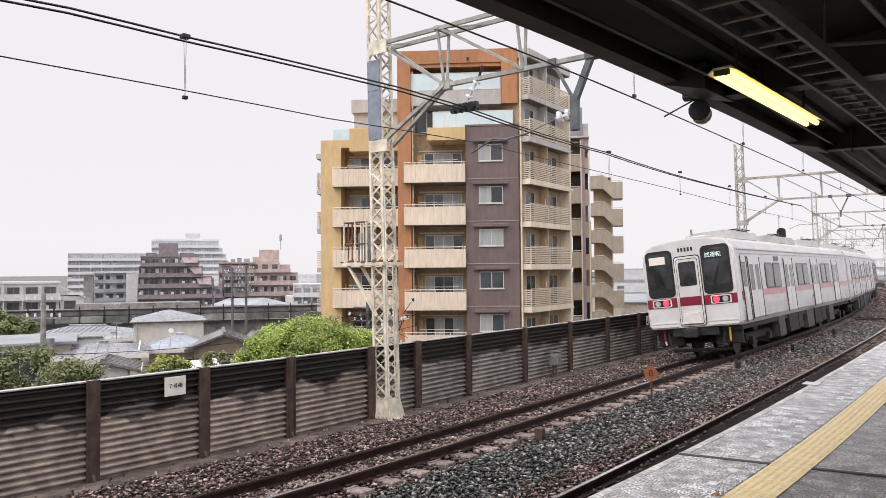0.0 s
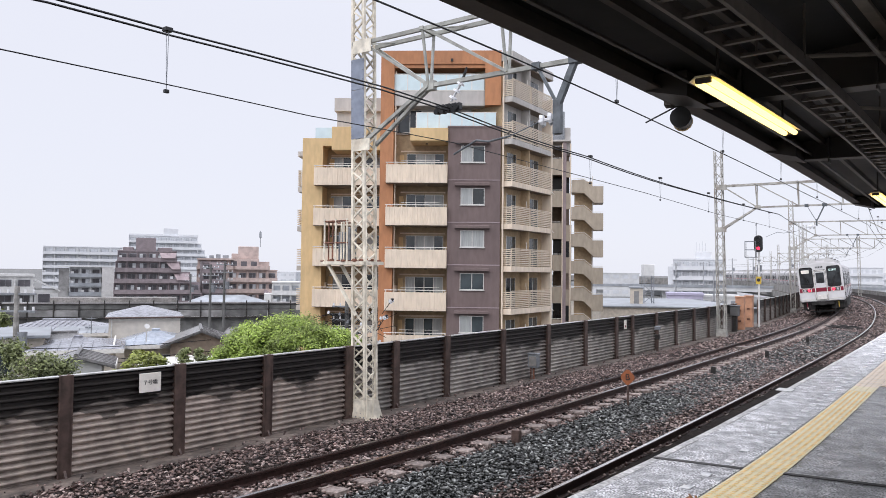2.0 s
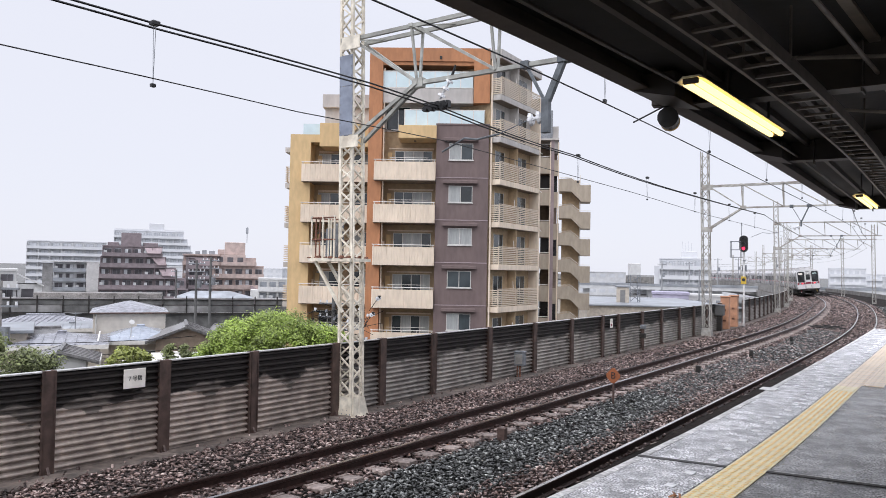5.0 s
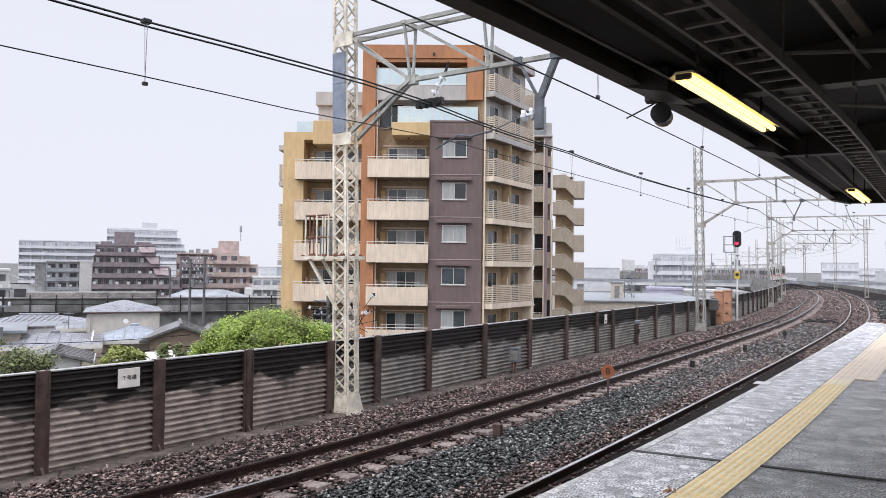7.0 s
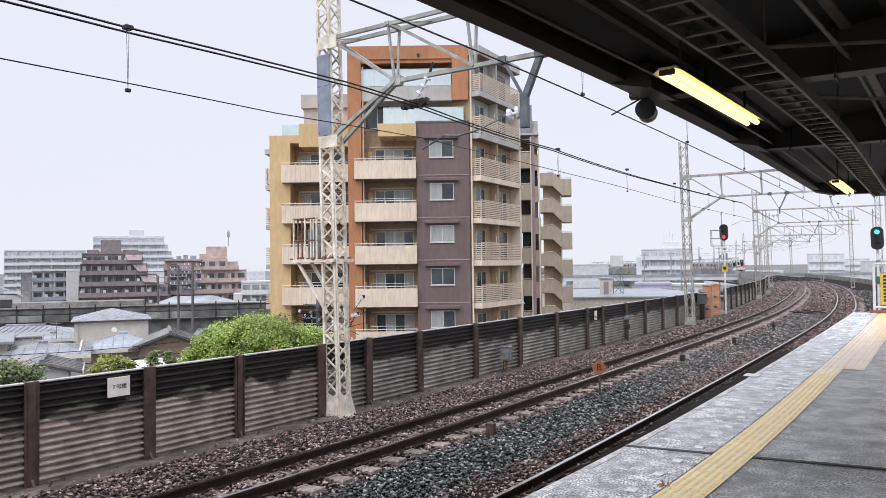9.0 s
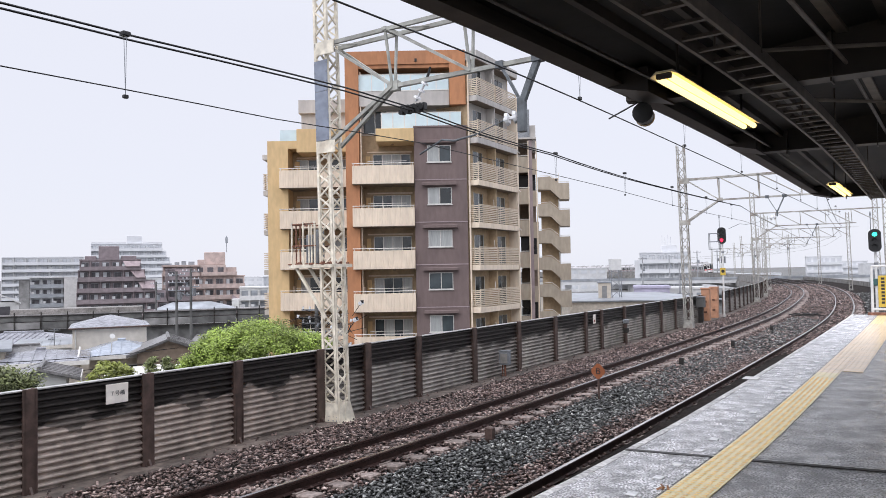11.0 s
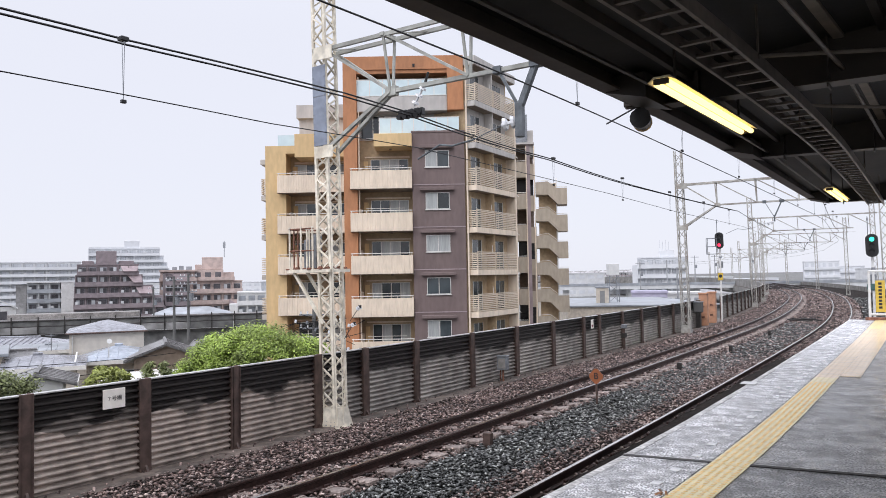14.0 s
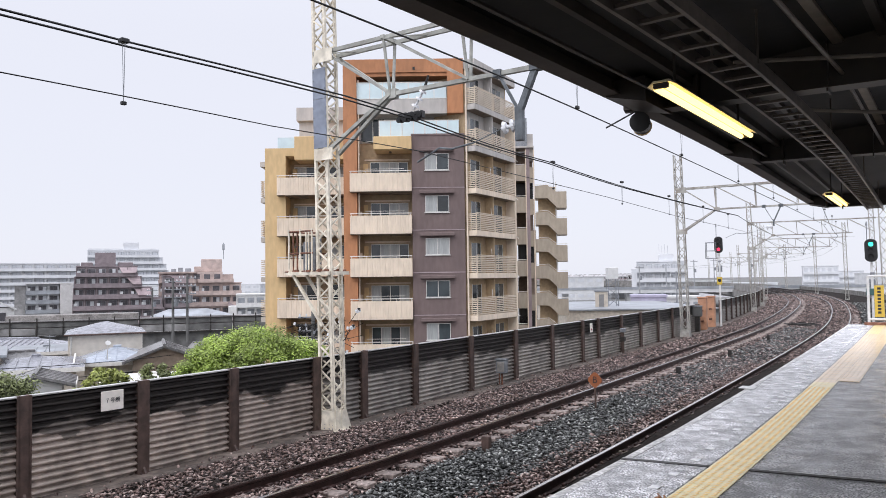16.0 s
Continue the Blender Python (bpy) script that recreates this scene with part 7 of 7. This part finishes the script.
for k in range(40):
    x, z = rnd.uniform(-1.7, 1.7), rnd.uniform(-1.4, 0.6)
    part("insulator", MB().bar((x, -0.5, z), (x + 0.05, -0.5, z + 0.16), 0.07, 6), M["insul"] if k % 2 else M["galv"], pc)
for k, (a, b, z0, z1) in enumerate((((-60, 40), (-2, 31), -0.9, -1.2), ((-60, 40), (-2, 31), -1.5, -1.6), ((-60, 38), (-6, 27), -2.2, -2.0), ((-27.62, 75.1), (-26.3, 75.5), 2.6, 2.6), ((-21.6, 29.8), (-7.9, 44.5), -0.6, -0.2), ((-21.6, 29.8), (-7.9, 44.5), -1.2, -0.8))):
    mb = MB()
    pts = [Vector((a[0] + (b[0] - a[0]) * i / 12, a[1] + (b[1] - a[1]) * i / 12, z0 + (z1 - z0) * i / 12 - 0.5 * 4 * (i / 12) * (1 - i / 12))) for i in range(13)]
    for i, p in enumerate(pts):
        mb.v += [(p.x + 0.016 * dx, p.y, p.z + 0.016 * dz) for dx, dz in ((1, 0), (0, 1), (-1, 0), (0, -1))]
        if i:
            mb.f += [(4 * i - 4 + q, 4 * i - 4 + (q + 1) % 4, 4 * i + (q + 1) % 4, 4 * i + q) for q in range(4)]
            mb.mi += [0] * 4
    tagged(part("street_cable", mb, M["wire"]), "thin black overhead street cable", "cable", "street cables")


# ---- trees ----
def tree(x, y, top, rx, ry, rz, leaf, label, count, seed, lsize=0.16, clumps=70):
    """Tapered trunk, limbs, and clumps of many small leaves with gaps and an uneven outline."""
    rnd = random.Random(seed)
    t = thing("tree", pose(x, y, GROUND), label, "tree", "trees and shrubs behind the barrier")
    hgt = top - GROUND
    tm = MB().bar((0, 0, 0), (0.1, 0, hgt * 0.55), 0.22, 8, r2=0.13)
    cl = []
    for k in range(clumps):
        while True:
            v = Vector((rnd.uniform(-1, 1), rnd.uniform(-1, 1), rnd.uniform(-1, 1)))
            if 0.45 < v.length < 0.95:
                break
        c = Vector((v.x * rx, v.y * ry, hgt - rz + v.z * rz * 0.85))
        cl.append((c, rnd.uniform(0.12, 0.27) * min(rx, rz)))
        if k % 5 == 0:
            tm.bar((0.1, 0, hgt * 0.45 + rnd.random() * hgt * 0.1), c, 0.06, 5, r2=0.015)
    part("trunk", tm, M["bark"], t)
    rng = np.random.default_rng(seed)
    per = count // len(cl)
    allv = []
    for c, r in cl:
        d = rng.normal(size=(per, 3))
        d /= np.linalg.norm(d, axis=1)[:, None]
        p = np.array(c) + d * (r * rng.uniform(0.25, 1.2, (per, 1))) * np.array([1.25, 1.25, 0.8])
        nrm = d * 0.5 + rng.normal(size=(per, 3)) * 0.5 + np.array([0, -0.2, 0.7])
        nrm /= np.linalg.norm(nrm, axis=1)[:, None]
        u = np.cross(nrm, rng.normal(size=(per, 3)))
        u /= np.linalg.norm(u, axis=1)[:, None]
        w = np.cross(nrm, u)
        sz = (lsize * rng.uniform(0.6, 1.3, per))[:, None]
        allv.append(np.stack([p - u * sz, p + w * sz * 0.45 - nrm * sz * 0.1, p + u * sz, p - w * sz * 0.45 - nrm * sz * 0.1], 1))
    v = np.concatenate(allv).reshape(-1, 3)
    me = bpy.data.meshes.new("crown")
    me.from_pydata(v.tolist(), [], np.arange(len(v)).reshape(-1, 4).tolist())
    me.materials.append(leaf)
    part("crown", me, None, t, "leafy crown")
    return t


tree(-7.4, 28.5, 1.35, 2.5, 1.9, 2.0, M["leaf"], "bright fresh-green broadleaf tree behind the barrier", 100000, 3, 0.056, 170)
tree(-5.6, 29.5, 0.75, 1.3, 1.2, 1.6, M["leaf"], "bright fresh-green broadleaf tree behind the barrier", 34000, 4, 0.056, 90)
tree(-9.2, 28.0, 0.55, 1.3, 1.2, 1.6, M["leaf"], "bright fresh-green broadleaf tree behind the barrier", 34000, 14, 0.056, 90)
tree(-12.2, 26.5, 0.05, 0.9, 1.0, 1.2, M["leaf_yellow"], "small yellow-green shrub behind the barrier", 9000, 5, 0.075)
tree(-10.7, 27.5, 0.2, 0.7, 0.7, 1.4, M["leaf_dull"], "small dull green tree behind the barrier", 7000, 6, 0.075)
tree(-16.0, 24.5, 0.62, 2.3, 1.4, 1.9, M["leaf_dull"], "olive-green bushy tree with russet tips behind the barrier", 20000, 7, 0.075)
tree(-33, 46, -0.1, 3.0, 2.5, 2.0, M["leaf_dull"], "dark green tree among the houses", 9000, 8, 0.16)
tree(-46.5, 66.0, -0.3, 3.4, 1.6, 1.9, M["leaf_dull"], "dull green trees below the elevated road", 9000, 19, 0.2)
tree(-47, 80, -1.6, 3.6, 1.6, 1.6, M["leaf_dull"], "dull green trees by the elevated road", 8000, 9, 0.28)

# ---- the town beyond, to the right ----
# haze colours again: mist painted on, the air itself is clear
hz = stepped_block("apartment_block", 56.6, 197, -16, 11, storeys(-6.5, 6.6, 5, -4.6, 8.4), M["haze_far"], M["haze_far"], M["haze_win"], "apartment block in mist-pale colours with roof masts", 2.2, seed=9)
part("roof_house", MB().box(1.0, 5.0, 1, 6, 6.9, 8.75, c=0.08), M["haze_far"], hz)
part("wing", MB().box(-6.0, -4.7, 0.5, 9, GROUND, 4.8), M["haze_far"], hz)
rm = thing("roof_masts", pose(56.6, 197, 8.74, 0, 0, -16), "thin masts in mist-pale colour on a roof", "antenna")
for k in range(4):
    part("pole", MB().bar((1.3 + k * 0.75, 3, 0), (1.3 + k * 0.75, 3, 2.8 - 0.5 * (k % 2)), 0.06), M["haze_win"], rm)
town_block("office_block", 154, 300, -24, 13, 12, 5.9, 4, M["haze_far"], M["haze_win"], "office block in mist-pale colours", 6)
town_block("office_block", 183, 330, -24, 10, 12, 3.8, 4, M["haze_far"], M["haze_win"], "office block in mist-pale colours", 5)
town_block("white_houses", 32.3, 116, -14, 5.4, 7, -0.46, 2, M["violet_wall"], M["pale_win"], "pale violet low building", 3, balconies=False)
town_block("white_houses", 39.5, 122, -14, 6, 7, -0.9, 2, M["white_wall"], M["pale_win"], "plain white low building", 4, balconies=False)
wr = thing("warehouse", pose(14, 84, 0), "low building with a broad pale wet flat roof", "building")
part("wall", MB().box(0, 17, 0, 26, GROUND, -1.0), M["plaster"], wr)
part("roof", MB().box(-0.3, 17.3, -0.3, 26.3, -1.0, -0.8, c=0.04), M["pale_win"], wr)
hut = thing("roof_hut", pose(19.3, 90, -0.8, 0, 0, -12), "small beige hut on the flat roof", "hut")
part("wall", MB().box(-0.75, 0.75, 0, 1.6, 0, 1.85), M["plaster"], hut)
part("roof", MB().box(-0.9, 0.9, -0.15, 1.75, 1.85, 2.05, c=0.03), M["pale_win"], hut)
part("door", MB().box(-0.3, 0.3, -0.04, 0, 0, 1.5), M["road_wall"], hut)
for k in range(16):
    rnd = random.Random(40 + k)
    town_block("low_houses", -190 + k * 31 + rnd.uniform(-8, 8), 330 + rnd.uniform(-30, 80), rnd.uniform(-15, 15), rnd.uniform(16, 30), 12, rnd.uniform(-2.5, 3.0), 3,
               M["haze_far"] if k % 2 else M["pale_far"], M["haze_win"], "low houses in mist-pale colours", 5, balconies=False, group="houses in the mist")
ov = thing("flyover", pose(40, 160, 0, 0, 0, -8), "grey concrete flyover deck on piers in mist-pale colours", "flyover", kind="structure")
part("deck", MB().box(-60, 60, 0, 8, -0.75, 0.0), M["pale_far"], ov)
part("rail", MB().box(-60, 60, -0.1, 0.1, 0.0, 0.55), M["pale_win"], ov)
for k in range(9):
    part("pier", MB().box(-56 + k * 14, -54.6 + k * 14, 2, 6, GROUND, -0.75), M["pale_far"], ov)
wt = thing("water_tank", pose(21.1, 92, 0), "cream water tank on a lattice stand", "water tank")
part("tank", MB().box(-0.65, 0.65, -0.65, 0.65, 2.55, 4.0, c=0.05), M["white_wall"], wt)
for x in (-0.6, 0.6):
    for y in (-0.6, 0.6):
        part("leg", MB().bar((x, y, -0.8), (x, y, 2.55), 0.06, 4), M["galv"], wt)
for z in (-0.7, 0.4, 1.5):
    part("brace", MB().bar((-0.6, -0.6, z), (0.6, -0.6, z + 1.0), 0.04, 4).bar((0.6, -0.6, z), (-0.6, -0.6, z + 1.0), 0.04, 4), M["galv"], wt)
for k, (x, y, tp_) in enumerate(((38, 120, 3.6), (50, 165, 5.5), (70, 190, 7), (88, 210, 8), (40, 150, 5.0), (58, 170, 6.5))):
    utility_pole(x, y, tp_, 1, M["pole_far"])

# ---- the departing train ----
CAR_L = 19.5


def body_profile():
    """Half-section of a commuter car, from sole bar to roof crown, as (x, z)."""
    right = [(1.36, 1.0), (1.42, 1.15), (1.43, 3.0), (1.40, 3.30), (1.30, 3.50), (1.10, 3.62), (0.7, 3.70), (0.0, 3.74)]
    return right + [(-x, z) for x, z in right[::-1][1:]]


def train_car(rear):
    car = thing("train_car", Matrix(), "white and stainless commuter train car with maroon band" if not rear else "rear train car, white end with maroon stripe and red tail lamps", "train car", "cars of the train")
    y0, y1 = -CAR_L / 2, CAR_L / 2
    pr = body_profile()
    bd = part("body", MB().prism(pr, y0 + (0.12 if rear else 0), y1), M["train_steel"], car)
    for sx in (-1, 1):
        X = lambda d: sx * (1.43 + d)
        def side(mb, d0, d1, a, b, z0, z1):
            return mb.box(min(X(d0), X(d1)), max(X(d0), X(d1)), a, b, z0, z1)
        part("band", side(MB(), -0.004, 0.004, y0 + 0.3, y1, 1.78, 1.98), M["maroon_sheen"], bd, "maroon waist band, its side reflection painted in as pink")
        if rear:
            part("band", side(MB(), -0.003, 0.007, y0 + 0.3, y0 + 0.75, 1.70, 1.98), M["maroon"], bd, "maroon stripe wrapping round the end")
        for z in (1.28, 1.40, 1.52, 3.12):
            part("bead", side(MB(), -0.002, 0.012, y0 + 0.3, y1, z, z + 0.025), M["train_steel"], bd)
        for k in range(4):
            c = y0 + (1.95 + k * 4.75 if rear else 2.55 + k * 4.8)
            for q in (-0.66, 0.02):
                dr = part("door_leaf", side(MB(), -0.01, 0.010, c + q, c + q + 0.64, 1.14, 2.98), M["train_white"], car)
                part("door_window", MB().prism([(a, b) for a, b in rounded(c + q + 0.12, c + q + 0.52, 1.98, 2.78, 0.06)], min(X(0.010), X(0.016)), max(X(0.010), X(0.016)), axis="x"), M["train_glass"], dr)
            for q in (-0.705, 0.665):
                part("door_seal", side(MB(), -0.005, 0.022, c + q, c + q + 0.04, 1.10, 3.02), M["train_black"], car)
        for k in range(3):
            c = y0 + (4.32 + k * 4.75 if rear else 4.95 + k * 4.8)
            for q in (-1.05, 0.05):
                wf = part("window_frame", MB().prism(rounded(c + q, c + q + 1.0, 1.98, 2.84, 0.08), min(X(-0.005), X(0.012)), max(X(-0.005), X(0.012)), axis="x"), M["train_black"], car)
                part("pane", MB().prism(rounded(c + q + 0.06, c + q + 0.94, 2.04, 2.78, 0.06), min(X(0.012), X(0.018)), max(X(0.012), X(0.018)), axis="x"), M["train_glass"], wf)
        if rear:
            cd = part("crew_door", side(MB(), -0.01, 0.008, y0 + 0.50, y0 + 1.06, 1.10, 3.0), M["train_white"], car, "narrow white crew door")
            part("door_seal", side(MB(), -0.005, 0.022, y0 + 0.46, y0 + 0.495, 1.06, 3.04), M["train_black"], cd)
            part("door_seal", side(MB(), -0.005, 0.022, y0 + 1.065, y0 + 1.10, 1.06, 3.04), M["train_black"], cd)
            part("door_window", side(MB(), 0.008, 0.014, y0 + 0.60, y0 + 0.96, 2.1, 2.85), M["train_glass"], cd)
            part("door_handle", side(MB(), 0.01, 0.05, y0 + 0.62, y0 + 0.66, 1.55, 1.95), M["rail_white"], cd)
        gut = part("rain_gutter", side(MB(), -0.03, 0.02, y0 + 0.3, y1, 3.24, 3.28), M["train_steel"], bd)
    for k, (a, b) in enumerate(((-7.2, -4.4), (-1.6, 1.6), (4.2, 7.0))):
        ac = part("air_conditioner", MB().prism([(-0.85, 3.70), (-0.78, 3.98), (-0.5, 4.05), (0.5, 4.05), (0.78, 3.98), (0.85, 3.70)], a, b), M["roof_unit"], car)
        for j in range(3):
            part("grille", MB().box(-0.79, 0.79, a + 0.5 + j * 0.7, a + 0.7 + j * 0.7, 4.04, 4.065), M["underframe"], ac)
    for k in range(6):
        part("roof_vent", MB().box(-0.3, 0.3, -8.6 + k * 3.2, -8.0 + k * 3.2, 3.71, 3.86, c=0.03), M["train_steel"], car)
    for k in range(7):
        w = (0.9, 1.6, 0.7, 1.2, 1.5, 0.8, 1.1)[k]
        a = -5.2 + k * 1.55
        part("equipment_box", MB().box(-1.37, 1.37, a, a + min(w, 1.45), 0.30 + 0.05 * (k % 3), 1.0, c=0.03), M["underframe"] if k % 3 else M["equipment"], car)
    part("sole_bar", MB().box(-1.34, 1.34, y0 + 0.2, y1 - 0.1, 0.86, 1.02), M["underframe"], car)
    for yb in (y0 + 2.9, y1 - 2.9):
        bg = part("bogie", MB().box(-1.08, -0.92, yb - 1.5, yb + 1.5, 0.42, 0.66, c=0.03).box(0.92, 1.08, yb - 1.5, yb + 1.5, 0.42, 0.66, c=0.03).box(-1.0, 1.0, yb - 0.25, yb + 0.25, 0.4, 0.8), M["underframe"], car)
        for dy in (-1.05, 1.05):
            for x in (-0.58, 0.58):
                part("wheel", MB().bar((x - 0.06, yb + dy, 0.43), (x + 0.06, yb + dy, 0.43), 0.43, 20), M["rail_steel"], bg)
            part("axle_box", MB().box(-1.2, -1.02, yb + dy - 0.16, yb + dy + 0.16, 0.3, 0.56, c=0.03).box(1.02, 1.2, yb + dy - 0.16, yb + dy + 0.16, 0.3, 0.56, c=0.03), M["underframe"], bg)
        part("brake_pipe", MB().bar((-0.9, yb - 1.7, 0.5), (0.9, yb - 1.7, 0.5), 0.04), M["underframe"], bg)
    if not rear:
        part("gangway", MB().box(-0.5, 0.5, y0 - 0.28, y0, 1.05, 3.1), M["train_black"], car)
        part("coupler", MB().box(-0.12, 0.12, y0 - 0.28, y0, 0.75, 0.98), M["underframe"], car)
    else:
        mask = [(1.33, 1.02), (1.42, 1.12), (1.43, 3.0), (1.39, 3.32), (1.25, 3.54), (1.0, 3.64), (0.5, 3.71), (0, 3.73)]
        mask = mask + [(-x, z) for x, z in mask[::-1][1:]]
        fc = part("front_mask", MB().prism([(x * 0.965, 1.02 + (z - 1.02) * 0.985) for x, z in mask], y0 - 0.02, y0 + 0.06).prism(mask, y0 + 0.06, y0 + 0.30), M["train_white"], car, "white moulded end with rounded edge")
        F = y0 - 0.02
        for sx in (-1, 1):
            a, b = sorted((sx * 0.44, sx * 1.29))
            sur = part("window_surround", MB().prism(rounded(a, b, 1.98, 3.44, 0.14), F - 0.02, F), M["train_black"], fc, "glossy black window surround")
            part("pane", MB().prism(rounded(a + 0.06, b - 0.06, 2.24, 3.36, 0.10), F - 0.026, F - 0.02), M["train_glass"], sur)
            part("destination_panel", MB().box(a + 0.12, b - 0.22, F - 0.034, F - 0.027, 3.02, 3.26), M["sign_white"] if sx < 0 else M["train_black"], sur)
            part("stripe", MB().box(min(sx * 0.40, sx * 1.37), max(sx * 0.40, sx * 1.37), F - 0.008, F, 1.66, 1.95), M["maroon"], fc, "maroon stripe")
            lb = part("lamp_frame", MB().prism(rounded(sx * 0.90 - 0.30, sx * 0.90 + 0.30, 1.68, 1.93, 0.04), F - 0.03, F - 0.008), M["rail_white"], fc)
            inn, out = sx * 0.90 - sx * 0.13, sx * 0.90 + sx * 0.13
            if sx > 0:
                inn, out = 0.77, 1.03
            part("lamp_bezel", MB().prism(rounded(sx * 0.90 - 0.26, sx * 0.90 + 0.26, 1.71, 1.90, 0.03), F - 0.034, F - 0.03), M["train_black"], lb)
            part("tail_lamp", MB().bar((inn, F - 0.036, 1.805), (inn, F - 0.05, 1.805), 0.095, 14), M["tail_red"], lb, "lit red tail lamp")
            part("head_lamp", MB().bar((out, F - 0.036, 1.805), (out, F - 0.048, 1.805), 0.085, 14), M["lens_dim"], lb)
            part("step", MB().box(min(sx * 0.48, sx * 1.3), max(sx * 0.48, sx * 1.3), F - 0.05, F, 1.06, 1.11), M["rail_white"], fc)
            part("step", MB().box(min(sx * 0.48, sx * 1.3), max(sx * 0.48, sx * 1.3), F - 0.03, F, 1.17, 1.20), M["rail_white"], fc)
            part("grab_rail", MB().bar((sx * 0.385, F - 0.08, 1.3), (sx * 0.385, F - 0.08, 2.7), 0.016), M["rail_white"], fc)
            part("wiper", MB().bar((sx * 0.75, F - 0.04, 2.25), (sx * 0.95, F - 0.05, 2.85), 0.012), M["black"], fc)
            part("jumper_hose", MB().bar((sx * 0.85, F + 0.1, 0.85), (sx * 0.80, F + 0.05, 0.45), 0.03).bar((sx * 0.80, F + 0.05, 0.45), (sx * 0.62, F + 0.05, 0.5), 0.025), M["underframe"], fc)
        # black outlines stand for the door's seams and the shade of its recess
        part("door_seam", MB().prism(rounded(-0.405, 0.405, 1.04, 3.21, 0.11), F - 0.012, F), M["train_black"], fc, "dark seam with the recess shade painted in")
        part("door_frame", MB().prism(rounded(-0.38, 0.38, 1.06, 3.18, 0.10), F - 0.03, F), M["rail_white"], fc)
        part("door_seam", MB().prism(rounded(-0.335, 0.335, 1.10, 3.12, 0.07), F - 0.034, F - 0.03), M["train_black"], fc, "dark seam with the recess shade painted in")
        gd = part("gangway_door", MB().prism(rounded(-0.32, 0.32, 1.12, 3.10, 0.06), F - 0.045, F - 0.03), M["train_white"], fc, "white gangway door")
        part("pane", MB().prism(rounded(-0.26, 0.26, 2.28, 3.02, 0.05), F - 0.052, F - 0.045), M["train_glass"], gd)
        part("stripe", MB().box(-0.32, 0.32, F - 0.049, F - 0.045, 1.68, 1.95), M["maroon"], gd, "maroon stripe")
        part("foot_plate", MB().prism([(-0.30, 1.14), (0.30, 1.14), (0.22, 1.46), (-0.22, 1.46)], F - 0.12, F - 0.05), M["rail_white"], gd)
        for k in range(5):
            part("number_bar", MB().box(-0.24 + k * 0.10, -0.18 + k * 0.10, F - 0.006, F, 3.34, 3.46), M["ink"], fc)
        letters("試運転", 0.165, M["blind"], fc, pose(0.81, F - 0.037, 3.14, 90, 0, 0))
        part("buffer_beam", MB().box(-0.7, 0.7, F + 0.05, F + 0.3, 0.76, 1.02), M["underframe"], car)
        part("coupler", MB().box(-0.14, 0.14, F - 0.28, F + 0.3, 0.74, 1.0, c=0.03).box(-0.2, 0.2, F - 0.42, F - 0.26, 0.72, 1.02, c=0.04), M["underframe"], car)
        part("end_valance", MB().box(-1.28, -0.5, F + 0.35, F + 0.5, 0.45, 1.0, c=0.03), M["underframe"], car)
        part("end_valance", MB().box(0.5, 1.28, F + 0.35, F + 0.5, 0.45, 1.0, c=0.03), M["underframe"], car)
        part("hose_coupling", MB().bar((-1.02, F + 0.2, 0.98), (-1.0, F + 0.16, 0.62), 0.035), M["maroon"], car, "red hose coupling")
        part("hose_coupling", MB().bar((-1.0, F + 0.16, 0.62), (-0.98, F + 0.16, 0.50), 0.03), M["rail_white"], car)
        part("hose_coupling", MB().bar((0.98, F + 0.2, 0.95), (0.98, F + 0.15, 0.55), 0.03), M["sign_yellow"], car, "yellow hose coupling")
        part("rail_guard", MB().box(-0.9, 0.9, F + 0.5, F + 0.56, 0.24, 0.34, c=0.02), M["underframe"], car)
        part("antenna", MB().bar((-0.2, y0 + 1.4, 3.7), (-0.2, y0 + 1.4, 4.1), 0.035).box(-0.3, -0.1, y0 + 1.3, y0 + 1.5, 3.70, 3.80), M["galv"], car)
        part("destination_side", MB().box(1.432, 1.44, y0 + 4.6, y0 + 5.3, 2.9, 3.06), M["train_black"], car)
    return car


rear_car = train_car(True)
plain_car = train_car(False)
cars = [rear_car, plain_car] + [copy_thing(plain_car, Matrix()) for _ in range(8)]
TILT = math.degrees(math.atan2(CANT, 1.13))
TAIL = [(0, 22.0), (0.5, 30.9), (1, 39.8), (1.5, 48.7), (2, 57.6), (2.5, 66.6), (3, 75.7), (3.5, 85.0), (4, 94.4), (6.5, 144.5), (7.5, 164), (8.5, 183.5), (9.2, 197), (11.5, 242), (16, 332)]


def tail(t):
    """Distance of the train's rear end along the line at t seconds, smooth between the known times."""
    ts, ss = [p[0] for p in TAIL], [p[1] for p in TAIL]
    return float(np.interp(t, ts, ss))


def motions():
    for i, car in enumerate(cars):
        rows = []
        for k in range(33):
            t = k * 0.5
            mid = min(tail(t) + CAR_L / 2 + i * (CAR_L + 0.5), 740)
            a, b = P(mid - 6.8, TRACK_A), P(mid + 6.8, TRACK_A)
            c, d = (a + b) / 2, b - a
            rows.append((t, pose(c.x, c.y, CANT / 2, 0, 0, math.degrees(math.atan2(d.y, d.x)) - 90) @ pose(0, 0, 0, 0, -TILT, 0)))
        walk(car, rows)


motions()
